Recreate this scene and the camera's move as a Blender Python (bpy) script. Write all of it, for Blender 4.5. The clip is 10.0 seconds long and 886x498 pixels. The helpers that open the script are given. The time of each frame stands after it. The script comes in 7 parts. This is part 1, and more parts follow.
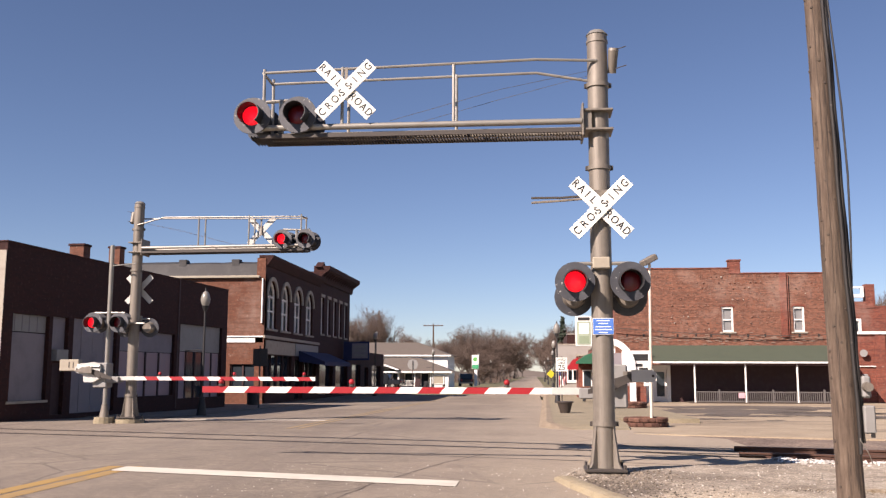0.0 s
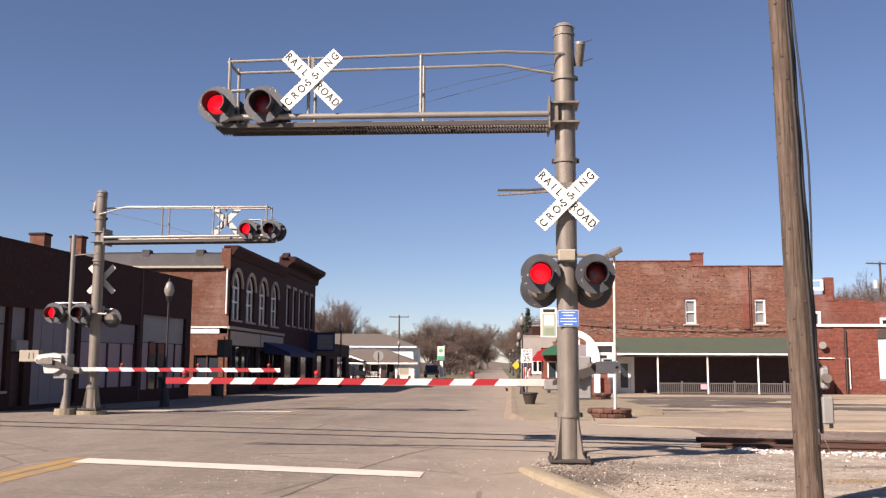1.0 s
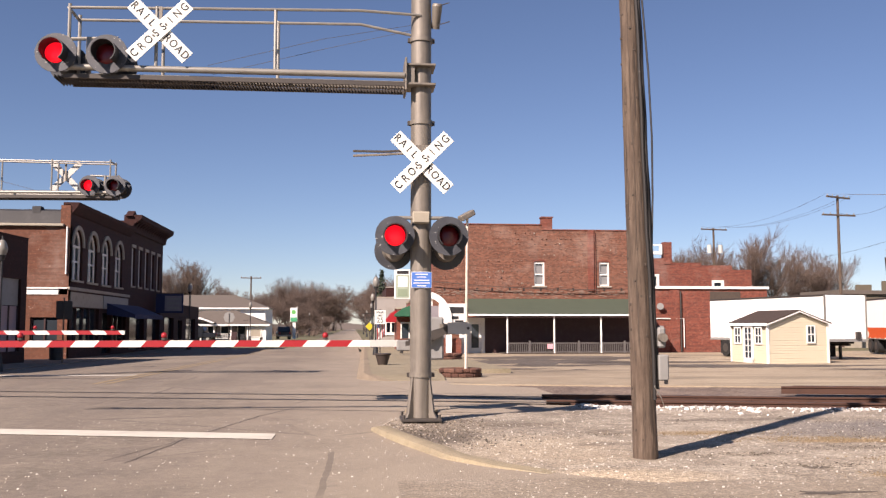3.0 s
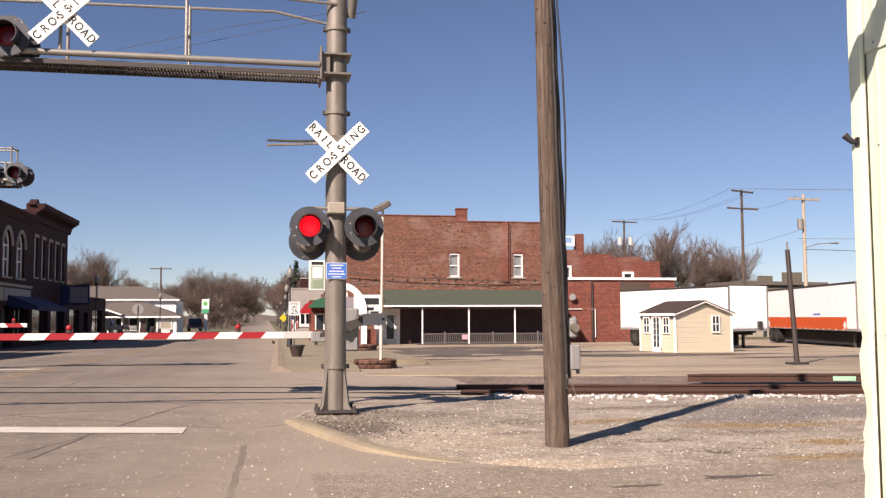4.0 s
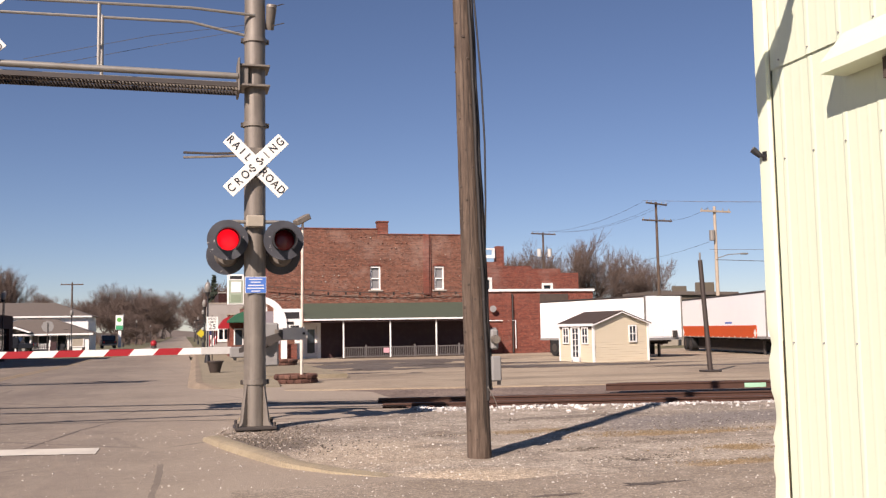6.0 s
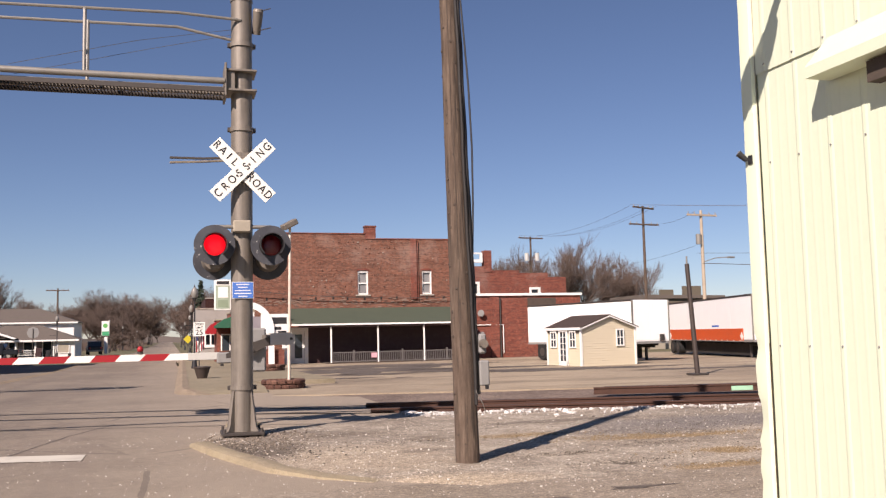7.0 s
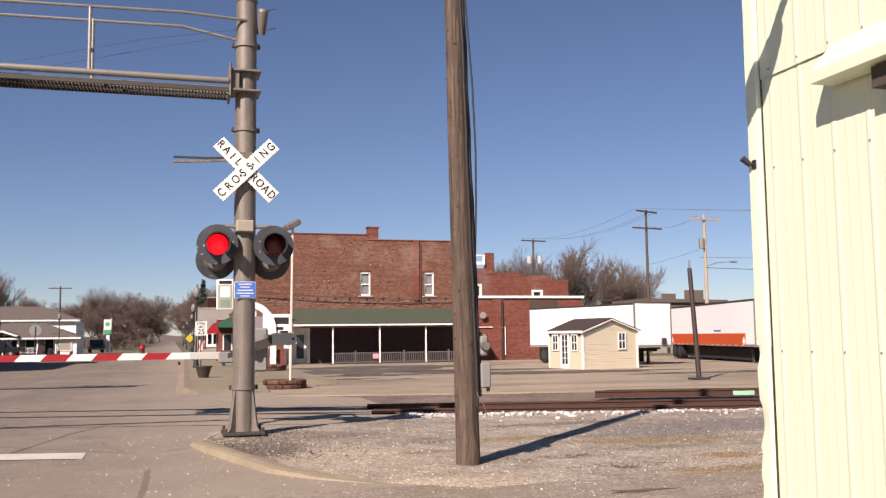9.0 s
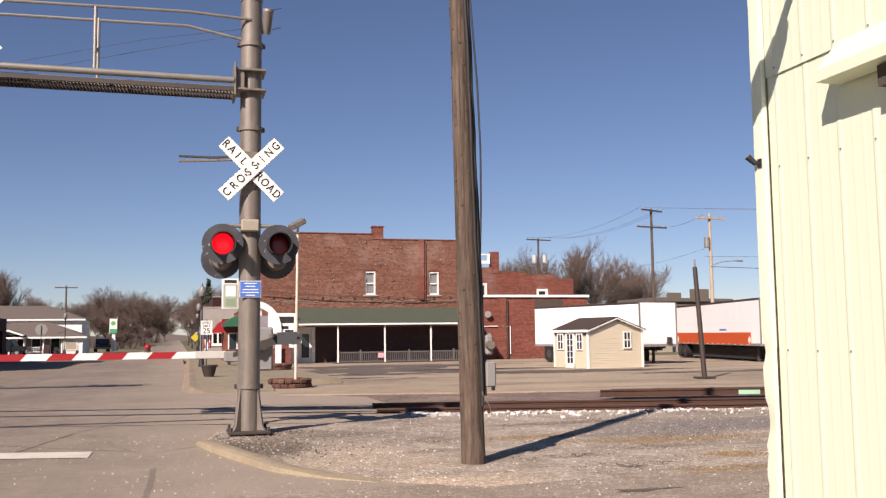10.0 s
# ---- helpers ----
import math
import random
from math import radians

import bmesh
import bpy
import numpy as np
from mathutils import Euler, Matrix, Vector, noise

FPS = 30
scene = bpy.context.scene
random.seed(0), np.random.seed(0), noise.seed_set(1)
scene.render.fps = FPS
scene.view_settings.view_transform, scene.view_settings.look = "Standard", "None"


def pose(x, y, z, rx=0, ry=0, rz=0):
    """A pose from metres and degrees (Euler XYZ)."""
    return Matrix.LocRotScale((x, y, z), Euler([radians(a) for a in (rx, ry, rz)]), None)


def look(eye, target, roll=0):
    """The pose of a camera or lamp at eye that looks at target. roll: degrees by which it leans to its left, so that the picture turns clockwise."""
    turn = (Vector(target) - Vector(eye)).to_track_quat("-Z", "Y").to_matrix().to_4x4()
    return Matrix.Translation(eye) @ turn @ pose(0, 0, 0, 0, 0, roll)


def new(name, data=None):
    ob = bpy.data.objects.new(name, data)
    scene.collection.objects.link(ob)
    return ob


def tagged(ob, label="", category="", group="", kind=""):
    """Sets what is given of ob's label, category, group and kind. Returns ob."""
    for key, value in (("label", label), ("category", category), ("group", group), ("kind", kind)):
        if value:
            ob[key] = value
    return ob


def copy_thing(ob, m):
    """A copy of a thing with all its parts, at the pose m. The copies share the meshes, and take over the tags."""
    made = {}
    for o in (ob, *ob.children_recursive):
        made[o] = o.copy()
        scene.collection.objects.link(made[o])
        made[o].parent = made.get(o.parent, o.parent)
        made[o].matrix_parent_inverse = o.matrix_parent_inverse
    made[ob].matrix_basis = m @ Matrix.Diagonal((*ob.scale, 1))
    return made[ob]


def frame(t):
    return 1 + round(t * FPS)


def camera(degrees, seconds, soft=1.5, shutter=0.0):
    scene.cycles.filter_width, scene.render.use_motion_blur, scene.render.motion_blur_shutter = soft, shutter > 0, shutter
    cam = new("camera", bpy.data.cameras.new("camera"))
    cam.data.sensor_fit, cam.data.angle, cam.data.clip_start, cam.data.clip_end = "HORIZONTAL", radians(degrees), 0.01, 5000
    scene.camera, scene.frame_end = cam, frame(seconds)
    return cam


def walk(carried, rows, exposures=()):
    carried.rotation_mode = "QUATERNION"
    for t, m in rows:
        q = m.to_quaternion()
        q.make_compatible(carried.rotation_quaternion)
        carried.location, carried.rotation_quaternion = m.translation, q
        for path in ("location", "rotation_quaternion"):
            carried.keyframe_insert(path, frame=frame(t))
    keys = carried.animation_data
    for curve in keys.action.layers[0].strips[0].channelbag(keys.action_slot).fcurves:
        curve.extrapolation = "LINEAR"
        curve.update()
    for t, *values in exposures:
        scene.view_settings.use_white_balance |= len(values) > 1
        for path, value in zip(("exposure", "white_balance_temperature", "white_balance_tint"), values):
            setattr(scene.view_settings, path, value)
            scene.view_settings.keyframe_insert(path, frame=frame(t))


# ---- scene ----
# ---- camera: stands still and turns to the right (seconds, yaw, pitch, roll) ----
cam = camera(51.13, 10.0, soft=1.3)
CAM_H = 1.55
PATH = [
    (0.0, 5.59, 7.66, -0.18),
    (0.5, 5.07, 7.50, -0.44),
    (1.0, 3.48, 7.14, -0.24),
    (1.5, 1.65, 6.60, -0.22),
    (2.0, -0.00, 6.01, -0.34),
    (2.5, -3.13, 5.37, -0.11),
    (2.7, -4.20, 5.10, -0.05),
    (3.8, -9.35, 4.30, 0.15),
    (4.0, -10.75, 4.22, 0.22),
    (4.5, -14.12, 4.22, 0.52),
    (5.0, -15.36, 4.44, 0.63),
    (5.5, -15.36, 4.73, 0.73),
    (5.7, -15.40, 4.83, 0.85),
    (6.8, -16.25, 5.19, 1.20),
    (7.0, -16.34, 5.22, 1.23),
    (7.5, -16.50, 5.19, 1.07),
    (8.0, -16.45, 5.28, 0.90),
    (8.5, -16.38, 5.38, 0.64),
    (9.0, -16.23, 5.33, 0.65),
    (9.5, -16.08, 5.29, 0.81),
    (10.0, -15.92, 5.28, 0.66),
]
walk(cam, [(t, pose(0, 0, CAM_H, 90 + p, r, y)) for t, y, p, r in PATH],
     exposures=[(0.0, 0.90, 6850, 24), (2.5, 0.87, 6850, 24), (4.0, 0.70, 6850, 24), (4.5, 0.64, 6800, 24), (7.0, 0.53, 6750, 24), (10.0, 0.53, 6750, 24)])

# ---- daylight: clear winter sky, sun behind the camera on its left ----
SUN_EL, SUN_AZ = 36.0, 224.0          # degrees; azimuth clockwise from +y
world = bpy.data.worlds.new("World")
scene.world = world
world.use_nodes = True
_sky = world.node_tree.nodes.new("ShaderNodeTexSky")
_sky.sky_type, _sky.sun_disc = "NISHITA", False
_sky.sun_elevation, _sky.sun_rotation = radians(SUN_EL), radians(SUN_AZ)
_sky.air_density, _sky.dust_density, _sky.ozone_density = 0.80, 0.05, 4.0
world.node_tree.links.new(_sky.outputs[0], world.node_tree.nodes["Background"].inputs[0])
world.node_tree.nodes["Background"].inputs[1].default_value = 0.0575
sun = new("sun", bpy.data.lights.new("sun", "SUN"))
sun.data.energy, sun.data.angle, sun.data.color = 5.0, radians(0.5), (1.0, 0.93, 0.82)
_a, _e = radians(SUN_AZ), radians(SUN_EL)
SUN_DIR = Vector((math.sin(_a) * math.cos(_e), math.cos(_a) * math.cos(_e), math.sin(_e)))
sun.matrix_world = look(SUN_DIR * 60, (0, 0, 0))

# ---- materials ----
class Nodes:
    """A small builder for node materials in object space."""

    def __init__(self, name, rough=0.8, metal=0.0):
        self.m = bpy.data.materials.new(name)
        self.m.use_nodes = True
        self.t = self.m.node_tree
        self.b = self.t.nodes["Principled BSDF"]
        self.b.inputs["Roughness"].default_value = rough
        self.b.inputs["Metallic"].default_value = metal
        self.co = self.n("ShaderNodeTexCoord").outputs["Object"]

    def n(self, kind, **kw):
        node = self.t.nodes.new(kind)
        for k, v in kw.items():
            if k in ("operation", "blend_type", "data_type", "feature", "distance", "noise_dimensions"):
                if k == "operation":
                    node.operation = v
                elif k == "blend_type":
                    node.blend_type = v
                elif k == "data_type":
                    node.data_type = v
                elif k == "feature":
                    node.feature = v
            else:
                self.put(node.inputs[k], v)
        return node

    def put(self, sock, v):
        if isinstance(v, bpy.types.NodeSocket):
            self.t.links.new(v, sock)
        else:
            if sock.type == "RGBA" and len(v) == 3:
                v = (*v, 1)
            sock.default_value = v

    def scaled(self, sx, sy, sz, vec=None):
        mp = self.n("ShaderNodeMapping")
        mp.inputs["Scale"].default_value = (sx, sy, sz)
        self.t.links.new(vec or self.co, mp.inputs["Vector"])
        return mp.outputs[0]

    def noise(self, scale, detail=4, rough=0.6, vec=None):
        return self.n("ShaderNodeTexNoise", Vector=vec or self.co, Scale=scale, Detail=detail, Roughness=rough).outputs["Fac"]

    def voronoi(self, scale, vec=None, feature="F1"):
        return self.n("ShaderNodeTexVoronoi", feature=feature, Vector=vec or self.co, Scale=scale)

    def ramp(self, fac, *stops):
        r = self.n("ShaderNodeValToRGB")
        e = r.color_ramp.elements
        while len(e) < len(stops):
            e.new(0.5)
        for el, (p, c) in zip(e, stops):
            el.position = p
            el.color = (*c, 1) if len(c) == 3 else c
        self.t.links.new(fac, r.inputs[0])
        return r.outputs[0]

    def mask(self, fac, lo, hi):
        return self.ramp(fac, (lo, (0, 0, 0)), (hi, (1, 1, 1)))

    def mix(self, fac, a, b, how="MIX"):
        mx = self.n("ShaderNodeMix", data_type="RGBA", blend_type=how)
        self.put(mx.inputs[0], fac)
        self.put(mx.inputs[6], a)
        self.put(mx.inputs[7], b)
        return mx.outputs[2]

    def math(self, op, a, b=0.0):
        nd = self.n("ShaderNodeMath", operation=op)
        self.put(nd.inputs[0], a)
        self.put(nd.inputs[1], b)
        return nd.outputs[0]

    def rnd(self):
        return self.n("ShaderNodeObjectInfo").outputs["Random"]

    def bump(self, h, strength=0.3, dist=0.02):
        bp = self.n("ShaderNodeBump", Height=h, Strength=strength, Distance=dist)
        self.t.links.new(bp.outputs[0], self.b.inputs["Normal"])

    def done(self, col=None, rough=None):
        if col is not None:
            self.put(self.b.inputs["Base Color"], col)
        if rough is not None:
            self.put(self.b.inputs["Roughness"], rough)
        return self.m


def painted(name, col, rough=0.5, metal=0.0, dirt=0.25, scale=3.0, spot=(0.10, 0.08, 0.06), bump=0.05):
    """Paint or metal with soft soiling and fine grain."""
    k = Nodes(name, rough, metal)
    a = k.noise(scale, 6, 0.65)
    f = k.noise(scale * 14, 3, 0.6)
    c = k.mix(k.math("MULTIPLY", k.mask(a, 0.48, 0.78), dirt), col, spot)
    c = k.mix(k.math("MULTIPLY", f, 0.22), c, tuple(x * 0.72 for x in col))
    k.bump(f, bump, 0.01)
    return k.done(c, rough)


def brickwork(name, a, b, mortar, course=0.075, length=0.215, worn=0.35, pale=(0.45, 0.36, 0.30)):
    """Brick in running bond, laid over x + y and z, with stained and pale patches."""
    k = Nodes(name, 0.9)
    s = k.n("ShaderNodeSeparateXYZ", Vector=k.co)
    u = k.math("ADD", s.outputs[0], s.outputs[1])
    cmb = k.n("ShaderNodeCombineXYZ", X=u, Y=s.outputs[2])
    br = k.n("ShaderNodeTexBrick", Vector=cmb.outputs[0], Color1=a, Color2=b, Mortar=mortar, Scale=1.0)
    br.inputs["Mortar Size"].default_value = 0.006
    br.inputs["Brick Width"].default_value = length
    br.inputs["Row Height"].default_value = course
    big, mid = k.noise(0.35, 6, 0.65), k.noise(2.2, 5, 0.7)
    c = k.mix(k.math("MULTIPLY", k.mask(mid, 0.42, 0.72), worn), br.outputs["Color"], tuple(x * 0.55 for x in a))
    c = k.mix(k.math("MULTIPLY", k.mask(big, 0.52, 0.75), 0.35), c, pale)
    c = k.mix(k.math("MULTIPLY", k.mask(k.noise(5, 3), 0.68, 0.74), 0.5), c, pale)
    rowt = k.noise(1.0, 4, 0.7, k.scaled(0.5, 0.5, 6.5))
    c = k.mix(k.math("MULTIPLY", k.mask(rowt, 0.47, 0.66), 0.45), c, tuple(x * 0.6 for x in b))
    fleck = k.noise(7.0, 2, 0.5)
    c = k.mix(k.math("MULTIPLY", k.mask(fleck, 0.60, 0.68), 0.35), c, tuple(min(1, x * 1.6 + 0.03) for x in a))
    k.bump(br.outputs["Fac"], -0.4, 0.01)
    return k.done(c)


def ground_mat(name, base, dark, light, grain=60.0, patch=0.25, crack=0.0, stone=0.0, tint=(0.3, 0.2, 0.12), along=(1, 1), strong=0.5, pebble=0.6, cut=(0.5, 0.68)):
    """Road, concrete or gravel: broad stains, mid-scale wear, grit and hairline cracks."""
    k = Nodes(name, 0.92)
    big, mid, fine = k.noise(patch, 6, 0.62), k.noise(patch * 9, 6, 0.7), k.noise(grain, 3, 0.7)
    c = k.mix(k.mask(big, 0.36, 0.66), dark, base)
    c = k.mix(k.math("MULTIPLY", k.mask(mid, 0.45, 0.75), 0.55), c, light)
    streak = k.noise(1.0, 7, 0.65, k.scaled(along[0], along[1], 1))
    c = k.mix(k.math("MULTIPLY", k.mask(streak, *cut), strong), c, tuple(x * 0.62 for x in dark))
    c = k.mix(k.math("MULTIPLY", k.mask(k.noise(patch * 3.1, 4), 0.6, 0.75), 0.3), c, tint)
    c = k.mix(0.85, c, k.ramp(fine, (0.25, (0.28, 0.28, 0.28)), (0.75, (0.76, 0.76, 0.76))), "OVERLAY")
    h = fine
    if stone:
        v = k.voronoi(stone)
        c = k.mix(pebble, c, k.ramp(k.n("ShaderNodeSeparateColor", Color=v.outputs["Color"]).outputs[0], (0.0, (0.22, 0.22, 0.22)), (0.6, (0.52, 0.52, 0.52)), (1.0, (0.92, 0.92, 0.92))), "OVERLAY")
        h = v.outputs["Distance"]
    if crack:
        warp = k.mix(0.12, k.co, k.n("ShaderNodeTexNoise", Vector=k.co, Scale=1.3, Detail=4.0).outputs["Color"], "ADD")
        e = k.voronoi(crack, warp, "DISTANCE_TO_EDGE").outputs["Distance"]
        m = k.math("MULTIPLY", k.math("LESS_THAN", e, 0.008), k.mask(big, 0.45, 0.55))
        c = k.mix(k.math("MULTIPLY", m, 0.3), c, tuple(x * 0.35 for x in dark))
    k.bump(h, 0.5, 0.015)
    return k.done(c)


def glow(name, col, strength):
    k = Nodes(name, 0.3)
    k.b.inputs["Emission Color"].default_value = (*col, 1)
    k.b.inputs["Emission Strength"].default_value = strength
    return k.done(col)


def glass(name, tint=(0.02, 0.025, 0.03), rough=0.06):
    k = Nodes(name, rough)
    c = k.mix(k.noise(1.5, 3), tint, tuple(x * 2.2 for x in tint))
    return k.done(c)


M = {
    "lot": ground_mat("lot_concrete", (0.374, 0.3, 0.208), (0.257, 0.201, 0.14), (0.426, 0.351, 0.253), 40, 0.12, 0.22, along=(0.09, 0.42), strong=0.9, cut=(0.5, 0.66)),
    "apron": ground_mat("dusty_apron", (0.293, 0.241, 0.185), (0.204, 0.163, 0.118), (0.352, 0.301, 0.241), 55, 0.3, 0, 34, along=(0.35, 1.1), strong=0.45, pebble=0.4),
    "lot_dark": ground_mat("dark_lot_stain", (0.118, 0.0974, 0.0798), (0.0798, 0.0638, 0.0523), (0.211, 0.176, 0.14), 40, 0.5, along=(0.15, 0.9), strong=0.7),
    "dirt": ground_mat("dry_dirt", (0.197, 0.147, 0.113), (0.118, 0.084, 0.0655), (0.286, 0.227, 0.181), 45, 0.8, 0, 26),
    "grass": ground_mat("dry_winter_grass", (0.153, 0.134, 0.0702), (0.102, 0.0958, 0.0447), (0.211, 0.179, 0.102), 30, 0.05),
    "walk": ground_mat("sidewalk_concrete", (0.264, 0.221, 0.147), (0.222, 0.184, 0.12), (0.306, 0.264, 0.182), 50, 0.4),
    "kerb": ground_mat("painted_kerb", (0.324, 0.266, 0.168), (0.255, 0.207, 0.138), (0.359, 0.31, 0.228), 60, 1.1),
    "stone": ground_mat("white_ballast", (0.396, 0.376, 0.344), (0.23, 0.211, 0.185), (0.479, 0.466, 0.44), 30, 3.0),
    "white_line": painted("road_paint_white", (0.606, 0.566, 0.479), 0.8, 0, 0.6, 1.6, (0.287, 0.247, 0.216)),
    "yellow_line": painted("road_paint_yellow", (0.358, 0.223, 0.0702), 0.8, 0, 1.0, 1.3, (0.211, 0.172, 0.134)),
    "yellow_faded": painted("faded_yellow_paint", (0.281, 0.204, 0.108), 0.85, 0, 0.8, 1.2, (0.243, 0.198, 0.16)),
    "tar": painted("tar", (0.0447, 0.0383, 0.0351), 0.8),
    "rust": painted("rusted_rail", (0.085, 0.040, 0.026), 0.75, 0.2, 0.6, 4, (0.042, 0.022, 0.016), 0.3),
    "railtop": painted("rolled_steel", (0.14, 0.102, 0.0766), 0.4, 0.7, 0.5, 4),
    "tie": painted("old_tie_wood", (0.0766, 0.0575, 0.0447), 0.95, 0, 0.5, 5, (0.0319, 0.0255, 0.0192), 0.4),
    "alu": painted("galvanised_aluminium", (0.198, 0.174, 0.144), 0.5, 0.25, 0.5, 2.2, (0.14, 0.121, 0.102), 0.08),
    "alu_light": painted("bright_aluminium", (0.292, 0.272, 0.237), 0.42, 0.4, 0.35, 3),
    "steel_dark": painted("dark_steel", (0.0638, 0.0543, 0.0479), 0.6, 0.3, 0.4, 4),
    "black": painted("weathered_black_paint", (0.0351, 0.0351, 0.0383), 0.6, 0, 0.35, 9, (0.192, 0.185, 0.179), 0.1),
    "hood": painted("black_hood", (0.0192, 0.0192, 0.0204), 0.6, 0, 0.3, 9, (0.102, 0.0958, 0.0958)),
    "white": painted("white_paint", (0.82, 0.80, 0.75), 0.6, 0, 0.15, 4, (0.45, 0.42, 0.36)),
    "sheet_white": painted("white_sign_sheeting", (0.80, 0.79, 0.72), 0.45, 0, 0.08, 3, (0.5, 0.46, 0.4)),
    "ink": painted("black_sign_ink", (0.016, 0.016, 0.0176), 0.6),
    "red": painted("red_sheeting", (0.336, 0.0101, 0.0151), 0.5, 0, 0.15, 5, (0.21, 0.0168, 0.0126)),
    "red_lit": glow("lit_red_lens", (0.9, 0.008, 0.016), 0.72),
    "red_off": painted("dark_red_lens", (0.135, 0.005, 0.009), 0.3, 0, 0.2, 20, (0.04, 0.0, 0.0)),
    "blue_sign": painted("blue_sign", (0.06, 0.17, 0.52), 0.5, 0, 0.1),
    "brick_red": brickwork("weathered_red_brick", (0.235, 0.092, 0.054), (0.105, 0.0375, 0.022), (0.195, 0.127, 0.095)),
    "brick_low": brickwork("deep_red_brick", (0.235, 0.063, 0.037), (0.13, 0.0353, 0.0227), (0.176, 0.0882, 0.0655)),
    # Base colour also carries the street fronts' shade; brick_side is the sunlit wall.
    "brick_shade_dark": brickwork("shade_dark_brown_brick", (0.044, 0.0078, 0.0042), (0.027, 0.005, 0.003), (0.026, 0.0078, 0.0053), worn=0.5, pale=(0.043, 0.0125, 0.0078)),
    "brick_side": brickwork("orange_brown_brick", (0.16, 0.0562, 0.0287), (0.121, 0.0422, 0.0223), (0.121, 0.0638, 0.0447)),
    "block": painted("red_brown_block", (0.166, 0.0734, 0.0479), 0.9, 0, 0.5, 6, (0.0766, 0.0383, 0.0287), 0.4),
    "stone_trim": painted("pale_stone_trim", (0.371, 0.328, 0.271), 0.85, 0, 0.4, 3),
    "green_roof": painted("green_awning", (0.0606, 0.0753, 0.0511), 0.75, 0, 0.3, 1.2, (0.0319, 0.0447, 0.0319)),
    "dark_glass": glass("dark_window_glass"),
    "pale_glass": glass("blinded_window_glass", (0.14, 0.138, 0.135), 0.2),
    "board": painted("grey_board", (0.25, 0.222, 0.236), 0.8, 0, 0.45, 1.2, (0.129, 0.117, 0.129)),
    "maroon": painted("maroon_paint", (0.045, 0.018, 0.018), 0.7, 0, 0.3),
    "navy": painted("navy_canvas", (0.018, 0.025, 0.085), 0.8),
    "grey": painted("grey_paint", (0.255, 0.249, 0.236), 0.6, 0, 0.3),
    "tar_roof": painted("black_roof_felt", (0.0351, 0.0332, 0.0332), 0.7, 0, 0.5, 0.8, (0.0958, 0.0924, 0.089), 0.5),
    "shingle": painted("grey_brown_shingle", (0.128, 0.105, 0.0865), 0.9, 0, 0.5, 2.0, (0.0766, 0.0638, 0.0543), 0.4),
    "cream": painted("cream_vinyl_siding", (0.599, 0.526, 0.384), 0.6, 0, 0.12, 1.5, (0.47, 0.405, 0.292)),
    "trailer": painted("white_trailer_panel", (0.95, 0.95, 0.92), 0.4, 0, 0.1, 0.8, (0.7, 0.69, 0.66)),
    "orange": painted("orange_paint", (0.62, 0.092, 0.018), 0.5, 0, 0.15, 2),
    "rubber": painted("tyre_rubber", (0.0128, 0.0128, 0.0128), 0.85),
    "metal_wall": painted("cream_steel_cladding", (0.675, 0.725, 0.55), 0.5, 0, 0.05, 1.1, (0.57, 0.60, 0.45)),
    # Near-black that stands for shade in interiors, sockets and under the trailers.
    "dark": painted("shade_black", (0.0192, 0.016, 0.014), 0.9),
    "pot": painted("dark_plastic_pot", (0.0447, 0.0319, 0.0255), 0.6),
    "tan": painted("tan_paint", (0.351, 0.307, 0.236), 0.7, 0, 0.3),
    "green": painted("green_canvas", (0.0128, 0.102, 0.0511), 0.7),
    "yellow": painted("yellow_sheeting", (0.567, 0.469, 0.0227), 0.5),
    "bark": painted("grey_bark", (0.083, 0.067, 0.0575), 0.95, 0, 0.5, 3, (0.0511, 0.0383, 0.0319), 0.4),
    "twig": painted("winter_twigs", (0.135, 0.095, 0.075), 0.95, 0, 0.3, 0.3),
    "brown_shingle": painted("brown_shingle", (0.0543, 0.0351, 0.0268), 0.9, 0, 0.4, 3.0, (0.0319, 0.0223, 0.0192), 0.4),
    "olive": painted("olive_brown_wall", (0.134, 0.112, 0.0798), 0.9, 0, 0.5, 0.6, (0.0766, 0.0638, 0.0479)),
    "truck": painted("dark_car_paint", (0.0192, 0.0223, 0.0287), 0.25, 0.3, 0.1),
}


def pole_wood():
    k = Nodes("weathered_pole_wood", 0.9)
    st = k.noise(9, 6, 0.7, k.scaled(3, 3, 0.25))
    c = k.ramp(st, (0.3, (0.036, 0.025, 0.018)), (0.48, (0.098, 0.068, 0.048)), (0.72, (0.175, 0.128, 0.093)))
    c = k.mix(k.math("MULTIPLY", k.mask(k.noise(2.2, 5), 0.48, 0.66), 0.55), c, (0.0714, 0.047, 0.0336))
    c = k.mix(k.math("MULTIPLY", k.mask(k.noise(11, 5, 0.6, k.scaled(2, 2, 0.08)), 0.58, 0.64), 0.7), c, (0.0252, 0.0185, 0.0143))
    k.bump(st, 0.7, 0.02)
    return k.done(c)


def streaked_metal(name, base, grime):
    """Old galvanised metal with grime run down in streaks."""
    k = Nodes(name, 0.55, 0.25)
    run = k.noise(7, 6, 0.7, k.scaled(1.6, 1.6, 0.12))
    c = k.mix(k.math("MULTIPLY", k.mask(run, 0.42, 0.7), 0.7), base, grime)
    c = k.mix(k.math("MULTIPLY", k.mask(k.noise(2.5, 5), 0.5, 0.75), 0.4), c, tuple(min(1, x * 1.35) for x in base))
    c = k.mix(k.math("MULTIPLY", k.mask(k.noise(30, 2), 0.62, 0.7), 0.3), c, grime)
    k.bump(k.noise(40, 3), 0.06, 0.01)
    return k.done(c)


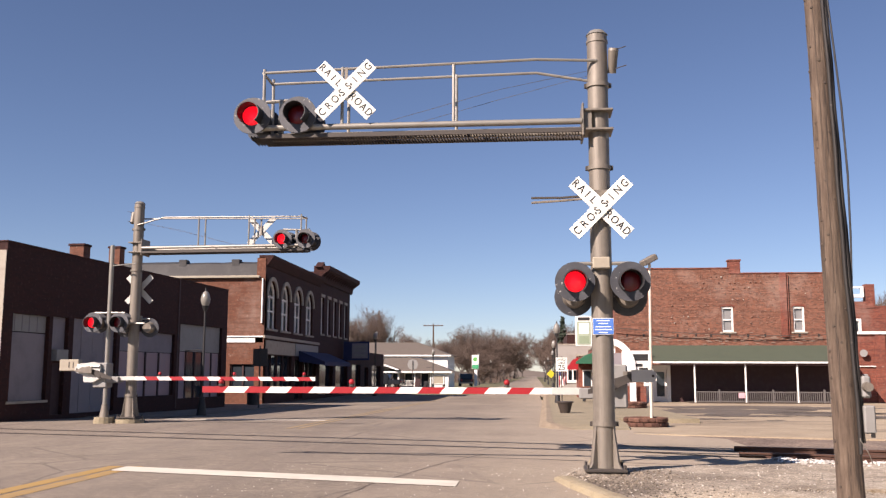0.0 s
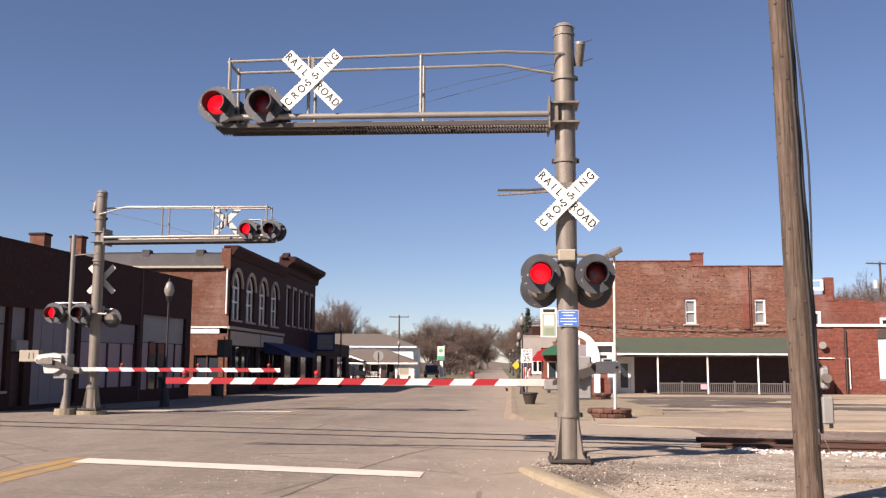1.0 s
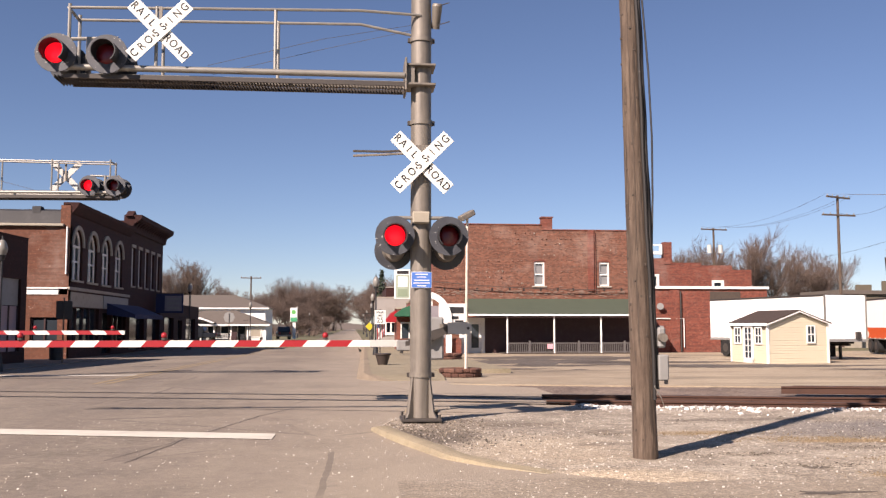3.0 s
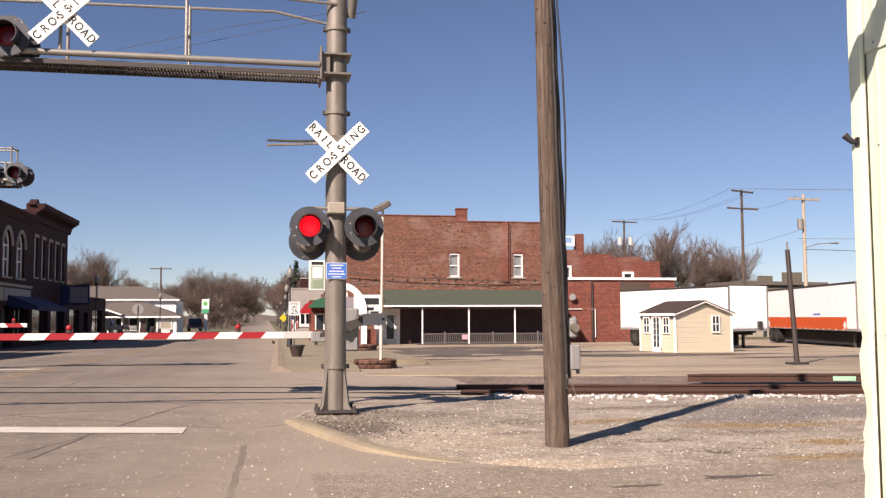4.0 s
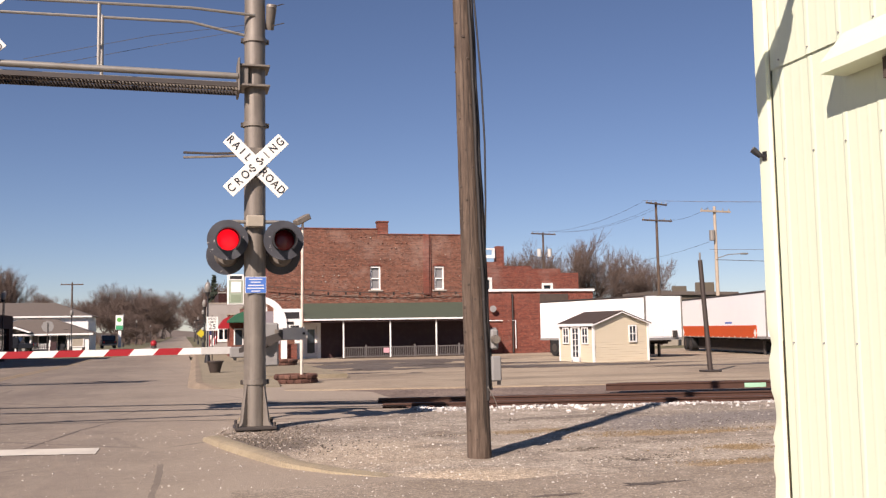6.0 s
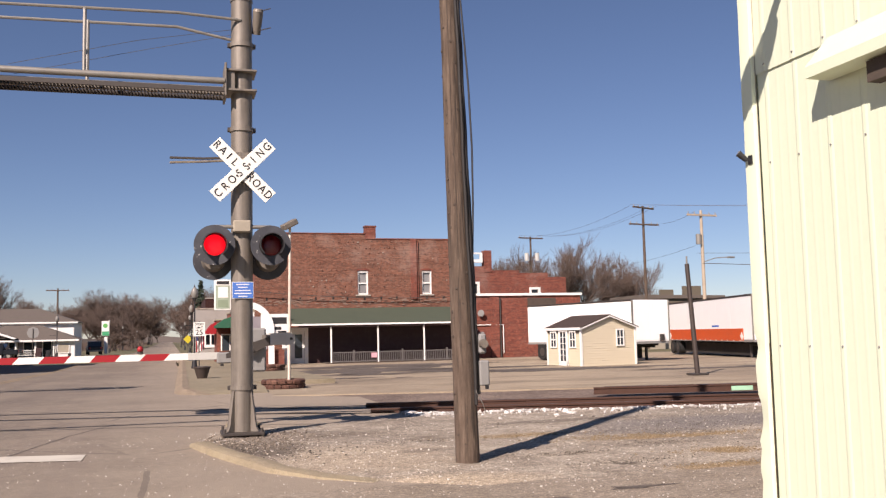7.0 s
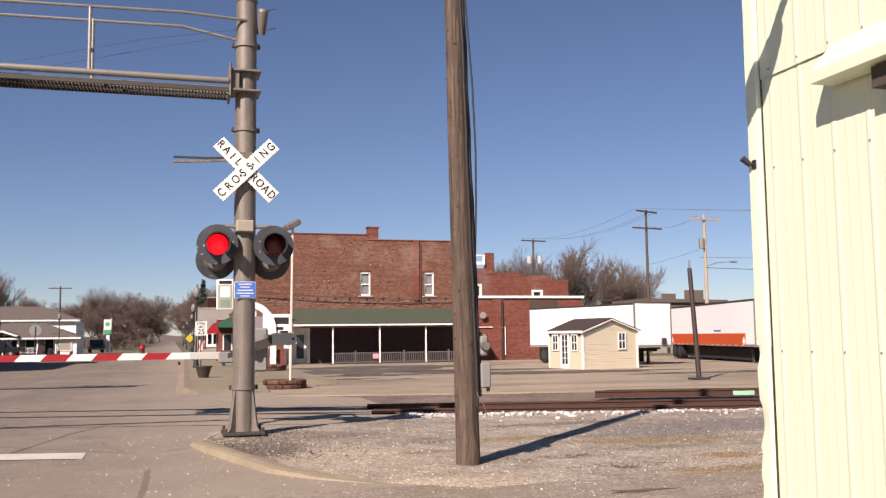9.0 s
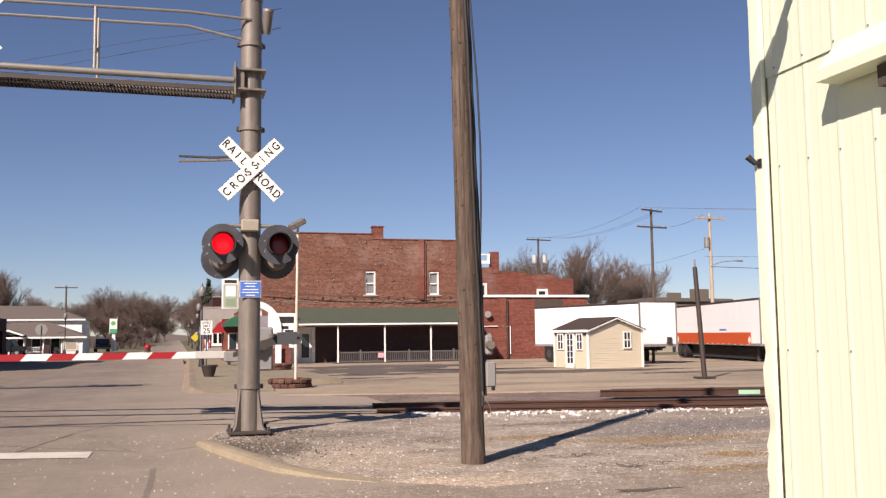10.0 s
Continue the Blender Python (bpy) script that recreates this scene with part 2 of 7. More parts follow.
def verge_mat():
    """Crushed gravel with sandy, dark and straw-coloured patches of its own."""
    k = Nodes("patchy_crushed_gravel", 0.95)
    big, mid, fine = k.noise(0.45, 6, 0.65), k.noise(2.6, 6, 0.7), k.noise(60, 3, 0.7)
    base, dark, light = (0.36, 0.305, 0.238), (0.19, 0.152, 0.113), (0.48, 0.42, 0.34)
    c = k.mix(k.mask(big, 0.36, 0.64), dark, base)
    c = k.mix(k.math("MULTIPLY", k.mask(mid, 0.42, 0.72), 0.6), c, light)
    streak = k.noise(1.0, 7, 0.68, k.scaled(0.45, 1.7, 1))
    c = k.mix(k.math("MULTIPLY", k.mask(streak, 0.5, 0.66), 0.42), c, (0.143, 0.109, 0.0798))
    wob = k.n("ShaderNodeTexNoise", Vector=k.co, Scale=1.6, Detail=5.0, Roughness=0.7).outputs["Color"]

    def patch(cx, cy, rx, ry, col, amount, ragged=0.9, soft=0.22):
        nonlocal c
        mp = k.n("ShaderNodeMapping")
        mp.inputs["Location"].default_value = (-cx / rx - ragged / 2, -cy / ry - ragged / 2, 0)
        mp.inputs["Scale"].default_value = (1 / rx, 1 / ry, 0)
        k.t.links.new(k.co, mp.inputs["Vector"])
        off = k.n("ShaderNodeVectorMath", operation="MULTIPLY")
        k.put(off.inputs[0], wob)
        off.inputs[1].default_value = (ragged, ragged, 0)
        add = k.n("ShaderNodeVectorMath", operation="ADD")
        k.put(add.inputs[0], mp.outputs[0])
        k.put(add.inputs[1], off.outputs[0])
        ln = k.n("ShaderNodeVectorMath", operation="LENGTH")
        k.put(ln.inputs[0], add.outputs[0])
        f = k.ramp(k.math("MULTIPLY", ln.outputs["Value"], 0.5), (0.5 - soft, (1, 1, 1)), (0.5, (0, 0, 0)))
        c = k.mix(k.math("MULTIPLY", f, amount), c, col)

    sand, dirt, straw, ash = (0.42, 0.336, 0.239), (0.0966, 0.0739, 0.0554), (0.277, 0.189, 0.0924), (0.197, 0.172, 0.151)
    patch(2.5, 9.3, 1.6, 0.75, sand, 0.9, 0.3)
    patch(2.4, 11.6, 1.4, 1.6, sand, 0.55)
    patch(9.0, 13.6, 3.4, 1.15, ash, 0.95, 0.7)
    patch(7.0, 12.9, 1.6, 0.5, ash, 0.7)
    patch(1.25, 13.1, 0.75, 1.2, dirt, 0.75, 0.9)
    patch(1.9, 14.6, 1.2, 0.8, dirt, 0.45, 1.2)
    patch(4.36, 8.47, 0.33, 0.11, dirt, 0.95, 0.5)
    patch(5.05, 9.83, 0.20, 0.13, dirt, 0.9, 0.6)
    patch(6.9, 9.4, 1.1, 0.25, dirt, 0.45, 1.2)
    patch(6.7, 10.3, 0.38, 0.34, straw, 0.95, 0.5)
    patch(6.9, 12.0, 1.3, 0.26, straw, 0.85, 0.9)
    patch(5.9, 9.3, 0.7, 0.22, straw, 0.7, 0.9)
    patch(5.0, 13.1, 0.9, 0.3, straw, 0.6, 1.0)
    patch(3.2, 12.0, 0.5, 0.25, dirt, 0.5, 1.2)
    patch(6.4, 14.9, 1.8, 0.3, dirt, 0.5, 1.2)
    v = k.voronoi(34)
    c = k.mix(0.55, c, k.ramp(k.n("ShaderNodeSeparateColor", Color=v.outputs["Color"]).outputs[0], (0.0, (0.2, 0.2, 0.2)), (0.6, (0.52, 0.52, 0.52)), (1.0, (0.9, 0.9, 0.9))), "OVERLAY")
    c = k.mix(0.8, c, k.ramp(fine, (0.25, (0.28, 0.28, 0.28)), (0.75, (0.76, 0.76, 0.76))), "OVERLAY")
    k.bump(v.outputs["Distance"], 0.6, 0.018)
    return k.done(c)


def road_mat():
    """Old asphalt: wheel-worn lanes, patches, hairline cracks, and dust carried over from the gravel."""
    k = Nodes("worn_road", 0.92)
    big, mid, fine = k.noise(0.17, 6, 0.62), k.noise(1.4, 6, 0.7), k.noise(75, 3, 0.7)
    base, dark, light = (0.226, 0.185, 0.142), (0.128, 0.103, 0.08), (0.30, 0.248, 0.19)
    c = k.mix(k.mask(big, 0.36, 0.64), dark, base)
    c = k.mix(k.math("MULTIPLY", k.mask(mid, 0.45, 0.72), 0.5), c, light)
    c = k.mix(k.math("MULTIPLY", k.mask(k.noise(7.5, 5, 0.75), 0.44, 0.64), 0.4), c, (0.36, 0.30, 0.235))
    c = k.mix(k.math("MULTIPLY", k.mask(k.noise(11, 4, 0.7), 0.52, 0.66), 0.45), c, (0.12, 0.097, 0.077))
    lane = k.noise(1.0, 6, 0.62, k.scaled(0.8, 0.05, 1))
    c = k.mix(k.math("MULTIPLY", k.mask(lane, 0.46, 0.64), 0.55), c, (0.151, 0.12, 0.0983))
    across = k.noise(1.0, 6, 0.7, k.scaled(0.12, 1.1, 1))
    c = k.mix(k.math("MULTIPLY", k.mask(across, 0.52, 0.66), 0.35), c, (0.143, 0.113, 0.0924))
    x = k.n("ShaderNodeSeparateXYZ", Vector=k.co).outputs[0]
    side = k.math("ADD", k.math("MULTIPLY", x, 0.085), k.math("MULTIPLY", k.noise(0.8, 6, 0.7), 0.55))
    c = k.mix(k.math("MULTIPLY", k.mask(side, 0.0, 0.42), 0.8), c, (0.335, 0.275, 0.208))
    c = k.mix(k.math("MULTIPLY", k.mask(k.noise(3.4, 4, 0.6), 0.62, 0.70), 0.3), c, (0.126, 0.101, 0.084))
    c = k.mix(0.9, c, k.ramp(fine, (0.25, (0.26, 0.26, 0.26)), (0.75, (0.78, 0.78, 0.78))), "OVERLAY")
    warp = k.mix(0.12, k.co, k.n("ShaderNodeTexNoise", Vector=k.co, Scale=1.3, Detail=4.0).outputs["Color"], "ADD")
    e = k.voronoi(0.23, warp, "DISTANCE_TO_EDGE").outputs["Distance"]
    c = k.mix(k.math("MULTIPLY", k.math("MULTIPLY", k.math("LESS_THAN", e, 0.007), k.mask(big, 0.45, 0.55)), 0.45), c, (0.0672, 0.0538, 0.0445))
    k.bump(fine, 0.5, 0.015)
    return k.done(c)


def chipped_paint():
    """Sun-greyed black paint with pale chips and droppings."""
    k = Nodes("chipped_black_paint", 0.55)
    c = k.mix(k.mask(k.noise(3.0, 5), 0.35, 0.7), (0.034, 0.035, 0.041), (0.064, 0.066, 0.074))
    c = k.mix(k.math("MULTIPLY", k.mask(k.noise(17, 4, 0.6), 0.655, 0.69), 0.75), c, (0.52, 0.50, 0.46))
    k.bump(k.noise(60, 2), 0.08, 0.01)
    return k.done(c)


M["black"] = chipped_paint()
M["road"] = road_mat()
M["gravel"] = verge_mat()
M["kerb_brown"] = ground_mat("brown_kerb", (0.27, 0.212, 0.15), (0.19, 0.145, 0.10), (0.33, 0.27, 0.195), 60, 1.1)
M["sheet_grey"] = painted("pale_grey_sleeve", (0.52, 0.51, 0.47), 0.6, 0, 0.2, 3)
M["alu"] = streaked_metal("streaked_grey_aluminium", (0.214, 0.186, 0.153), (0.102, 0.0865, 0.0702))
M["pole"] = pole_wood()

# ---- building helpers ----
def thing(name, label, category, at=(0, 0, 0), turn=0.0, group="", kind=""):
    ob = new(name)
    ob.matrix_world = pose(*at, 0, 0, turn)
    return tagged(ob, label, category, group, kind)


def mesh_of(bm, name, material, smooth=False):
    bmesh.ops.recalc_face_normals(bm, faces=bm.faces)
    me = bpy.data.meshes.new(name)
    bm.to_mesh(me)
    bm.free()
    for m in material if isinstance(material, (list, tuple)) else [material]:
        me.materials.append(m)
    if smooth:
        me.polygons.foreach_set("use_smooth", [True] * len(me.polygons))
        me.set_sharp_from_angle(angle=radians(38))
    return me


def part(name, bm, material, parent=None, label="", smooth=False):
    me = bm if isinstance(bm, bpy.types.Mesh) else mesh_of(bm, name, material, smooth)
    ob = new(name, me)
    if parent is not None:
        ob.parent = parent
    return tagged(ob, label)


def solid(name, bm, material, label, category, kind="", smooth=False, group=""):
    return tagged(part(name, bm, material, None, label, smooth), label, category, group, kind)


def box(x0, x1, y0, y1, z0, z1, bevel=0.0, bm=None, m=None):
    bm = bm or bmesh.new()
    c = Matrix.LocRotScale(((x0 + x1) / 2, (y0 + y1) / 2, (z0 + z1) / 2), None, (abs(x1 - x0), abs(y1 - y0), abs(z1 - z0)))
    r = bmesh.ops.create_cube(bm, size=1, matrix=(m or Matrix()) @ c)
    if bevel:
        es = list({e for v in r["verts"] for e in v.link_edges})
        bmesh.ops.bevel(bm, geom=es, offset=bevel, segments=1, affect="EDGES")
    return bm


def tube(p0, p1, r0, r1=None, n=10, bm=None, caps=True):
    bm = bm or bmesh.new()
    p0, p1 = Vector(p0), Vector(p1)
    d = p1 - p0
    rot = d.to_track_quat("Z", "Y").to_matrix().to_4x4()
    bmesh.ops.create_cone(bm, cap_ends=caps, segments=n, radius1=r0, radius2=r0 if r1 is None else r1, depth=d.length,
                          matrix=Matrix.Translation((p0 + p1) / 2) @ rot)
    return bm


def sweep(points, r, n=6, bm=None):
    """A tube along a bent line."""
    bm = bm or bmesh.new()
    pts = [Vector(p) for p in points]
    rings = []
    for i, p in enumerate(pts):
        d = (pts[min(i + 1, len(pts) - 1)] - pts[max(i - 1, 0)]).normalized()
        a = d.orthogonal().normalized() if i == 0 else (rings[-1][1] - d * rings[-1][1].dot(d)).normalized()
        b = d.cross(a)
        rr = r[i] if isinstance(r, (list, tuple)) else r
        rings.append(([bm.verts.new(p + (a * math.cos(q) + b * math.sin(q)) * rr) for q in [2 * math.pi * j / n for j in range(n)]], a))
    for (u, _), (v, _) in zip(rings, rings[1:]):
        for j in range(n):
            bm.faces.new((u[j], u[(j + 1) % n], v[(j + 1) % n], v[j]))
    bm.faces.new(rings[0][0][::-1])
    bm.faces.new(rings[-1][0])
    return bm


def prism(outline, axis, d0, d1, bm=None):
    """An outline of (u, v) pushed out along an axis: x takes (y, z), y takes (x, z), z takes (x, y)."""
    bm = bm or bmesh.new()
    put = {"x": lambda u, v, d: (d, u, v), "y": lambda u, v, d: (u, d, v), "z": lambda u, v, d: (u, v, d)}[axis]
    lo = [bm.verts.new(put(u, v, d0)) for u, v in outline]
    hi = [bm.verts.new(put(u, v, d1)) for u, v in outline]
    bm.faces.new(lo)
    bm.faces.new(hi[::-1])
    for i in range(len(lo)):
        j = (i + 1) % len(lo)
        bm.faces.new((lo[i], hi[i], hi[j], lo[j]))
    return bm


def fall(y):
    """The ground falls gently beyond the tracks."""
    return -0.25 * min(max((y - 27) / 33, 0), 1)


def strip(xs, ys, height, thick=0.0, bm=None):
    """A sheet over a grid of x and y; xs may be a function of y that gives the x values."""
    bm = bm or bmesh.new()
    rows = [[bm.verts.new((x, y, height(x, y))) for x in (xs(y) if callable(xs) else xs)] for y in ys]
    for a, b in zip(rows, rows[1:]):
        for i in range(len(a) - 1):
            bm.faces.new((a[i], a[i + 1], b[i + 1], b[i]))
    if thick:
        r = bmesh.ops.extrude_face_region(bm, geom=bm.faces[:])
        bmesh.ops.translate(bm, verts=[v for v in r["geom"] if isinstance(v, bmesh.types.BMVert)], vec=(0, 0, -thick))
    return bm


def steps(a, b, n):
    return [a + (b - a) * i / n for i in range(n + 1)]


def text(body, size, m, material, parent, name="lettering", depth=0.004):
    """Letters cut from the built-in font, centred on m, facing its +z."""
    cu = bpy.data.curves.new(name, "FONT")
    cu.body, cu.size, cu.align_x, cu.align_y, cu.extrude = body, size, "CENTER", "CENTER", depth
    cu.offset = size * 0.006
    ob = bpy.data.objects.new(name, cu)
    scene.collection.objects.link(ob)
    me = bpy.data.meshes.new_from_object(ob.evaluated_get(bpy.context.evaluated_depsgraph_get()))
    bpy.data.objects.remove(ob)
    bpy.data.curves.remove(cu)
    me.transform(m)
    me.materials.clear()
    me.materials.append(material)
    return part(name, me, None, parent)


def wall_with_holes(axis, at, thick, u0, u1, z0, z1, holes, bm=None):
    """A wall across an axis ('x' or 'y') at a place, with right-angled openings (u0, u1, z0, z1) through it."""
    bm = bm or bmesh.new()
    us = sorted({u0, u1, *[h[0] for h in holes], *[h[1] for h in holes]})
    zs = sorted({z0, z1, *[h[2] for h in holes], *[h[3] for h in holes]})
    keep = {}
    for i in range(len(us) - 1):
        for j in range(len(zs) - 1):
            u, z = (us[i] + us[i + 1]) / 2, (zs[j] + zs[j + 1]) / 2
            keep[i, j] = not any(h[0] < u < h[1] and h[2] < z < h[3] for h in holes)
    vs = {}

    def v(i, j, k):
        if (i, j, k) not in vs:
            d = at + k * thick
            vs[i, j, k] = bm.verts.new((us[i], d, zs[j]) if axis == "y" else (d, us[i], zs[j]))
        return vs[i, j, k]

    for (i, j), ok in keep.items():
        if not ok:
            continue
        for k in (0, 1):
            bm.faces.new((v(i, j, k), v(i + 1, j, k), v(i + 1, j + 1, k), v(i, j + 1, k)))
        for (di, dj), e in (((-1, 0), ((i, j), (i, j + 1))), ((1, 0), ((i + 1, j), (i + 1, j + 1))), ((0, -1), ((i, j), (i + 1, j))), ((0, 1), ((i, j + 1), (i + 1, j + 1)))):
            if not keep.get((i + di, j + dj), False):
                (a, b), (c, d) = e
                bm.faces.new((v(a, b, 0), v(c, d, 0), v(c, d, 1), v(a, b, 1)))
    return bm

# ---- ground ----
def near_rail(x):
    """y of the nearer rail of the line that crosses the road aslant."""
    return 19.8 - 0.235 * x


GAUGE = 1.48
RAIL_TURN = -math.degrees(math.atan(0.235))

far_ys = [-200, -15, 0, 27, 35, 45, 60, 90, 150, 300, 700, 2500]
solid("ground", strip([-2500, -400, -60, -20, 0, 20, 60, 400, 2500], far_ys, lambda x, y: fall(y) - 0.22), M["grass"],
      "dry winter grass and bare earth round the town", "ground", "structure")
solid("road", strip(steps(-24, 0.45, 10), [-15, *steps(0, 80, 40)], lambda x, y: fall(y) - 0.0004 * (x + 6.7) ** 2 * (y > 30), 0.15), M["road"],
      "worn grey-tan asphalt main street with cracks", "road", "structure")
solid("road_beyond", strip(steps(-5.0, 1.3, 4), [80, 100, 130, 180, 250, 400, 800], lambda x, y: fall(y) - 0.01, 0.15), M["road"],
      "narrower grey asphalt road leading out of town", "road", "structure")
solid("apron", strip(steps(0.45, 14, 6), steps(-15, 9.5, 8), lambda x, y: 0.0, 0.15), M["apron"],
      "dusty gravel-strewn apron beside the street", "road", "structure")
solid("apron_edge", strip([0.45, 2, 3.4], steps(9.5, 15.6, 6), lambda x, y: 0.0, 0.15), M["road"],
      "worn asphalt at the corner kerb", "road", "structure")
solid("crossing_pad", strip(lambda y: [0.45, 1.2, 2.0, 4.8 if y < 25.4 else 2.7], steps(15.6, 31.6, 20), lambda x, y: fall(y) - 0.03 * max(x - 2.8, 0) - 0.002, 0.15), M["road"],
      "asphalt shoulder where the tracks meet the street", "road", "structure")


def kerb_x(y):
    """x of the outer face of the corner kerb, for y from 9.3 to 14.3."""
    pts = [(9.0, 3.0), (9.6, 2.2), (10.23, 1.53), (10.94, 1.05), (12.26, 0.66), (13.2, 0.42), (14.1, 0.24), (15.0, 0.45), (17.5, 0.6)]
    for (a, b), (c, d) in zip(pts, pts[1:]):
        if y <= c:
            return b + (d - b) * (y - a) / (c - a)
    return 0.6


def gravel_z(x, y):
    n = near_rail(x)
    t = min(max((y - (n - 1.3)) / 1.1, 0), 1) * min(max((x - 3.2) / 1.4, 0), 1)
    bumpy = noise.noise((x * 0.9, y * 0.9, 0)) * 0.015 + noise.noise((x * 4, y * 4, 3)) * 0.008
    mound = 0.012 * math.exp(-((x - 1.3) ** 2 + (y - 14.4) ** 2) / 1.6)
    edge = min(max((y - 8.95) / 0.9, 0), 1)
    if y < 11:
        edge = min(edge, min(max((x - kerb_x(y) - 0.1) / 0.6, 0), 1))
    if x < 4.8 and y > 15.75 + 0.33 * (x - 0.6):
        return -0.05 + 0.6 * bumpy
    return (0.024 + bumpy) * edge - 0.008 * (1 - edge) - 0.12 * t + mound


def gravel_edge(y):
    lo = kerb_x(y) + 0.1
    return [lo + (24 - lo) * (i / 90) ** 1.15 for i in range(91)]


solid("gravel_verge", strip(gravel_edge, steps(8.95, 21.0, 70), lambda x, y: gravel_z(x, y) if y < near_rail(x) + 0.2 or x < 4.0 else -0.13), M["gravel"],
      "pale crushed gravel verge beside the tracks", "gravel", "structure")
solid("track_bed", strip(steps(3.9, 70, 30), steps(-0.4, 6.6, 10), lambda x, y: -0.13 + 0.1 * min(max((y - 4.2) / 2.2, 0), 1) + 0.02 * noise.noise((x, y * 2, 5))), M["dirt"],
      "dark stony dirt between the rails and the lot", "dirt", "structure")
_bed = bpy.data.objects["track_bed"]
for v in _bed.data.vertices:
    v.co.y += near_rail(v.co.x)
solid("parking_lot", strip(lambda y: [max(2.6, (25.9 - y) / 0.228) if y < 31.5 else 0.45] + [max(2.6, (25.9 - y) / 0.228) + 1 + 7 * i for i in range(12)],
                           [10.5, 12, 14, 16, 18, 20, 22, 24, 25.3, 27, 30, 31.49, 31.6, 35, 40, 45, 50, 55, 60, 66], lambda x, y: fall(y) - 0.006, 0.1), M["lot"],
      "pale concrete parking lot with dark stains", "parking lot", "structure")

# corner kerb, worn away towards its end
bm = bmesh.new()
ring = None
for i in range(29):
    y = 14.15 - i * (14.15 - 9.75) / 28
    x, dx = kerb_x(y), kerb_x(y - 0.05) - kerb_x(y + 0.05)
    nrm = Vector((-(-0.1), dx, 0)).normalized()
    h = 0.085 * min(1, 0.35 + i / 3) * min(1, max(0.0, (28 - i) / 10)) + 0.003
    prof = [(0, -0.1), (0.03, h * 0.85), (0.07, h), (0.24, h), (0.28, h * 0.8), (0.28, -0.1)]
    cur = [bm.verts.new((x + nrm.x * u, y + nrm.y * u, w)) for u, w in prof]
    if ring:
        for j in range(5):
            bm.faces.new((ring[j], ring[j + 1], cur[j + 1], cur[j]))
    else:
        bm.faces.new(cur)
    ring = cur
bm.faces.new(ring[::-1])
solid("kerb_corner", bm, M["kerb"], "low curved concrete kerb with faded tan paint", "kerb", "structure", smooth=True)

# sidewalks with kerb faces
def walk_edge(y):
    """x of the sidewalk's street edge, rounded off at the corner."""
    return 0.42 + 0.012 * (y - 32) + 0.55 * max(0, (28.2 - y) / 1.4) ** 2


def walk_rise(y):
    return fall(y) + 0.14 * min(max((y - 26.7) / 1.0, 0), 1)


solid("sidewalk_right", strip(lambda y: [walk_edge(y), walk_edge(y) + 0.18, 1.9 if y < 31.55 else 3, 2.66 if y < 31.55 else 5.4],
                              [26.8, 27.1, 27.5, 27.9, 28.4, 29.5, 31.5, 31.6, 33.2, 34, *steps(36, 120, 21)],
                              lambda x, y: walk_rise(y), 0.2), M["walk"], "tan concrete sidewalk with a raised kerb", "sidewalk", "structure")
solid("sidewalk_left", strip([-19.5, -17, -13.2, -13.0], steps(33, 80, 24), lambda x, y: fall(y) + 0.03 - 0.0004 * (x + 6.7) ** 2, 0.2), M["road"],
      "grey concrete sidewalk in front of the shops", "sidewalk", "structure")

bm = strip(lambda y: [walk_edge(y) - 0.26, walk_edge(y) - 0.03, walk_edge(y) + 0.16], [26.75, 27.1, 27.5, 27.9, 28.4, 29.5, 31.5, 33.2, 34, *steps(36, 118, 20)],
           lambda x, y: (fall(y) + 0.004 if x < walk_edge(y) - 0.2 else walk_rise(y) + 0.012), 0.15)
solid("kerb_right", bm, M["kerb_brown"], "weathered brown sloping kerb along the sidewalk", "kerb", "structure")


def lot_stain(x, y, rx, ry, seed):
    """A worn dark patch of old asphalt on the lot."""
    bm = bmesh.new()
    n = 110
    c = bm.verts.new((x, y, fall(y) + 0.004))
    rim = []
    for i in range(n):
        a = 2 * math.pi * i / n
        k = 0.8 + 0.65 * noise.noise((math.cos(a) * 2.2 + seed, math.sin(a) * 2.2, seed)) + 0.35 * noise.noise((math.cos(a) * 7, math.sin(a) * 9, seed))
        p, q = x + rx * k * math.cos(a), y + ry * k * math.sin(a)
        rim.append(bm.verts.new((p, q, fall(q) + 0.004)))
    for i in range(n):
        bm.faces.new((c, rim[i], rim[(i + 1) % n]))
    solid("lot_stain", bm, M["lot_dark"], "dark worn patch on the parking lot", "stain", "structure")


for i, q in enumerate(((12.0, 51.0, 7.5, 3.6), (9.0, 43.5, 5.5, 5.5), (8.0, 38.5, 3.0, 1.2), (16.5, 37.5, 6.0, 2.0), (23.0, 33.0, 5.5, 1.1), (6.0, 35.0, 2.0, 0.6), (14.5, 42.5, 5.0, 1.2))):
    lot_stain(*q, 3.1 + i)

lot_stain(4.45, 8.42, 0.36, 0.09, 21.3)
lot_stain(3.35, 8.15, 0.3, 0.05, 24.1)

# road marks
solid("stop_line", strip(steps(-6.75, -1.1, 16), steps(0, 0.66, 2), lambda x, y: 0.009), M["white_line"], "white painted stop line, worn", "road marking", "structure")
for v in bpy.data.objects["stop_line"].data.vertices:
    v.co.y += 13.72 - 0.25 * (v.co.x + 1.1) * 1.0 - 0.66 + 0.02 * noise.noise((v.co.x * 2, v.co.y * 3, 1))
for k, x in enumerate((-6.95, -6.62)):
    solid("center_line", strip([x - 0.13, x + 0.13], steps(-5, 15.2, 30), lambda x, y: 0.004), M["yellow_line"], "faded yellow centre line", "road marking", "structure")
    solid("center_line_far", strip([x - 0.07, x + 0.07], [y for y in steps(26, 80, 27)], lambda x, y: fall(y) + 0.005), M["yellow_faded"], "faded yellow centre line", "road marking", "structure")
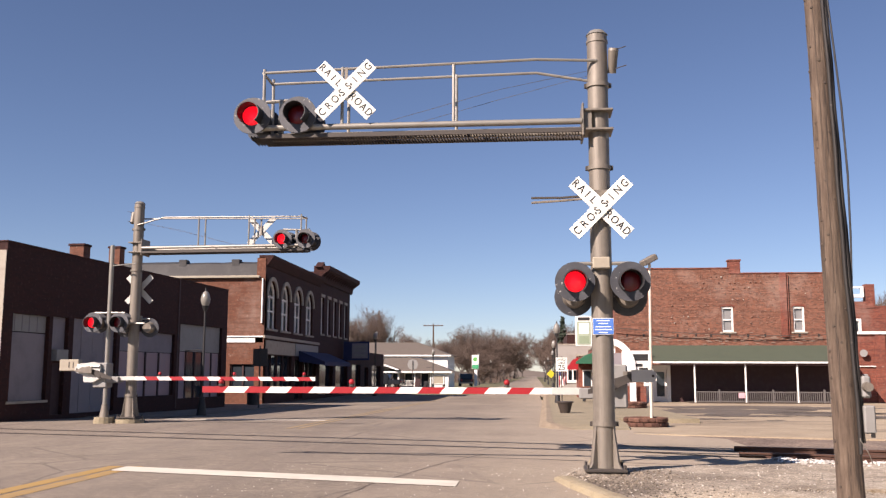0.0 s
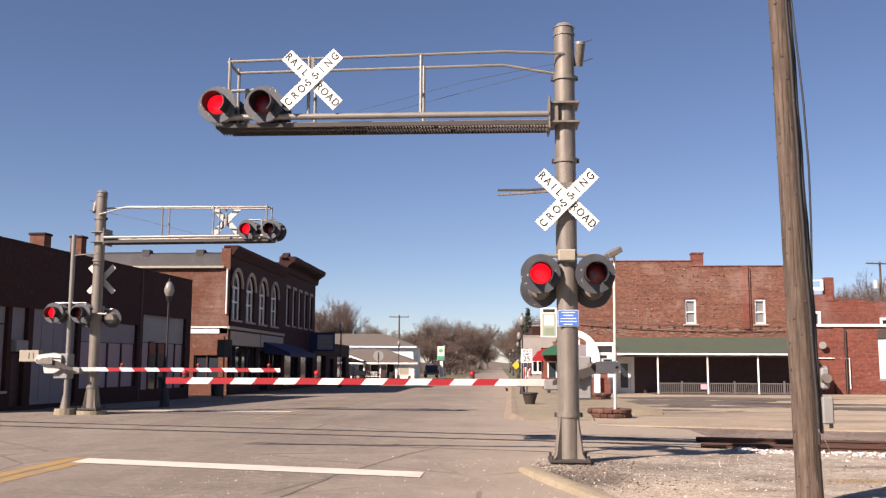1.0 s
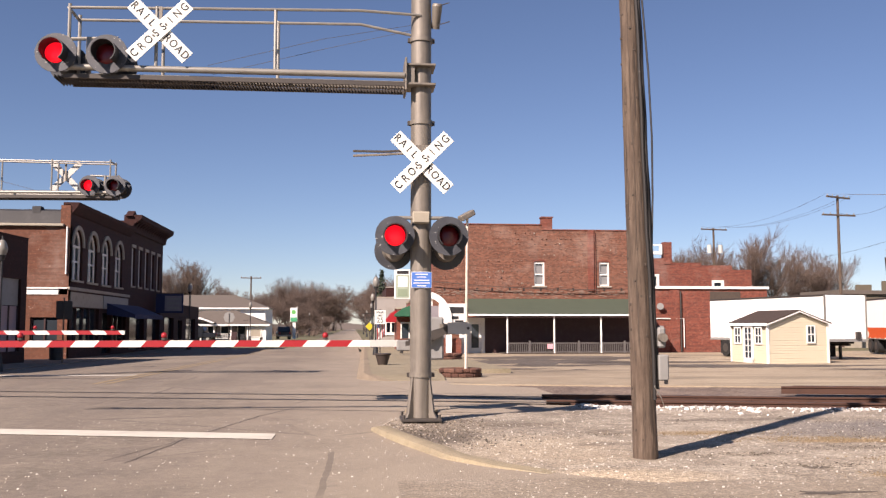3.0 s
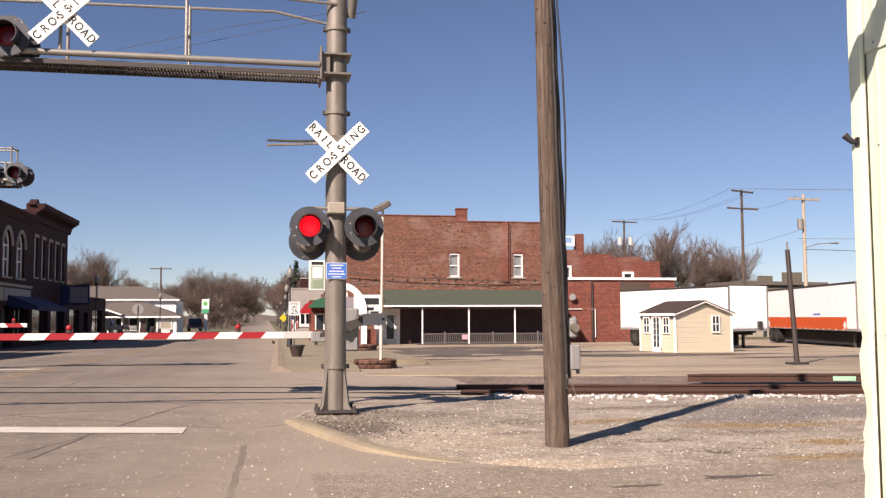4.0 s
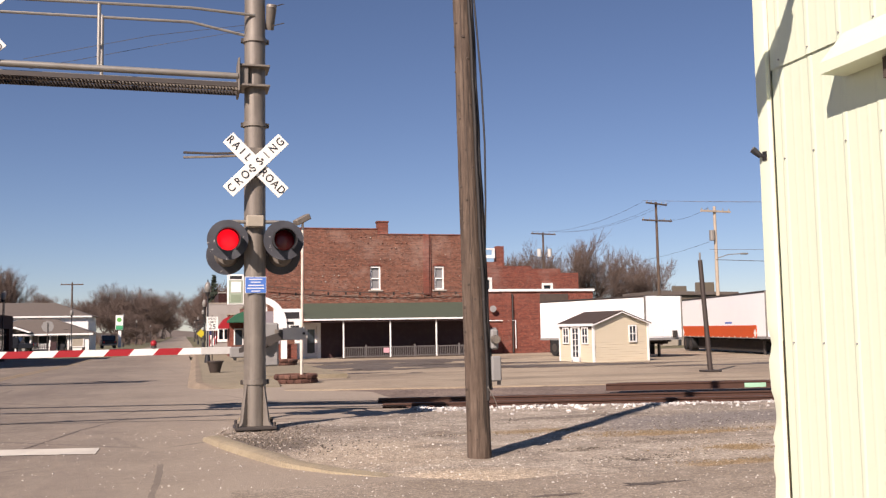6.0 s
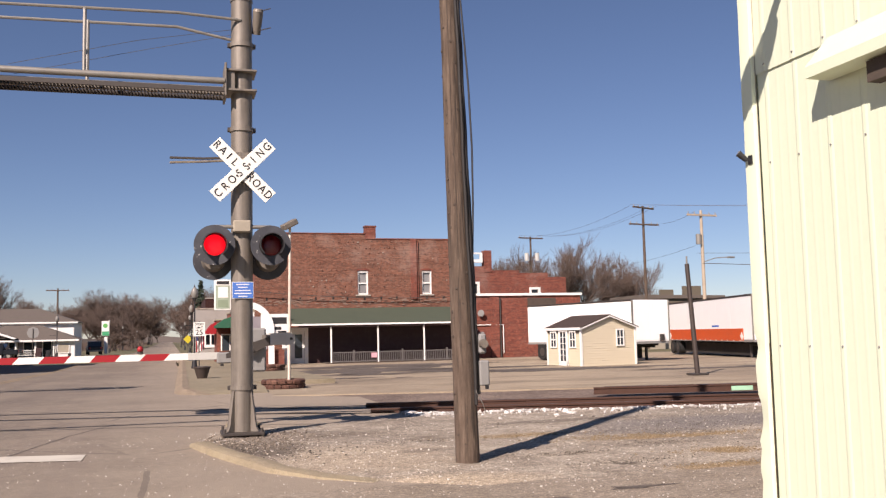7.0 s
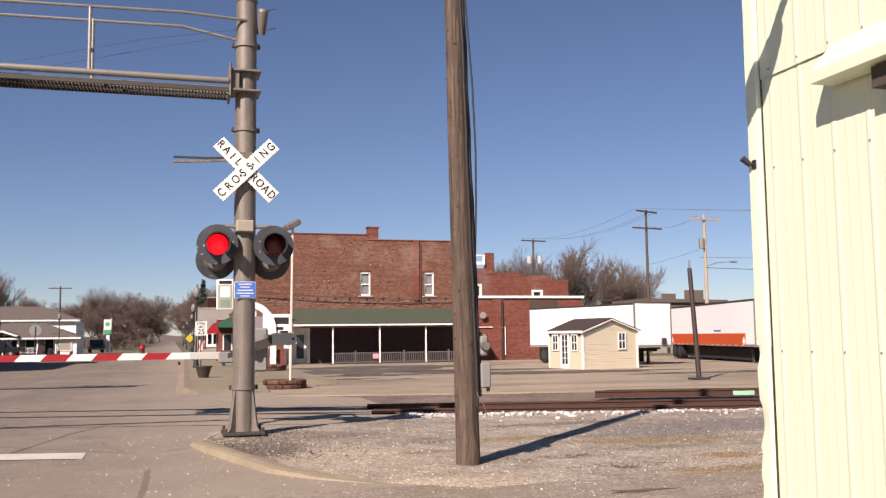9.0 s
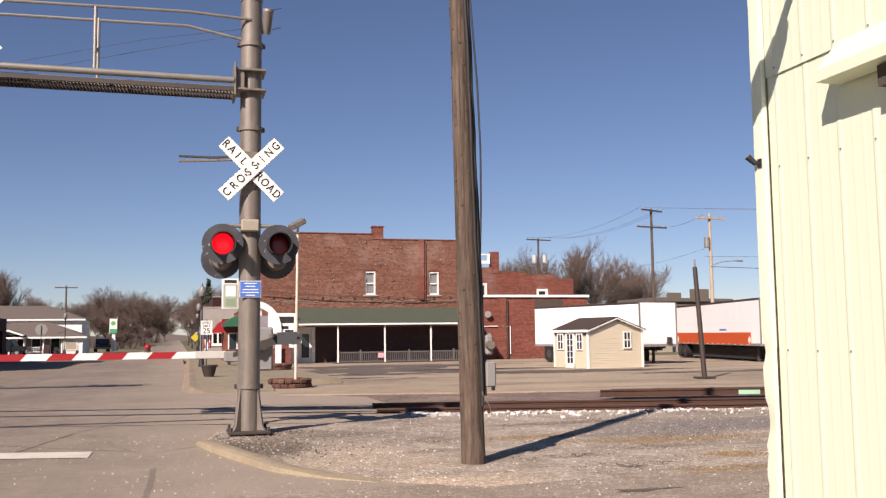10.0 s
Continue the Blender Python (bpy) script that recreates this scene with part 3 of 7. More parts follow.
solid("far_stop_line", strip([-12.6, -7.0], [31.0, 31.5], lambda x, y: fall(y) + 0.004), M["white_line"], "worn white stop line beyond the tracks", "road marking", "structure")

# rails in the street: dark flangeway slots with a steel head between
for off, nm in ((0.0, "near"), (GAUGE, "far")):
    bm = bmesh.new()
    strip([-24, -10, 0, 4.4], [-0.12, 0.11], lambda x, y: 0.004, bm=bm)
    for v in bm.verts:
        v.co.y += near_rail(v.co.x) + off
    solid("rail_slot", bm, M["tar"], "dark worn slot of a rail set flush in the street", "rail", "structure")
    bm = strip([-24, -10, 0, 4.4], [-0.025, 0.03], lambda x, y: 0.008)
    for v in bm.verts:
        v.co.y += near_rail(v.co.x) + off
    solid("rail_head", bm, M["railtop"], "rail head set flush in the street", "rail", "structure")


def crack(points, w):
    bm = bmesh.new()
    prev = None
    for i in range(len(points) - 1):
        a, b = Vector(points[i]), Vector(points[i + 1])
        n = max(2, int((b - a).length / 0.25))
        for j in range(n):
            p = a.lerp(b, j / n)
            q = 0.05 * noise.noise((p.x * 2.1, p.y * 2.1, 7))
            d = (b - a).normalized()
            s = Vector((-d.y, d.x))
            ww = w * (0.6 + 0.8 * abs(noise.noise((p.x * 5, p.y * 5, 2))))
            cur = [bm.verts.new((*(p + s * (q + ww)), 0.0035)), bm.verts.new((*(p + s * (q - ww)), 0.0035))]
            if prev:
                bm.faces.new((prev[0], prev[1], cur[1], cur[0]))
            prev = cur
    return solid("road_crack", bm, M["tar"], "dark tarred crack in the road", "crack", "structure")


# ---- crossing signals ----
def ring_bm(r0, r1, y0, y1, n=28, arc=(0, 360), droop=0.0):
    """A tube wall round the y axis; arc in degrees from +x over the top."""
    bm = bmesh.new()
    full = arc[1] - arc[0] >= 360
    m = n if full else n + 1
    rows = []
    for i in range(m):
        a = radians(arc[0] + (arc[1] - arc[0]) * i / n)
        c, s = math.cos(a), math.sin(a)
        rows.append([bm.verts.new((r * c, y, r * s + (droop if y == y1 else 0))) for r, y in ((r0, y0), (r1, y0), (r1, y1), (r0, y1))])
    for i in range(m if full else m - 1):
        u, v = rows[i], rows[(i + 1) % m]
        for j in range(4):
            bm.faces.new((u[j], u[(j + 1) % 4], v[(j + 1) % 4], v[j]))
    if not full:
        bm.faces.new(rows[0])
        bm.faces.new(rows[-1][::-1])
    return bm


def lamp_head(parent, x, y, z, face, lit):
    """A flashing lamp: round backing, hood, lens and case. face: -1 looks to -y, 1 to +y."""
    m = Matrix.Translation((x, y, z)) @ Matrix.Diagonal((1, -face, 1, 1)) @ pose(0, 0, 0, -4)

    def put(name, bm, mat, par, label=""):
        bmesh.ops.transform(bm, matrix=m, verts=bm.verts)
        return part(name, bm, mat, par, label, True)

    back = put("lamp", ring_bm(0.17, 0.315, -0.012, 0.012, 36), M["black"], parent, "round black lamp backing, chipped")
    put("case", tube((0, 0.012, 0), (0, 0.22, 0), 0.19, 0.15, 20), M["alu"] if z < 4 else M["hood"], back)
    put("hood", ring_bm(0.175, 0.19, -0.012, -0.27, 26, (-50, 230), -0.03), M["hood"], back, "black visor over the lens")
    bm = bmesh.new()
    bmesh.ops.create_uvsphere(bm, u_segments=24, v_segments=10, radius=0.166, matrix=Matrix.Diagonal((1, 0.25, 1, 1)))
    put("lens", bm, M["red_lit"] if lit else M["red_off"], back, "lit red lens" if lit else "unlit dark red lens")
    return back


def crossbuck(parent, x, y, z, face, half=0.115, sheet="sheet_white"):
    """Two crossed white boards with black letters, facing -y for face -1."""
    base = Matrix.Translation((x, y, z)) @ (Matrix() if face < 0 else pose(0, 0, 0, 0, 0, 180))
    for name, ang, off, words in (("board", -45, 0.0, (("RAIL", -0.365), ("ROAD", 0.355))), ("board", 45, -0.03, (("CROSSING", 0.0),))):
        m = base @ Matrix.Translation((0, off, 0)) @ pose(0, 0, 0, 0, -ang, 0)
        b = part(name, box(-0.61, 0.61, -0.006, 0.006, -half, half, 0.003, m=m), M[sheet], parent, "white crossbuck board")
        for word, u in words:
            n = len(word)
            pitch = 0.152 if n > 4 else 0.128
            for i, ch in enumerate(word):
                text(ch, 0.178, m @ Matrix.Translation((u + (i - (n - 1) / 2) * pitch, -0.009, 0)) @ pose(0, 0, 0, 90) @ Matrix.Diagonal((0.86, 1, 1, 1)), M["ink"], b, "letter", 0.002)
        for s in ((-0.13, 0.13) if off else ()):
            part("bolt", tube(m @ Vector((s, -0.006, 0)), m @ Vector((s, -0.022, 0)), 0.016, n=6), M["steel_dark"], b)


def cantilever(at, turn, label, arm, stub, post_at, half, sheet):
    """A mast with a walkway arm over the road, two pairs of lamps and two crossbucks. Faces -y, arm to -x."""
    t = thing("crossing_signal", label, "railroad signal", at, turn, "cantilever crossing signals")
    part("foundation", tube((0, 0, -0.25), (0, 0, -0.03), 0.5, 0.46, 16), M["walk"], t)
    part("base_plate", box(-0.32, 0.32, -0.32, 0.32, 0.0, 0.05, 0.01), M["steel_dark"], t)
    for sx in (-0.28, 0.28):
        for sy in (-0.28, 0.28):
            part("anchor_bolt", tube((sx, sy, -0.06), (sx, sy, 0.11), 0.025, n=6), M["steel_dark"], t)
    pole = part("mast", tube((0, 0, 0.05), (0, 0, 7.04), 0.172, 0.165, 24), M["alu"], t, "grey aluminium mast", True)
    part("cap", tube((0, 0, 7.04), (0, 0, 7.11), 0.178, 0.12, 24), M["alu_light"], pole, "", True)
    part("collar", tube((0, 0, 6.90), (0, 0, 6.94), 0.178, n=24), M["alu"], pole, "", True)
    for a in (40, 140, 220, 320):
        c, s = math.cos(radians(a)), math.sin(radians(a))
        m = pose(0, 0, 0, 0, 0, a)
        bm = prism([(0.165, 0.05), (0.32, 0.05), (0.27, 0.12), (0.185, 0.68), (0.165, 0.68)], "y", -0.018, 0.018)
        bmesh.ops.transform(bm, matrix=m, verts=bm.verts)
        part("gusset", bm, M["alu"], t)
    for z in (0.72, 4.80, 6.18):
        part("clamp_band", tube((0, 0, z - 0.035), (0, 0, z + 0.035), 0.19, n=24), M["alu"], pole, "", True)
        for s in (-1, 1):
            part("clamp_lug", box(s * 0.17, s * 0.222, -0.035, 0.035, z - 0.035, z + 0.035, 0.006), M["steel_dark"], pole)
    # bracket that carries the arm
    br = part("arm_bracket", box(-0.28, -0.245, -0.3, 0.3, 5.28, 5.82, 0.01), M["alu"], t)
    part("bracket_plate", box(-0.245, 0.22, -0.26, 0.26, 5.70, 5.735, 0.005), M["alu"], br)
    part("bracket_plate", box(-0.245, 0.22, -0.26, 0.26, 5.38, 5.415, 0.005), M["alu"], br)
    part("bracket_web", box(-0.245, -0.12, -0.22, 0.22, 5.415, 5.70), M["alu"], br)
    # walkway arm: two tubes and a grating between them
    L = arm
    walk_arm = part("walkway_arm", box(-L, -0.28, -0.03, 0.03, 5.36, 5.44), M["alu"], t, "aluminium walkway arm with a grating")
    # Toe rails and grating are coloured dark for the shaded underside.
    for y in (-0.27, 0.27):
        part("chord", tube((-0.28, y, 5.52), (-L - 0.1, y, 5.52), 0.052, n=12), M["alu_light"], walk_arm, "", True)
        part("toe_rail", box(-L - 0.15, -0.28, y - 0.02, y + 0.02, 5.345, 5.415), M["steel_dark"], walk_arm)
    bm = bmesh.new()
    for i in range(int(L / 0.05)):
        box(-0.34 - i * 0.05, -0.33 - i * 0.05, -0.25, 0.25, 5.345, 5.40, bm=bm)
    tagged(part("grating", bm, M["steel_dark"], walk_arm), kind="stuff")
    # handrails
    for y, hz, in ((-0.27, 6.54), (0.27, 6.52)):
        part("handrail", sweep([(-0.02, y * 0.6, 6.56 if y < 0 else 6.30), (-1.0, y, hz + (0.03 if y < 0 else 0.0)), (-L - 0.1, y, hz - 0.07)], 0.024, 8), M["alu_light"], walk_arm, "", True)
    part("handrail_end", tube((-L - 0.1, -0.27, 6.47), (-L - 0.1, 0.27, 6.45), 0.024, n=8), M["alu_light"], walk_arm)
    for u in (*post_at, L + 0.08):
        for y in (-0.27, 0.27):
            part("post", tube((-u, y, 5.5), (-u, y, 6.53), 0.028, n=8), M["alu_light"], walk_arm, "", True)
    for y in (-0.27, 0.27):
        part("stay_cable", sweep([(-0.15, y * 0.5, 6.4), (-1.6, y, 6.08), (-3.4, y, 5.6)], 0.004, 4), M["steel_dark"], walk_arm)
    # lamps over the road
    for face in (-1, 1):
        for k, x in enumerate((-L - 0.25, -L + 0.52)):
            lit = (k == 0) if face < 0 else (k == 1)
            lamp_head(t, x, face * 0.34, 5.72, face, lit)
    part("lamp_bar", tube((-L - 0.3, 0, 6.04), (-L + 0.6, 0, 6.08), 0.03, n=8), M["alu_light"], t)
    part("lamp_upright", tube((-L + 0.15, 0, 5.5), (-L + 0.15, 0, 6.08), 0.045, n=10), M["alu_light"], t)
    for x in (-L - 0.25, -L + 0.52):
        part("lamp_hanger", tube((x, -0.25, 5.98), (x, 0.25, 5.98), 0.025, n=8), M["alu_light"], t)
        part("lamp_drop", tube((x, 0, 5.95), (x, 0, 6.1), 0.025, n=8), M["alu_light"], t)
    sign = part("crossbuck_bracket", box(-4.15, -4.10, -0.36, -0.33, 5.95, 6.5), M["alu"], t)
    crossbuck(sign, -4.125, -0.38, 6.105, -1, half, sheet)
    # lamps and crossbuck on the mast
    for face in (-1, 1):
        dz = 0.0 if face < 0 else -0.2
        if face > 0 and not stub:
            continue
        for k, x in enumerate((-0.43, 0.43)):
            lit = (k == 0) if face < 0 else (k == 1)
            lamp_head(t, x, face * 0.24, 2.93 + dz, face, lit)
    part("junction_box", box(-0.15, 0.13, -0.27, -0.16, 3.13, 3.32, 0.02), M["tan"], t, "tan junction box")
    part("lamp_crossarm", tube((-0.45, -0.2, 3.22), (0.45, -0.2, 3.22), 0.03, n=8), M["alu_light"], t)
    part("lamp_crossarm", tube((-0.45, 0.2, 3.05), (0.45, 0.2, 3.05), 0.03, n=8), M["alu_light"], t)
    sg = part("crossbuck_clamp", box(-0.1, 0.1, -0.22, -0.17, 3.95, 4.4), M["alu"], t)
    crossbuck(sg, 0.0, -0.23, 4.115 if stub else 4.20, -1, half, sheet)
    # bell, and the stub of an old bracket
    bell = part("bell", tube((0.235, 0.02, 6.40), (0.255, -0.12, 6.74), 0.07, 0.085, 16), M["alu"], t, "grey cylindrical bell case", True)
    part("bell_cap", tube((0.255, -0.12, 6.74), (0.257, -0.135, 6.775), 0.088, 0.07, 16), M["alu"], bell)
    for z in (6.46, 6.78):
        part("bell_bolt", tube((0.2, -0.05, z - 0.04), (0.46, -0.1, z + 0.03), 0.008, n=5), M["steel_dark"], bell)
    if stub:
        part("bracket_stub", sweep([(0, 0.1, 4.38), (-0.6, 0.3, 4.38), (-1.1, 0.45, 4.41)], 0.02, 6), M["steel_dark"], t)
        part("bracket_stub", sweep([(0, 0.1, 4.34), (-0.6, 0.3, 4.33), (-1.1, 0.45, 4.33)], 0.02, 6), M["alu"], t)
    return t


def gate(at, turn, label, arm, tall):
    """A lowered gate: post, drive case, counterweights and a striped arm. Faces -y, arm to -x."""
    t = thing("crossing_gate", label, "crossing gate", at, turn, "crossing gates")
    part("base", tube((0, 0, -0.25), (0, 0, 0.03), 0.34, 0.3, 14), M["walk"], t)
    part("post_shoe", tube((0, 0, 0.03), (0, 0, 0.42), 0.15, 0.09, 12), M["alu"], t, "", True)
    part("post", tube((0, 0, 0.03), (0, 0, 5.4 if tall else 1.9), 0.07, n=14), M["alu_light"], t, "", True)
    case = part("drive_case", box(-0.08, 0.38, -0.3, 0.12, 0.93, 1.7, 0.03), M["grey"], t, "grey gate drive case")
    part("hub", tube((0.1, -0.45, 1.3), (0.1, 0.3, 1.3), 0.06, n=14), M["steel_dark"], case)
    for y in (-0.42, 0.26):
        bm = prism([(-0.32, 1.18), (-0.32, 1.26), (0.1, 1.44), (0.5, 1.56), (0.5, 1.44), (0.15, 1.26)], "y", y, y + 0.03)
        part("support_arm", bm, M["steel_dark"], t)
    for y in (-0.46, 0.26):
        end = [(0.76 + 0.11 * math.cos(radians(q)), 1.50 + 0.11 * math.sin(radians(q))) for q in range(-90, 91, 15)]
        part("counterweight", prism([(0.44, 1.40), *end, (0.44, 1.60)], "y", y, y + 0.07), M["sheet_grey"], t, "pale rounded counterweight")
        part("weight_arm", prism([(0.3, 1.38), (0.62, 1.39), (0.84, 1.44), (0.84, 1.46), (0.62, 1.56), (0.3, 1.58)], "y", y + 0.072, y + 0.10), M["alu"], t)
    if tall:
        pk = part("weight_box", box(0.86, 1.50, -0.10, 0.14, 1.44, 1.80, 0.02), M["tan"], t, "tan boxed counterweight")
        for x in (1.02, 1.16):
            part("slot", box(x, x + 0.03, 0.142, 0.146, 1.54, 1.72), M["steel_dark"], pk)
        part("weight_bracket", prism([(0.10, 1.22), (0.30, 1.10), (0.62, 1.10), (0.66, 1.32), (0.86, 1.40), (0.86, 1.66), (0.30, 1.72), (0.10, 1.66)], "y", 0.14, 0.22), M["sheet_grey"], t, "pale bracket plate")
        part("bracket_rod", tube((0.1, 0.24, 1.58), (0.85, 0.24, 1.60), 0.03, n=8), M["alu_light"], t)
    part("cross_rod", tube((0.8, -0.5, 1.5), (0.8, 0.36, 1.5), 0.025, n=8), M["steel_dark"], t)
    part("arm_sleeve", box(-0.95, -0.42, -0.05, 0.02, 1.158, 1.285, 0.006), M["sheet_grey"], t, "pale grey sleeve of the arm")
    part("arm_bracket", box(-0.5, -0.25, -0.045, 0.02, 1.20, 1.24, 0.01), M["alu"], t)
    part("arm_clamp", box(-0.46, -0.05, -0.22, 0.10, 1.09, 1.28, 0.02), M["grey"], t, "grey clamp block of the arm")
    # the arm: slanted red and white pieces
    x, i, p = -0.95, 0, 0.405
    z0, z1, sl = 1.166, 1.281, 0.10
    while x > -arm:
        e = max(x - p, -arm)
        s0, s1 = (0 if i == 0 else sl), (0 if e <= -arm else sl)
        bm = prism([(x, z0), (x + s0, z1), (e + s1, z1), (e, z0)], "y", -0.045, 0.015)
        part("stripe", bm, M["red"] if i % 2 else M["sheet_white"], t, "red reflective stripe" if i % 2 else "white reflective stripe")
        x, i = e, i + 1
    for u in (1.75, arm * 0.62, arm - 0.35):
        lm = part("arm_light", tube((-u, -0.02, 1.29), (-u, -0.02, 1.33), 0.05, n=10), M["steel_dark"], t)
        bm = bmesh.new()
        bmesh.ops.create_uvsphere(bm, u_segments=12, v_segments=8, radius=0.055, matrix=Matrix.Translation((-u, -0.02, 1.37)))
        part("light_lens", bm, M["red"], lm, "round red light", True)
    if tall:
        for k, x in enumerate((-0.43, 0.43)):
            lamp_head(t, x, 0.2, 2.95, 1, k == 1)
            lamp_head(t, x, -0.2, 2.95, -1, k == 0)
        part("lamp_crossarm", tube((-0.5, 0, 3.26), (0.5, 0, 3.26), 0.03, n=8), M["alu_light"], t)
        part("stay", tube((0, 0, 4.75), (-0.95, 0.3, 4.78), 0.02, n=6), M["alu_light"], t)
    return t


near_signal = cantilever((1.08, 14.9, 0.06), 0, "grey aluminium cantilever signal with red lamps and crossbucks", 5.45, True, (2.35, 4.2), 0.115, "sheet_white")
far_signal = cantilever((-12.6, 28.3, 0.14), 177, "grey aluminium cantilever signal seen from behind, across the tracks", 5.6, False, (2.22, 3.93), 0.09, "sheet_grey")
near_gate = gate((1.25, 17.0, 0.02), 0, "lowered gate with a red and white striped arm", 7.42, False)
far_signal.scale = (0.965, 0.965, 0.965)
far_gate = gate((-13.3, 28.0, 0.15), 178, "lowered striped gate with lamps on a tall post", 6.7, True)
plate = thing("emergency_sign", "blue notice plate with white writing on the mast", "sign", (1.08, 14.9, 0.06))
part("plate", box(-0.165, 0.165, -0.186, -0.180, 2.10, 2.36, 0.002), M["sheet_white"], plate, "white edge of the plate")
pf = part("panel", box(-0.157, 0.157, -0.190, -0.186, 2.108, 2.352), M["blue_sign"], plate, "blue panel")
for z, w in ((2.32, 0.20), (2.275, 0.15), (2.225, 0.24), (2.18, 0.26), (2.135, 0.14)):
    part("bar", box(-w / 2, w / 2, -0.192, -0.190, z - 0.007, z + 0.007), M["sheet_white"], pf)

# ---- the line beside the street ----
def rail(x0, x1, off, zb, name, label, joint=()):
    t = thing(name, label, "rail", (x0, near_rail(x0) + off, zb), RAIL_TURN, "rails")
    ln = math.hypot(x1 - x0, near_rail(x1) - near_rail(x0))
    prof = [(-0.07, 0), (0.07, 0), (0.07, 0.015), (0.014, 0.035), (0.011, 0.125), (0.036, 0.14), (0.036, 0.168), (0.028, 0.175), (-0.028, 0.175), (-0.036, 0.168), (-0.036, 0.14), (-0.011, 0.125), (-0.014, 0.035), (-0.07, 0.015)]
    part("web", prism(prof, "x", 0, ln), M["rust"], t, "rusty brown rail")
    part("running_face", box(0.01, ln - 0.01, -0.026, 0.026, 0.1752, 0.178), M["railtop"], t, "worn rail top")
    for j in joint:
        jb = part("joint_bar", box(j - 0.45, j + 0.45, -0.06, -0.014, 0.04, 0.125, 0.006), M["rust"], t)
        for k in range(6):
            part("bolt", tube((j - 0.38 + k * 0.15, -0.06, 0.08), (j - 0.38 + k * 0.15, -0.09, 0.08), 0.018, n=6), M["rust"], jb)
    return t


rail(3.95, 60, 0.0, -0.12, "rail", "rusty rail of the line beside the gravel", (1.2, 13.0))
rail(4.15, 60, GAUGE, -0.115, "rail", "rusty rail of the line beside the gravel", (4.0, 16.0))
rail(10.2, 34, 4.05, -0.05, "spare_rail", "loose rusty rail lying beside the lot")
rail(10.6, 34, 4.35, -0.05, "spare_rail", "loose rusty rail lying beside the lot")
for i in range(4):
    solid("paint_mark", box(0, 0.55 - 0.1 * (i % 2), -0.075, -0.07, 0.02, 0.13), painted("pale_green_paint", (0.35, 0.62, 0.42), 0.7), "pale green paint on the loose rail", "paint mark")
    ob = bpy.data.objects["paint_mark" + ("" if i == 0 else ".%03d" % i)]
    x = 13.6 + 0.75 * i
    ob.matrix_world = pose(x, near_rail(x) + 4.05, -0.05, 0, 0, RAIL_TURN)
_rng = random.Random(4)
tie_bm = box(-0.11, 0.11, -0.55, GAUGE + 0.55, -0.16, -0.09, 0.012)
first_tie = solid("tie", tie_bm, M["tie"], "dark weathered wooden tie under the rails", "railroad tie", group="ties under the rails")
first_tie.matrix_world = pose(4.9, near_rail(4.9), -0.005, 0, 0, RAIL_TURN)
for i in range(1, 60):
    x = 4.9 + i * 0.53
    copy_thing(first_tie, pose(x, near_rail(x), -0.005 + _rng.uniform(-0.01, 0.01), 0, 0, RAIL_TURN + _rng.uniform(-1.5, 1.5)))


def stones(name, label, count, place, size, material, seed):
    """Broken stones strewn over the ground, one joined mesh."""
    r = random.Random(seed)
    vs, fs = [], []
    for _ in range(count):
        x, y, z = place(r)
        s = size(r)
        o = len(vs)
        q = Euler((r.uniform(0, 6), r.uniform(0, 6), r.uniform(0, 6))).to_matrix()
        for v in ((1, 0, 0), (-1, 0, 0), (0, 1, 0), (0, -1, 0), (0, 0, 0.75), (0, 0, -0.75)):
            p = q @ Vector([c * s * r.uniform(0.7, 1.25) for c in v])
            vs.append((x + p.x, y + p.y, z + p.z * 0.8))
        for a, b, c in ((0, 2, 4), (2, 1, 4), (1, 3, 4), (3, 0, 4), (2, 0, 5), (1, 2, 5), (3, 1, 5), (0, 3, 5)):
            fs.append((o + a, o + b, o + c))
    me = bpy.data.meshes.new(name)
    me.from_pydata(vs, [], fs)
    me.materials.append(material)
    return tagged(part(name, me, None), label, "stones", "", "stuff")


def rock_mat(name, a, b):
    k = Nodes(name, 0.9)
    isl = k.n("ShaderNodeNewGeometry").outputs["Random Per Island"]
    c = k.mix(k.math("MULTIPLY", k.noise(25, 3), 0.5), k.ramp(isl, (0, a), (1, b)), tuple(x * 0.6 for x in a))
    return k.done(c)


M["rock"] = rock_mat("white_limestone", (0.388, 0.343, 0.279), (0.776, 0.731, 0.659))
M["ballast_rock"] = rock_mat("mixed_ballast", (0.20, 0.17, 0.14), (0.95, 0.93, 0.89))
M["grit"] = rock_mat("mixed_grit", (0.121, 0.0924, 0.067), (0.383, 0.319, 0.252))


def by_rail(r):
    x = 4.5 + 22 * r.random() ** 1.3
    y = near_rail(x) - 0.12 - abs(r.gauss(0, 0.62))
    while noise.noise((x * 0.8, 0, 9)) + 0.6 * noise.noise((x * 3.1, y * 3, 4)) < r.uniform(-0.5, 0.25):
        x = 4.5 + 22 * r.random() ** 1.3
        y = near_rail(x) - 0.14 - abs(r.gauss(0, 0.8))
    return x, y, gravel_z(x, y) + 0.012


def in_track(r):
    x = r.uniform(4.4, 26)
    return x, near_rail(x) + r.uniform(0.1, 2.4), -0.115


def on_verge(r):
    y = 9.0 + 8.5 * r.random()
    x = kerb_x(y) + 0.15 + 14 * r.random() ** 1.4
    if y > near_rail(x) - 0.1:
        y = 9.5 + 5 * r.random()
    return x, y, gravel_z(x, y) + 0.002


def at_mast(r):
    x, y = 1.3 + r.gauss(0, 0.55), 14.2 + r.gauss(0, 0.75)
    return max(x, kerb_x(y) + 0.2), y, gravel_z(max(x, kerb_x(y) + 0.2), y) + 0.004


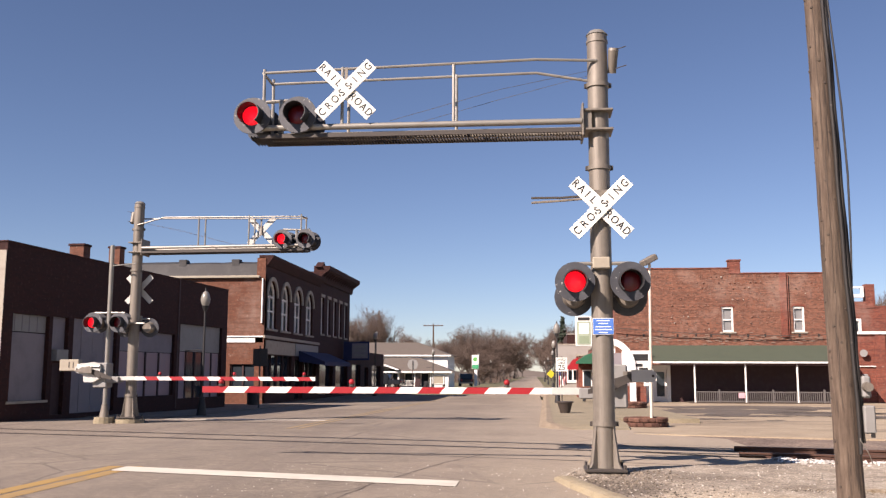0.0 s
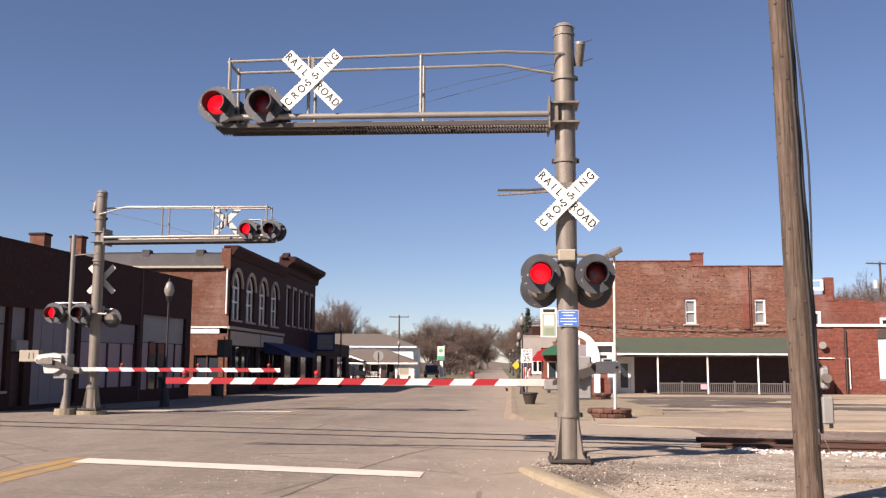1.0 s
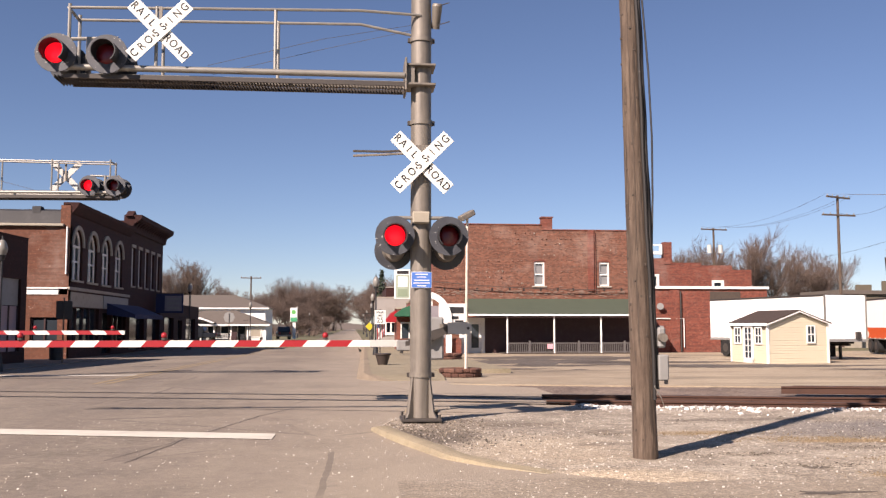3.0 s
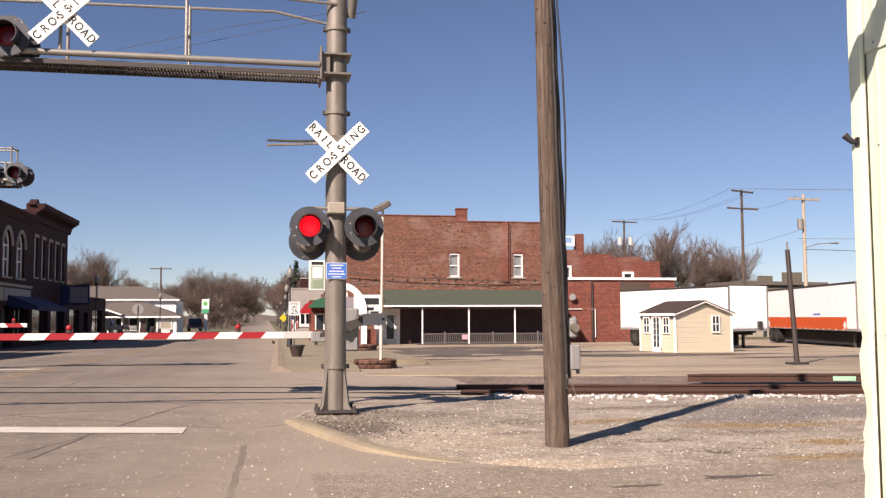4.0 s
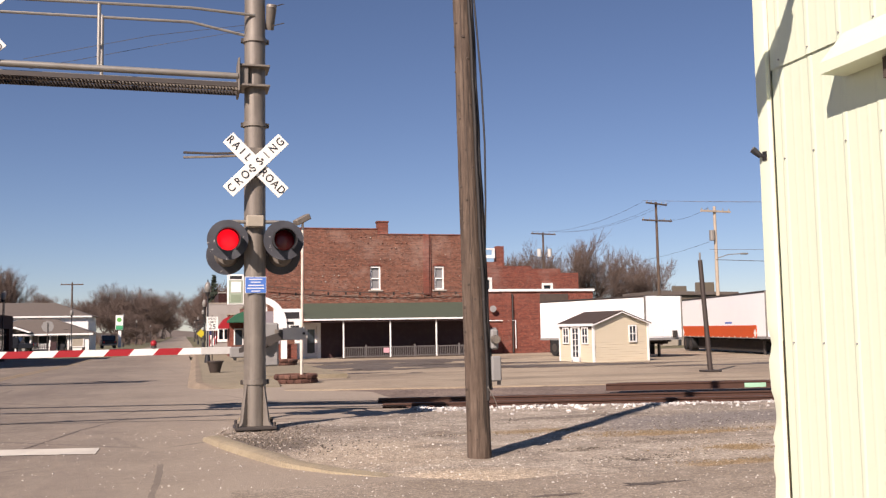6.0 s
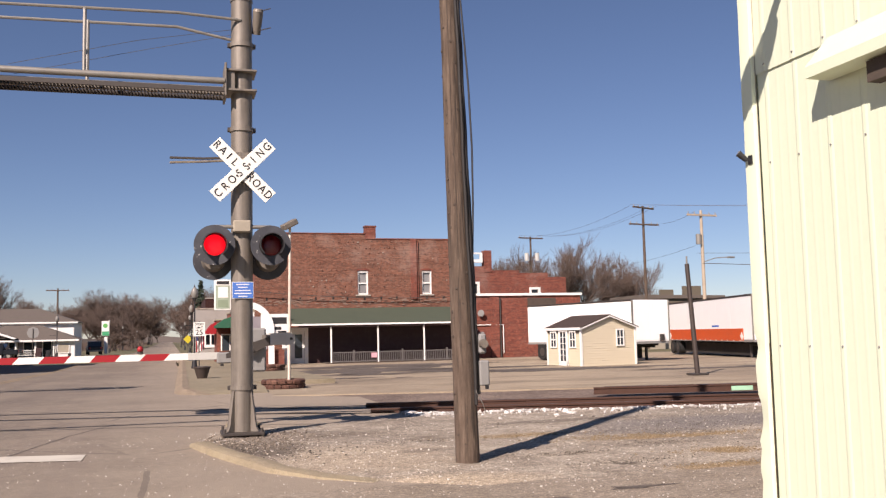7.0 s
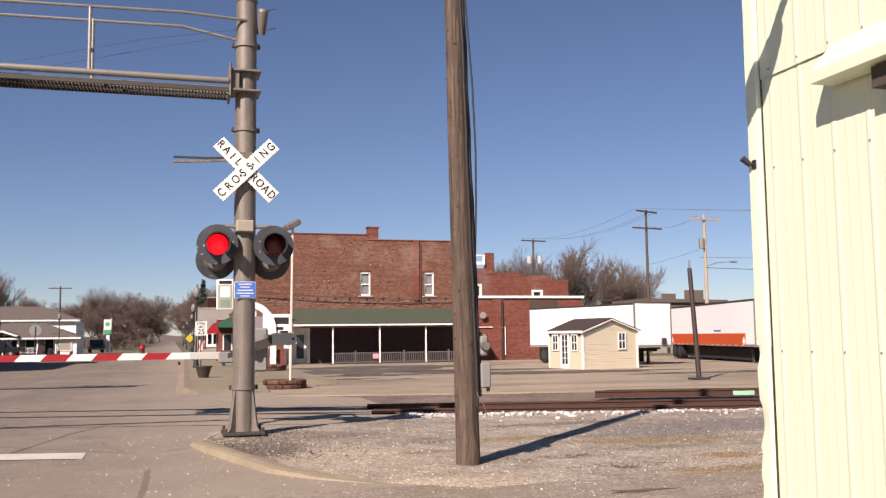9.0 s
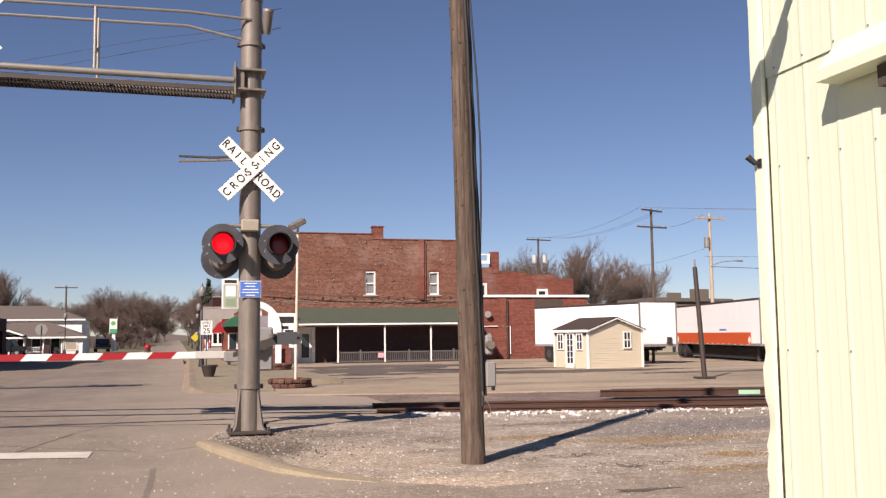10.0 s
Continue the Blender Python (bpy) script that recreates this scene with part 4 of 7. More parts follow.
stones("ballast", "white crushed stone heaped along the rail", 7500, by_rail, lambda r: 0.016 + 0.05 * r.random() ** 1.8, M["ballast_rock"], 1)
stones("track_ballast", "brown and grey stone between the rails", 2200, in_track, lambda r: r.uniform(0.015, 0.04), M["grit"], 2)
stones("verge_stones", "small pale stones strewn over the gravel", 3500, on_verge, lambda r: 0.006 + 0.016 * r.random() ** 3, M["rock"], 3)
M["dark_grit"] = rock_mat("dark_dirt_clods", (0.0473, 0.0372, 0.0284), (0.203, 0.169, 0.129))


def dirt_by_mast(r):
    y = 13.3 + r.gauss(0, 0.85)
    x = kerb_x(y) + 0.25 + abs(r.gauss(0, 0.75))
    return x, y, gravel_z(x, y) + 0.002


def dirt_streak(r):
    cx, cy, sx, sy = r.choice(((4.4, 8.5, 0.3, 0.05), (3.5, 8.3, 0.4, 0.05), (7.8, 13.5, 1.5, 0.45), (8.6, 13.2, 1.6, 0.4), (5.2, 9.95, 0.45, 0.1), (4.7, 10.9, 0.35, 0.08), (6.3, 11.4, 0.4, 0.2), (7.4, 12.6, 0.5, 0.25), (6.0, 14.6, 1.6, 0.3), (9.0, 14.2, 1.6, 0.6), (3.6, 13.0, 0.5, 0.12), (8.5, 10.8, 0.8, 0.12)))
    x, y = cx + r.gauss(0, sx), cy + r.gauss(0, sy)
    return x, y, gravel_z(x, y) + 0.001


stones("mast_dirt", "dark dirt and clods heaped inside the corner kerb", 700, dirt_by_mast, lambda r: 0.008 + 0.02 * r.random() ** 2, M["dark_grit"], 6)
stones("dirt_streaks", "dark dirt streaks on the gravel", 3000, dirt_streak, lambda r: 0.006 + 0.012 * r.random() ** 2, M["dark_grit"], 7)
stones("mast_grit", "dark and pale grit round the signal mast", 600, at_mast, lambda r: 0.008 + 0.022 * r.random() ** 2, M["grit"], 4)
stones("road_grit", "fine grit strewn on the edge of the asphalt", 3200, lambda r: (r.uniform(-4.5, 0.45) if r.random() < 0.4 else r.uniform(0.4, 6), 5 + 4 * r.random() if r.random() < 0.5 else 9 + 7 * r.random(), 0.004) , lambda r: 0.004 + 0.012 * r.random() ** 3, M["rock"], 5)



def dead_grass(r):
    cx, cy, sx, sy = r.choice(((6.7, 10.3, 0.35, 0.16), (6.0, 9.4, 0.45, 0.08), (5.0, 13.0, 0.6, 0.12), (6.1, 12.3, 0.5, 0.12), (6.9, 12.1, 1.0, 0.14), (8.4, 12.0, 0.9, 0.14)))
    x, y = cx + r.gauss(0, sx), cy + r.gauss(0, sy)
    return x, y, gravel_z(x, y) + 0.002


M["straw"] = rock_mat("dead_grass_tan", (0.161, 0.111, 0.0571), (0.309, 0.235, 0.141))
stones("dead_grass", "tan tufts of dead grass flattened on the gravel", 2500, dead_grass, lambda r: 0.006 + 0.014 * r.random() ** 2, M["straw"], 8)


crack([(-2.55, 11.0), (-2.3, 13.2), (-1.6, 16.5), (-0.9, 18.6)], 0.012)
crack([(-2.85, 11.2), (-2.3, 13.2)], 0.007)
crack([(-9.0, 16.5), (-5.2, 19.6), (-3.4, 22.6)], 0.012)
crack([(-5.0, 18.6), (-2, 17.9), (0.4, 17.3), (3.4, 16.4)], 0.03)
crack([(-12.0, 33.0), (-6, 32.2), (-1, 31.9)], 0.02)

# ---- shops on the far left side of the street ----
def shop_row():
    t = thing("shop_building", "single-storey dark brown brick shop building with boarded windows", "building", (-16.75, 27.9, 0.181), -4.06)
    t.scale = (0.883, 0.883, 0.883)
    top, L = 6.25, 20.3
    holes = [(0.57, 2.87, 0.5, 3.7), (3.1, 4.2, 2.0, 3.73), (3.2, 4.05, -0.1, 1.9), (4.57, 8.0, -0.1, 3.75), (8.3, 13.7, 0.45, 3.45), (14.3, 19.6, 0.25, 4.05)]
    wl = part("front_wall", wall_with_holes("x", -0.35, 0.35, 0, L, -0.4, top, holes), M["brick_shade_dark"], t, "dark brown brick front, its shade put into the colour")
    part("side_wall", box(-22, -0.36, 0.002, 0.3, -0.4, top + 0.02), M["brick_shade_dark"], t)
    # Pale strip puts sunlight on the side wall's flaking edge into the colour.
    part("corner_strip", box(-0.6, -0.02, -0.03, -0.002, -0.3, top - 0.3), M["stone_trim"], t, "pale strip for the sunlit, flaking side wall")
    part("back_wall", box(-22, -21.7, 0, L, -0.4, top - 0.6), M["brick_shade_dark"], t)
    part("end_wall", box(-21.7, -0.36, L - 0.3, L - 0.002, -0.4, top - 0.1), M["brick_shade_dark"], t)
    part("roof", box(-21.7, -0.36, 0, L - 0.31, top - 0.75, top - 0.6), M["tar_roof"], t, "flat black felt roof")
    part("coping", box(-0.38, 0.04, -0.04, L, top, top + 0.06, 0.01), M["brick_shade_dark"], t)
    part("seam", box(0.0, 0.03, 13.95, 14.1, -0.2, top - 0.02), M["maroon"], t)
    # Near-black sheet in place of the unlit room.
    part("backing", box(-0.9, -0.8, 0.3, L - 0.4, -0.3, 4.4), M["dark"], t, "near-black sheet standing for the unlit interior")
    # boarded windows
    w = part("boarded_window", box(-0.2, -0.17, 0.57, 2.87, 0.5, 3.02), M["board"], t, "window closed with grey boards")
    for y in (0.9, 1.35, 1.8, 2.3):
        part("batten", box(-0.17, -0.15, y, y + 0.03, 3.08, 3.7), M["board"], w)
    part("transom_board", box(-0.19, -0.165, 0.57, 2.87, 3.06, 3.7), M["grey"], w)
    part("sill", box(-0.1, 0.06, 0.45, 2.95, 0.4, 0.5, 0.01), M["stone_trim"], w)
    part("boarded_window", box(-0.2, -0.17, 3.1, 4.2, 2.0, 3.73), M["board"], t, "window closed with grey boards")
    part("vent_box", box(-0.2, 0.12, 3.3, 4.1, 2.0, 2.45, 0.02), M["grey"], t, "grey window vent box")
    part("door", box(-0.22, -0.17, 3.2, 4.05, -0.1, 1.9), M["maroon"], t, "dark red plank door")
    sh = part("shutter", box(-0.2, -0.16, 4.57, 8.0, -0.1, 3.75), M["board"], t, "grey sheet shutter over a wide opening")
    for y in (5.4, 6.3, 7.15):
        part("shutter_rib", box(-0.16, -0.14, y, y + 0.04, -0.1, 3.75), M["board"], sh)
    part("shutter_rail", box(-0.16, -0.135, 4.57, 8.0, 3.0, 3.06), M["board"], sh)
    for y0, y1, z0, z1, doors in ((8.3, 13.7, 0.45, 2.5, ()), (14.3, 19.6, 0.25, 2.62, ((15.8, 17.4),))):
        part("sign_panel", box(-0.2, -0.15, y0, y1, z1 + 0.03, 3.45 if y0 < 10 else 4.05), M["board"] if y0 < 10 else M["grey"], t, "plain pale panel above the shop window")
        n = 4 if y0 < 10 else 5
        for i in range(n):
            a, b = y0 + (y1 - y0) * i / n, y0 + (y1 - y0) * (i + 1) / n
            mid = (a + b) / 2
            dark = any(d0 < mid < d1 for d0, d1 in doors)
            p = part("shop_window", box(-0.2, -0.18, a + 0.05, b - 0.05, z0, z1), M["dark_glass"] if dark else M["poster"], t, "shop window hung with faded paper")
            part("mullion", box(-0.2, -0.12, b - 0.05, b + 0.05, z0, z1), M["maroon"], p)
    for y, w_, up_ in ((9.1, 0.72, 1.25), (12.6, 0.6, 1.6)):
        c = part("chimney", box(-3.2, -3.2 + w_, y, y + w_ * 0.8, top - 0.7, top + up_, 0.01), M["brick_side"], t, "brick chimney on the roof")
        part("chimney_cap", box(-3.25, -3.15 + w_, y - 0.05, y + w_ * 0.8 + 0.05, top + up_ - 0.1, top + up_ + 0.003, 0.01), M["brick_shade_dark"], c)
    return t


M["poster"] = painted("faded_paper", (0.359, 0.257, 0.265), 0.7, 0, 0.7, 1.1, (0.222, 0.239, 0.308))
shop_row()


def arch_outline(y0, y1, zs, n=14):
    r, c = (y1 - y0) / 2, (y0 + y1) / 2
    return [(c - r * math.cos(math.pi * i / n), zs + r * math.sin(math.pi * i / n)) for i in range(n + 1)]


def corner_block():
    """Two-storey brick corner building with arched upper windows."""
    t = thing("corner_building", "two-storey dark brick corner building with four arched windows", "building", (0, 0, 0))
    X, y0, y1, top = -15.5, 52.3, 65.9, 8.25
    arches = [(52.85, 54.75), (55.9, 57.8), (58.95, 60.85), (62.1, 64.0)]
    zs, zt = 6.05, 7.2
    holes = [(a, b, 4.15, zt) for a, b in arches] + [(53.2, 58.6, 0.4, 2.6), (59.4, 61.6, -0.15, 2.4), (62.0, 65.4, 0.4, 2.6)]
    # Front takes the shade-darkened brick, the side wall the lighter sunlit one.
    part("front_wall", wall_with_holes("x", X, -0.4, y0, y1, -0.5, top, holes), M["brick_shade_dark"], t, "dark brick front with its shade in the colour")
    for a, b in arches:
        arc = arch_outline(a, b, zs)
        part("spandrel", prism([(a, zt), *arc, (b, zt)], "x", X, X - 0.4), M["brick_shade_dark"], t)
        outer = [(((p - (a + b) / 2) * 1.24 + (a + b) / 2), (q - zs) * 1.24 + zs) for p, q in arc]
        part("hood_mould", prism([*arc, *outer[::-1]], "x", X + 0.003, X + 0.09), M["stone_trim"], t, "pale stone arch over the window")
        win = part("window", prism([(a, 4.15), *arc, (b, 4.15)], "x", X - 0.25, X - 0.27), M["dark_glass"], t, "arched window with a white frame")
        inner = [((p - (a + b) / 2) * 0.82 + (a + b) / 2, (q - zs) * 0.82 + zs) for p, q in arc]
        part("frame", prism([(a, 4.15), *arc, (b, 4.15), (inner[-1][0], 4.15), *inner[::-1], (inner[0][0], 4.15)], "x", X - 0.14, X - 0.22), M["white"], win, "white painted window frame")
        c = (a + b) / 2
        part("mullion", box(X - 0.22, X - 0.15, c - 0.07, c + 0.07, 4.15, zs + 0.1), M["white"], win)
        part("meeting_rail", box(X - 0.22, X - 0.16, a + 0.1, b - 0.1, 5.15, 5.25), M["white"], win)
        part("transom", box(X - 0.22, X - 0.15, a + 0.1, b - 0.1, zs - 0.06, zs + 0.06), M["white"], win)
        part("sill", box(X - 0.05, X + 0.1, a - 0.12, b + 0.12, 4.02, 4.14, 0.01), M["stone_trim"], win)
    part("belt", box(X, X + 0.12, y0 - 0.12, y1, 3.55, 3.72, 0.01), M["stone_trim"], t, "stone belt course")
    part("fascia", box(X + 0.003, X + 0.06, y0 + 0.3, 59.2, 2.65, 3.45), M["stone_trim"], t, "pale shop sign board")
    part("fascia", box(X + 0.003, X + 0.06, 59.4, y1 - 0.2, 2.65, 3.45), M["grey"], t)
    for a, b in ((53.2, 58.6), (62.0, 65.4)):
        g_ = part("shop_window", box(X - 0.3, X - 0.28, a, b, 0.4, 2.6), M["dark_glass"], t)
        n = int((b - a) / 1.3)
        for i in range(n + 1):
            u = a + (b - a) * i / n
            part("mullion", box(X - 0.28, X - 0.18, u - 0.05, u + 0.05, 0.4, 2.6), M["maroon"], g_)
    part("door", box(X - 0.32, X - 0.28, 59.4, 61.6, -0.15, 2.4), M["dark_glass"], t, "dark glazed shop door")
    cor = part("cornice", prism([(X, top - 0.5), (X + 0.1, top - 0.45), (X + 0.4, top - 0.05), (X + 0.45, top + 0.12), (X - 0.4, top + 0.12), (X - 0.4, top)], "y", y0 - 0.0, y1), M["brick_shade_dark"], t, "dark metal cornice")
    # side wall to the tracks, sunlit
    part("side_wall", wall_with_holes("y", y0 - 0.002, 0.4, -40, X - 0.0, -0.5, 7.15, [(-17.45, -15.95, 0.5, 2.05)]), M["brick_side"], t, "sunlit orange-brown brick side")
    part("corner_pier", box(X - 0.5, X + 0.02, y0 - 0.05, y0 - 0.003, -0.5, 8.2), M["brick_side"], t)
    sw = part("side_window", box(-17.45, -15.95, y0 + 0.15, y0 + 0.17, 0.5, 2.05), M["dark_glass"], t, "dark window in the side wall")
    for x in (-17.45, -16.75, -16.03):
        part("frame_bar", box(x, x + 0.09, y0 + 0.08, y0 + 0.15, 0.5, 2.05), M["maroon"], sw)
    part("white_band", box(-17.75, X - 0.02, y0 - 0.05, y0 - 0.004, 3.28, 3.6, 0.01), M["white"], t, "white painted band on the side wall")
    part("band_lip", box(-17.8, X - 0.02, y0 - 0.12, y0 - 0.05, 3.6, 3.68), M["white"], t)
    gut = part("eaves", box(-40, X - 0.3, y0 - 0.22, y0 - 0.003, 7.02, 7.16, 0.02), M["tan"], t, "pale eaves gutter")
    felt = bmesh.new()
    xs = steps(-40, X - 0.3, 50)
    rows = [[felt.verts.new((x, y0 - 0.05 + d * 0.9, 7.16 + h + 0.05 * noise.noise((x * 1.3, h * 3, 4)))) for x in xs] for d, h in ((0, 0), (0.12, 0.35), (0.2, 0.72), (0.6, 0.86), (1.2, 0.8))]
    for a, b in zip(rows, rows[1:]):
        for i in range(len(a) - 1):
            felt.faces.new((a[i], a[i + 1], b[i + 1], b[i]))
    part("felt_parapet", felt, M["tar_roof"], t, "parapet wrapped in wrinkled black felt", True)
    for x in (-20.8, -17.6):
        part("vent", box(x, x + 0.5, y0 + 0.1, y0 + 0.6, 7.3, 8.15, 0.04), M["tar_roof"], t)
    part("roof", box(-40, X - 0.4, y0 + 0.4, y1, 7.1, 7.3), M["tar_roof"], t)
    part("downpipe", tube((X - 0.12, y0 - 0.12, 4.4), (X - 0.12, y0 - 0.12, 7.0), 0.05, n=8), M["white"], t, "white downpipe")
    return t


corner_block()


def second_block():
    t = thing("brick_building", "two-storey dark brick building with a heavy cornice", "building", (0, 0, 0))
    X, y0, y1, top = -15.5, 65.9, 77.2, 8.9
    wins = [(66.6 + 2.1 * i, 67.55 + 2.1 * i) for i in range(5)]
    part("front_wall", wall_with_holes("x", X, -0.4, y0, y1, -0.5, top, [(a, b, 4.4, 7.1) for a, b in wins] + [(66.5, 71, -0.1, 2.7), (72, 76.6, 0.4, 2.7)]), M["brick_shade_dark"], t, "dark brick front with its shade in the colour")
    for a, b in wins:
        w = part("window", box(X - 0.25, X - 0.23, a, b, 4.4, 7.1), M["pale_glass"], t, "tall narrow window")
        part("frame", wall_with_holes("x", X - 0.22, 0.08, a, b, 4.4, 7.1, [(a + 0.1, b - 0.1, 4.5, 5.65), (a + 0.1, b - 0.1, 5.75, 7.0)]), M["white"], w)
        part("lintel", box(X, X + 0.06, a - 0.12, b + 0.12, 7.1, 7.32, 0.01), M["stone_trim"], w)
        part("sill", box(X, X + 0.08, a - 0.1, b + 0.1, 4.28, 4.4, 0.01), M["stone_trim"], w)
    part("shop_window", box(X - 0.32, X - 0.3, 66.5, 71, -0.1, 2.7), M["dark_glass"], t)
    part("shop_window", box(X - 0.32, X - 0.3, 72, 76.6, 0.4, 2.7), M["dark_glass"], t)
    part("cornice", prism([(X, top - 0.75), (X + 0.15, top - 0.7), (X + 0.25, top - 0.25), (X + 0.75, top + 0.1), (X + 0.8, top + 0.4), (X - 0.4, top + 0.4), (X - 0.4, top - 0.1)], "y", y0 - 0.1, y1 + 0.3), M["brick_shade_dark"], t, "heavy dark cornice")
    for i in range(14):
        part("bracket", prism([(X + 0.1, top - 0.7), (X + 0.3, top - 0.3), (X + 0.65, top - 0.02), (X + 0.1, top - 0.1)], "y", y0 + 0.4 + i * 0.78, y0 + 0.58 + i * 0.78), M["brick_shade_dark"], t)
    part("gable_peak", prism([(y0 - 0.3, top + 0.3), (y0 + 0.6, top + 0.75), (y0 + 1.2, top + 0.4)], "x", X + 0.2, X - 0.3), M["brick_shade_dark"], t)
    part("end_wall", box(-36, X - 0.4, y1 - 0.4, y1, -0.5, top - 0.1), M["brick_shade_dark"], t)
    part("near_wall", box(-36, X - 0.4, y0, y0 + 0.4, 7, top), M["brick_shade_dark"], t)
    part("roof", box(-36, X - 0.4, y0 + 0.4, y1 - 0.4, top - 0.5, top - 0.3), M["tar_roof"], t)
    return t


second_block()

aw = thing("awning", "dark blue canvas awning over a shop front", "awning", (-15.44, 60.2, 0))
part("canopy", prism([(0, 3.0), (0.05, 3.0), (1.75, 2.3), (1.75, 2.05), (1.68, 2.05), (1.68, 2.25), (0, 2.9)], "y", 0, 8.5), M["navy"], aw, "dark blue canvas")
for y in (0, 8.44):
    part("end_flap", prism([(0, 2.3), (0, 2.95), (1.7, 2.27), (1.7, 2.08)], "y", y, y + 0.03), M["navy"], aw)
ps = thing("projecting_sign", "pale blue and grey sign board hung over the sidewalk", "sign", (-14.9, 74.5, 0))
part("board", box(-0.5, 1.6, -0.08, 0.08, 2.6, 4.1, 0.01), M["navy"], ps)
pn = part("panel", box(0.2, 1.5, -0.09, -0.08, 2.75, 3.95), M["board"], ps)
for z in (3.0, 3.35, 3.7):
    part("bar", box(0.35, 1.35, -0.095, -0.09, z - 0.08, z + 0.08), M["grey"], pn)
part("bracket", tube((-0.6, 0, 4.15), (1.6, 0, 4.15), 0.03, n=6), M["steel_dark"], ps)

low = thing("low_shop", "low dark shop building in shade", "building", (0, 0, 0))
part("wall", wall_with_holes("x", -15.6, -0.3, 77.6, 96, -0.5, 3.5, [(79, 83, 0.2, 2.3), (85, 87, -0.2, 2.1), (89, 94, 0.3, 2.3)]), M["brick_shade_dark"], low, "dark shop front with its shade in the colour")
part("side", box(-30, -15.9, 95.7, 96, -0.5, 3.4), M["brick_shade_dark"], low)
part("roof", box(-30, -15.9, 77.6, 95.7, 3.1, 3.3), M["tar_roof"], low)
part("shop_window", box(-15.85, -15.83, 78.6, 94.5, -0.2, 2.4), M["dark_glass"], low)

# ---- street lamps and small things on the left ----
def street_lamp(x, y, h, label):
    t = thing("street_lamp", label, "street lamp", (x, y, fall(y) - 0.05), 0, "acorn street lamps")
    part("base", tube((0, 0, 0), (0, 0, 0.75), 0.2, 0.1, 12), M["ink"], t, "fluted black base", True)
    part("pole", tube((0, 0, 0.7), (0, 0, h - 0.85), 0.05, 0.042, 10), M["ink"], t, "", True)
    part("collar", tube((0, 0, h - 0.9), (0, 0, h - 0.7), 0.07, 0.14, 12), M["ink"], t, "", True)
    prof = [(0.11, 0.0), (0.17, 0.12), (0.19, 0.25), (0.155, 0.4), (0.1, 0.52), (0.06, 0.56)]
    bm = bmesh.new()
    prev = None
    for r, z in prof:
        cur = [bm.verts.new((r * math.cos(a), r * math.sin(a), h - 0.7 + z)) for a in [2 * math.pi * i / 14 for i in range(14)]]
        if prev:
            for i in range(14):
                bm.faces.new((prev[i], prev[(i + 1) % 14], cur[(i + 1) % 14], cur[i]))
        prev = cur
    bm.faces.new(prev)
    gl = part("globe", bm, M["globe"], t, "pale acorn globe", True)
    part("finial", tube((0, 0, h - 0.15), (0, 0, h + 0.02), 0.05, 0.012, 8), M["ink"], gl)
    part("banner_arm", tube((0, 0, 2.55), (-0.75, 0, 2.5), 0.018, n=6), M["ink"], t)
    return t


M["globe"] = painted("frosted_globe", (0.23, 0.217, 0.192), 0.3, 0, 0.4)
street_lamp(-12.74, 35.0, 4.95, "black street lamp with an acorn globe before the shops")
street_lamp(-18.9, 110.6, 7.0, "black street lamp far down the street")
street_lamp(1.27, 52.6, 4.75, "black street lamp with an acorn globe on the sidewalk")
street_lamp(1.55, 74.0, 4.6, "black street lamp farther along the sidewalk")
street_lamp(-8.9, 150.0, 5.2, "black street lamp far down the street")
for x, y in ((-9.3, 200.0), (-9.6, 245.0), (-9.8, 300.0), (2.3, 118.0), (2.4, 165.0), (2.4, 220.0)):
    street_lamp(x, y, 4.9, "black street lamp far down the street")
street_lamp(-12.9, 75.0, 5.3, "black street lamp before the second row of shops")
street_lamp(-11.4, 105.0, 4.7, "black street lamp before the low white house")
rs = thing("road_sign", "square sign seen from behind on a dark post", "sign", (-13.2, 44.0, fall(44)))
part("post", tube((0, 0, 0), (0, 0, 3.0), 0.035, n=8), M["steel_dark"], rs)
part("plate", box(-0.36, 0.36, 0.04, 0.06, 2.0, 2.85, 0.01), M["steel_dark"], rs)
tb = thing("trash_can", "dark round trash can on the sidewalk", "trash can", (-14.2, 46.3, fall(46) + 0.09))
part("can", tube((0, 0, 0), (0, 0, 0.9), 0.28, 0.32, 14), M["ink"], tb, "", True)
part("rim", tube((0, 0, 0.88), (0, 0, 0.95), 0.34, n=14), M["steel_dark"], tb, "", True)


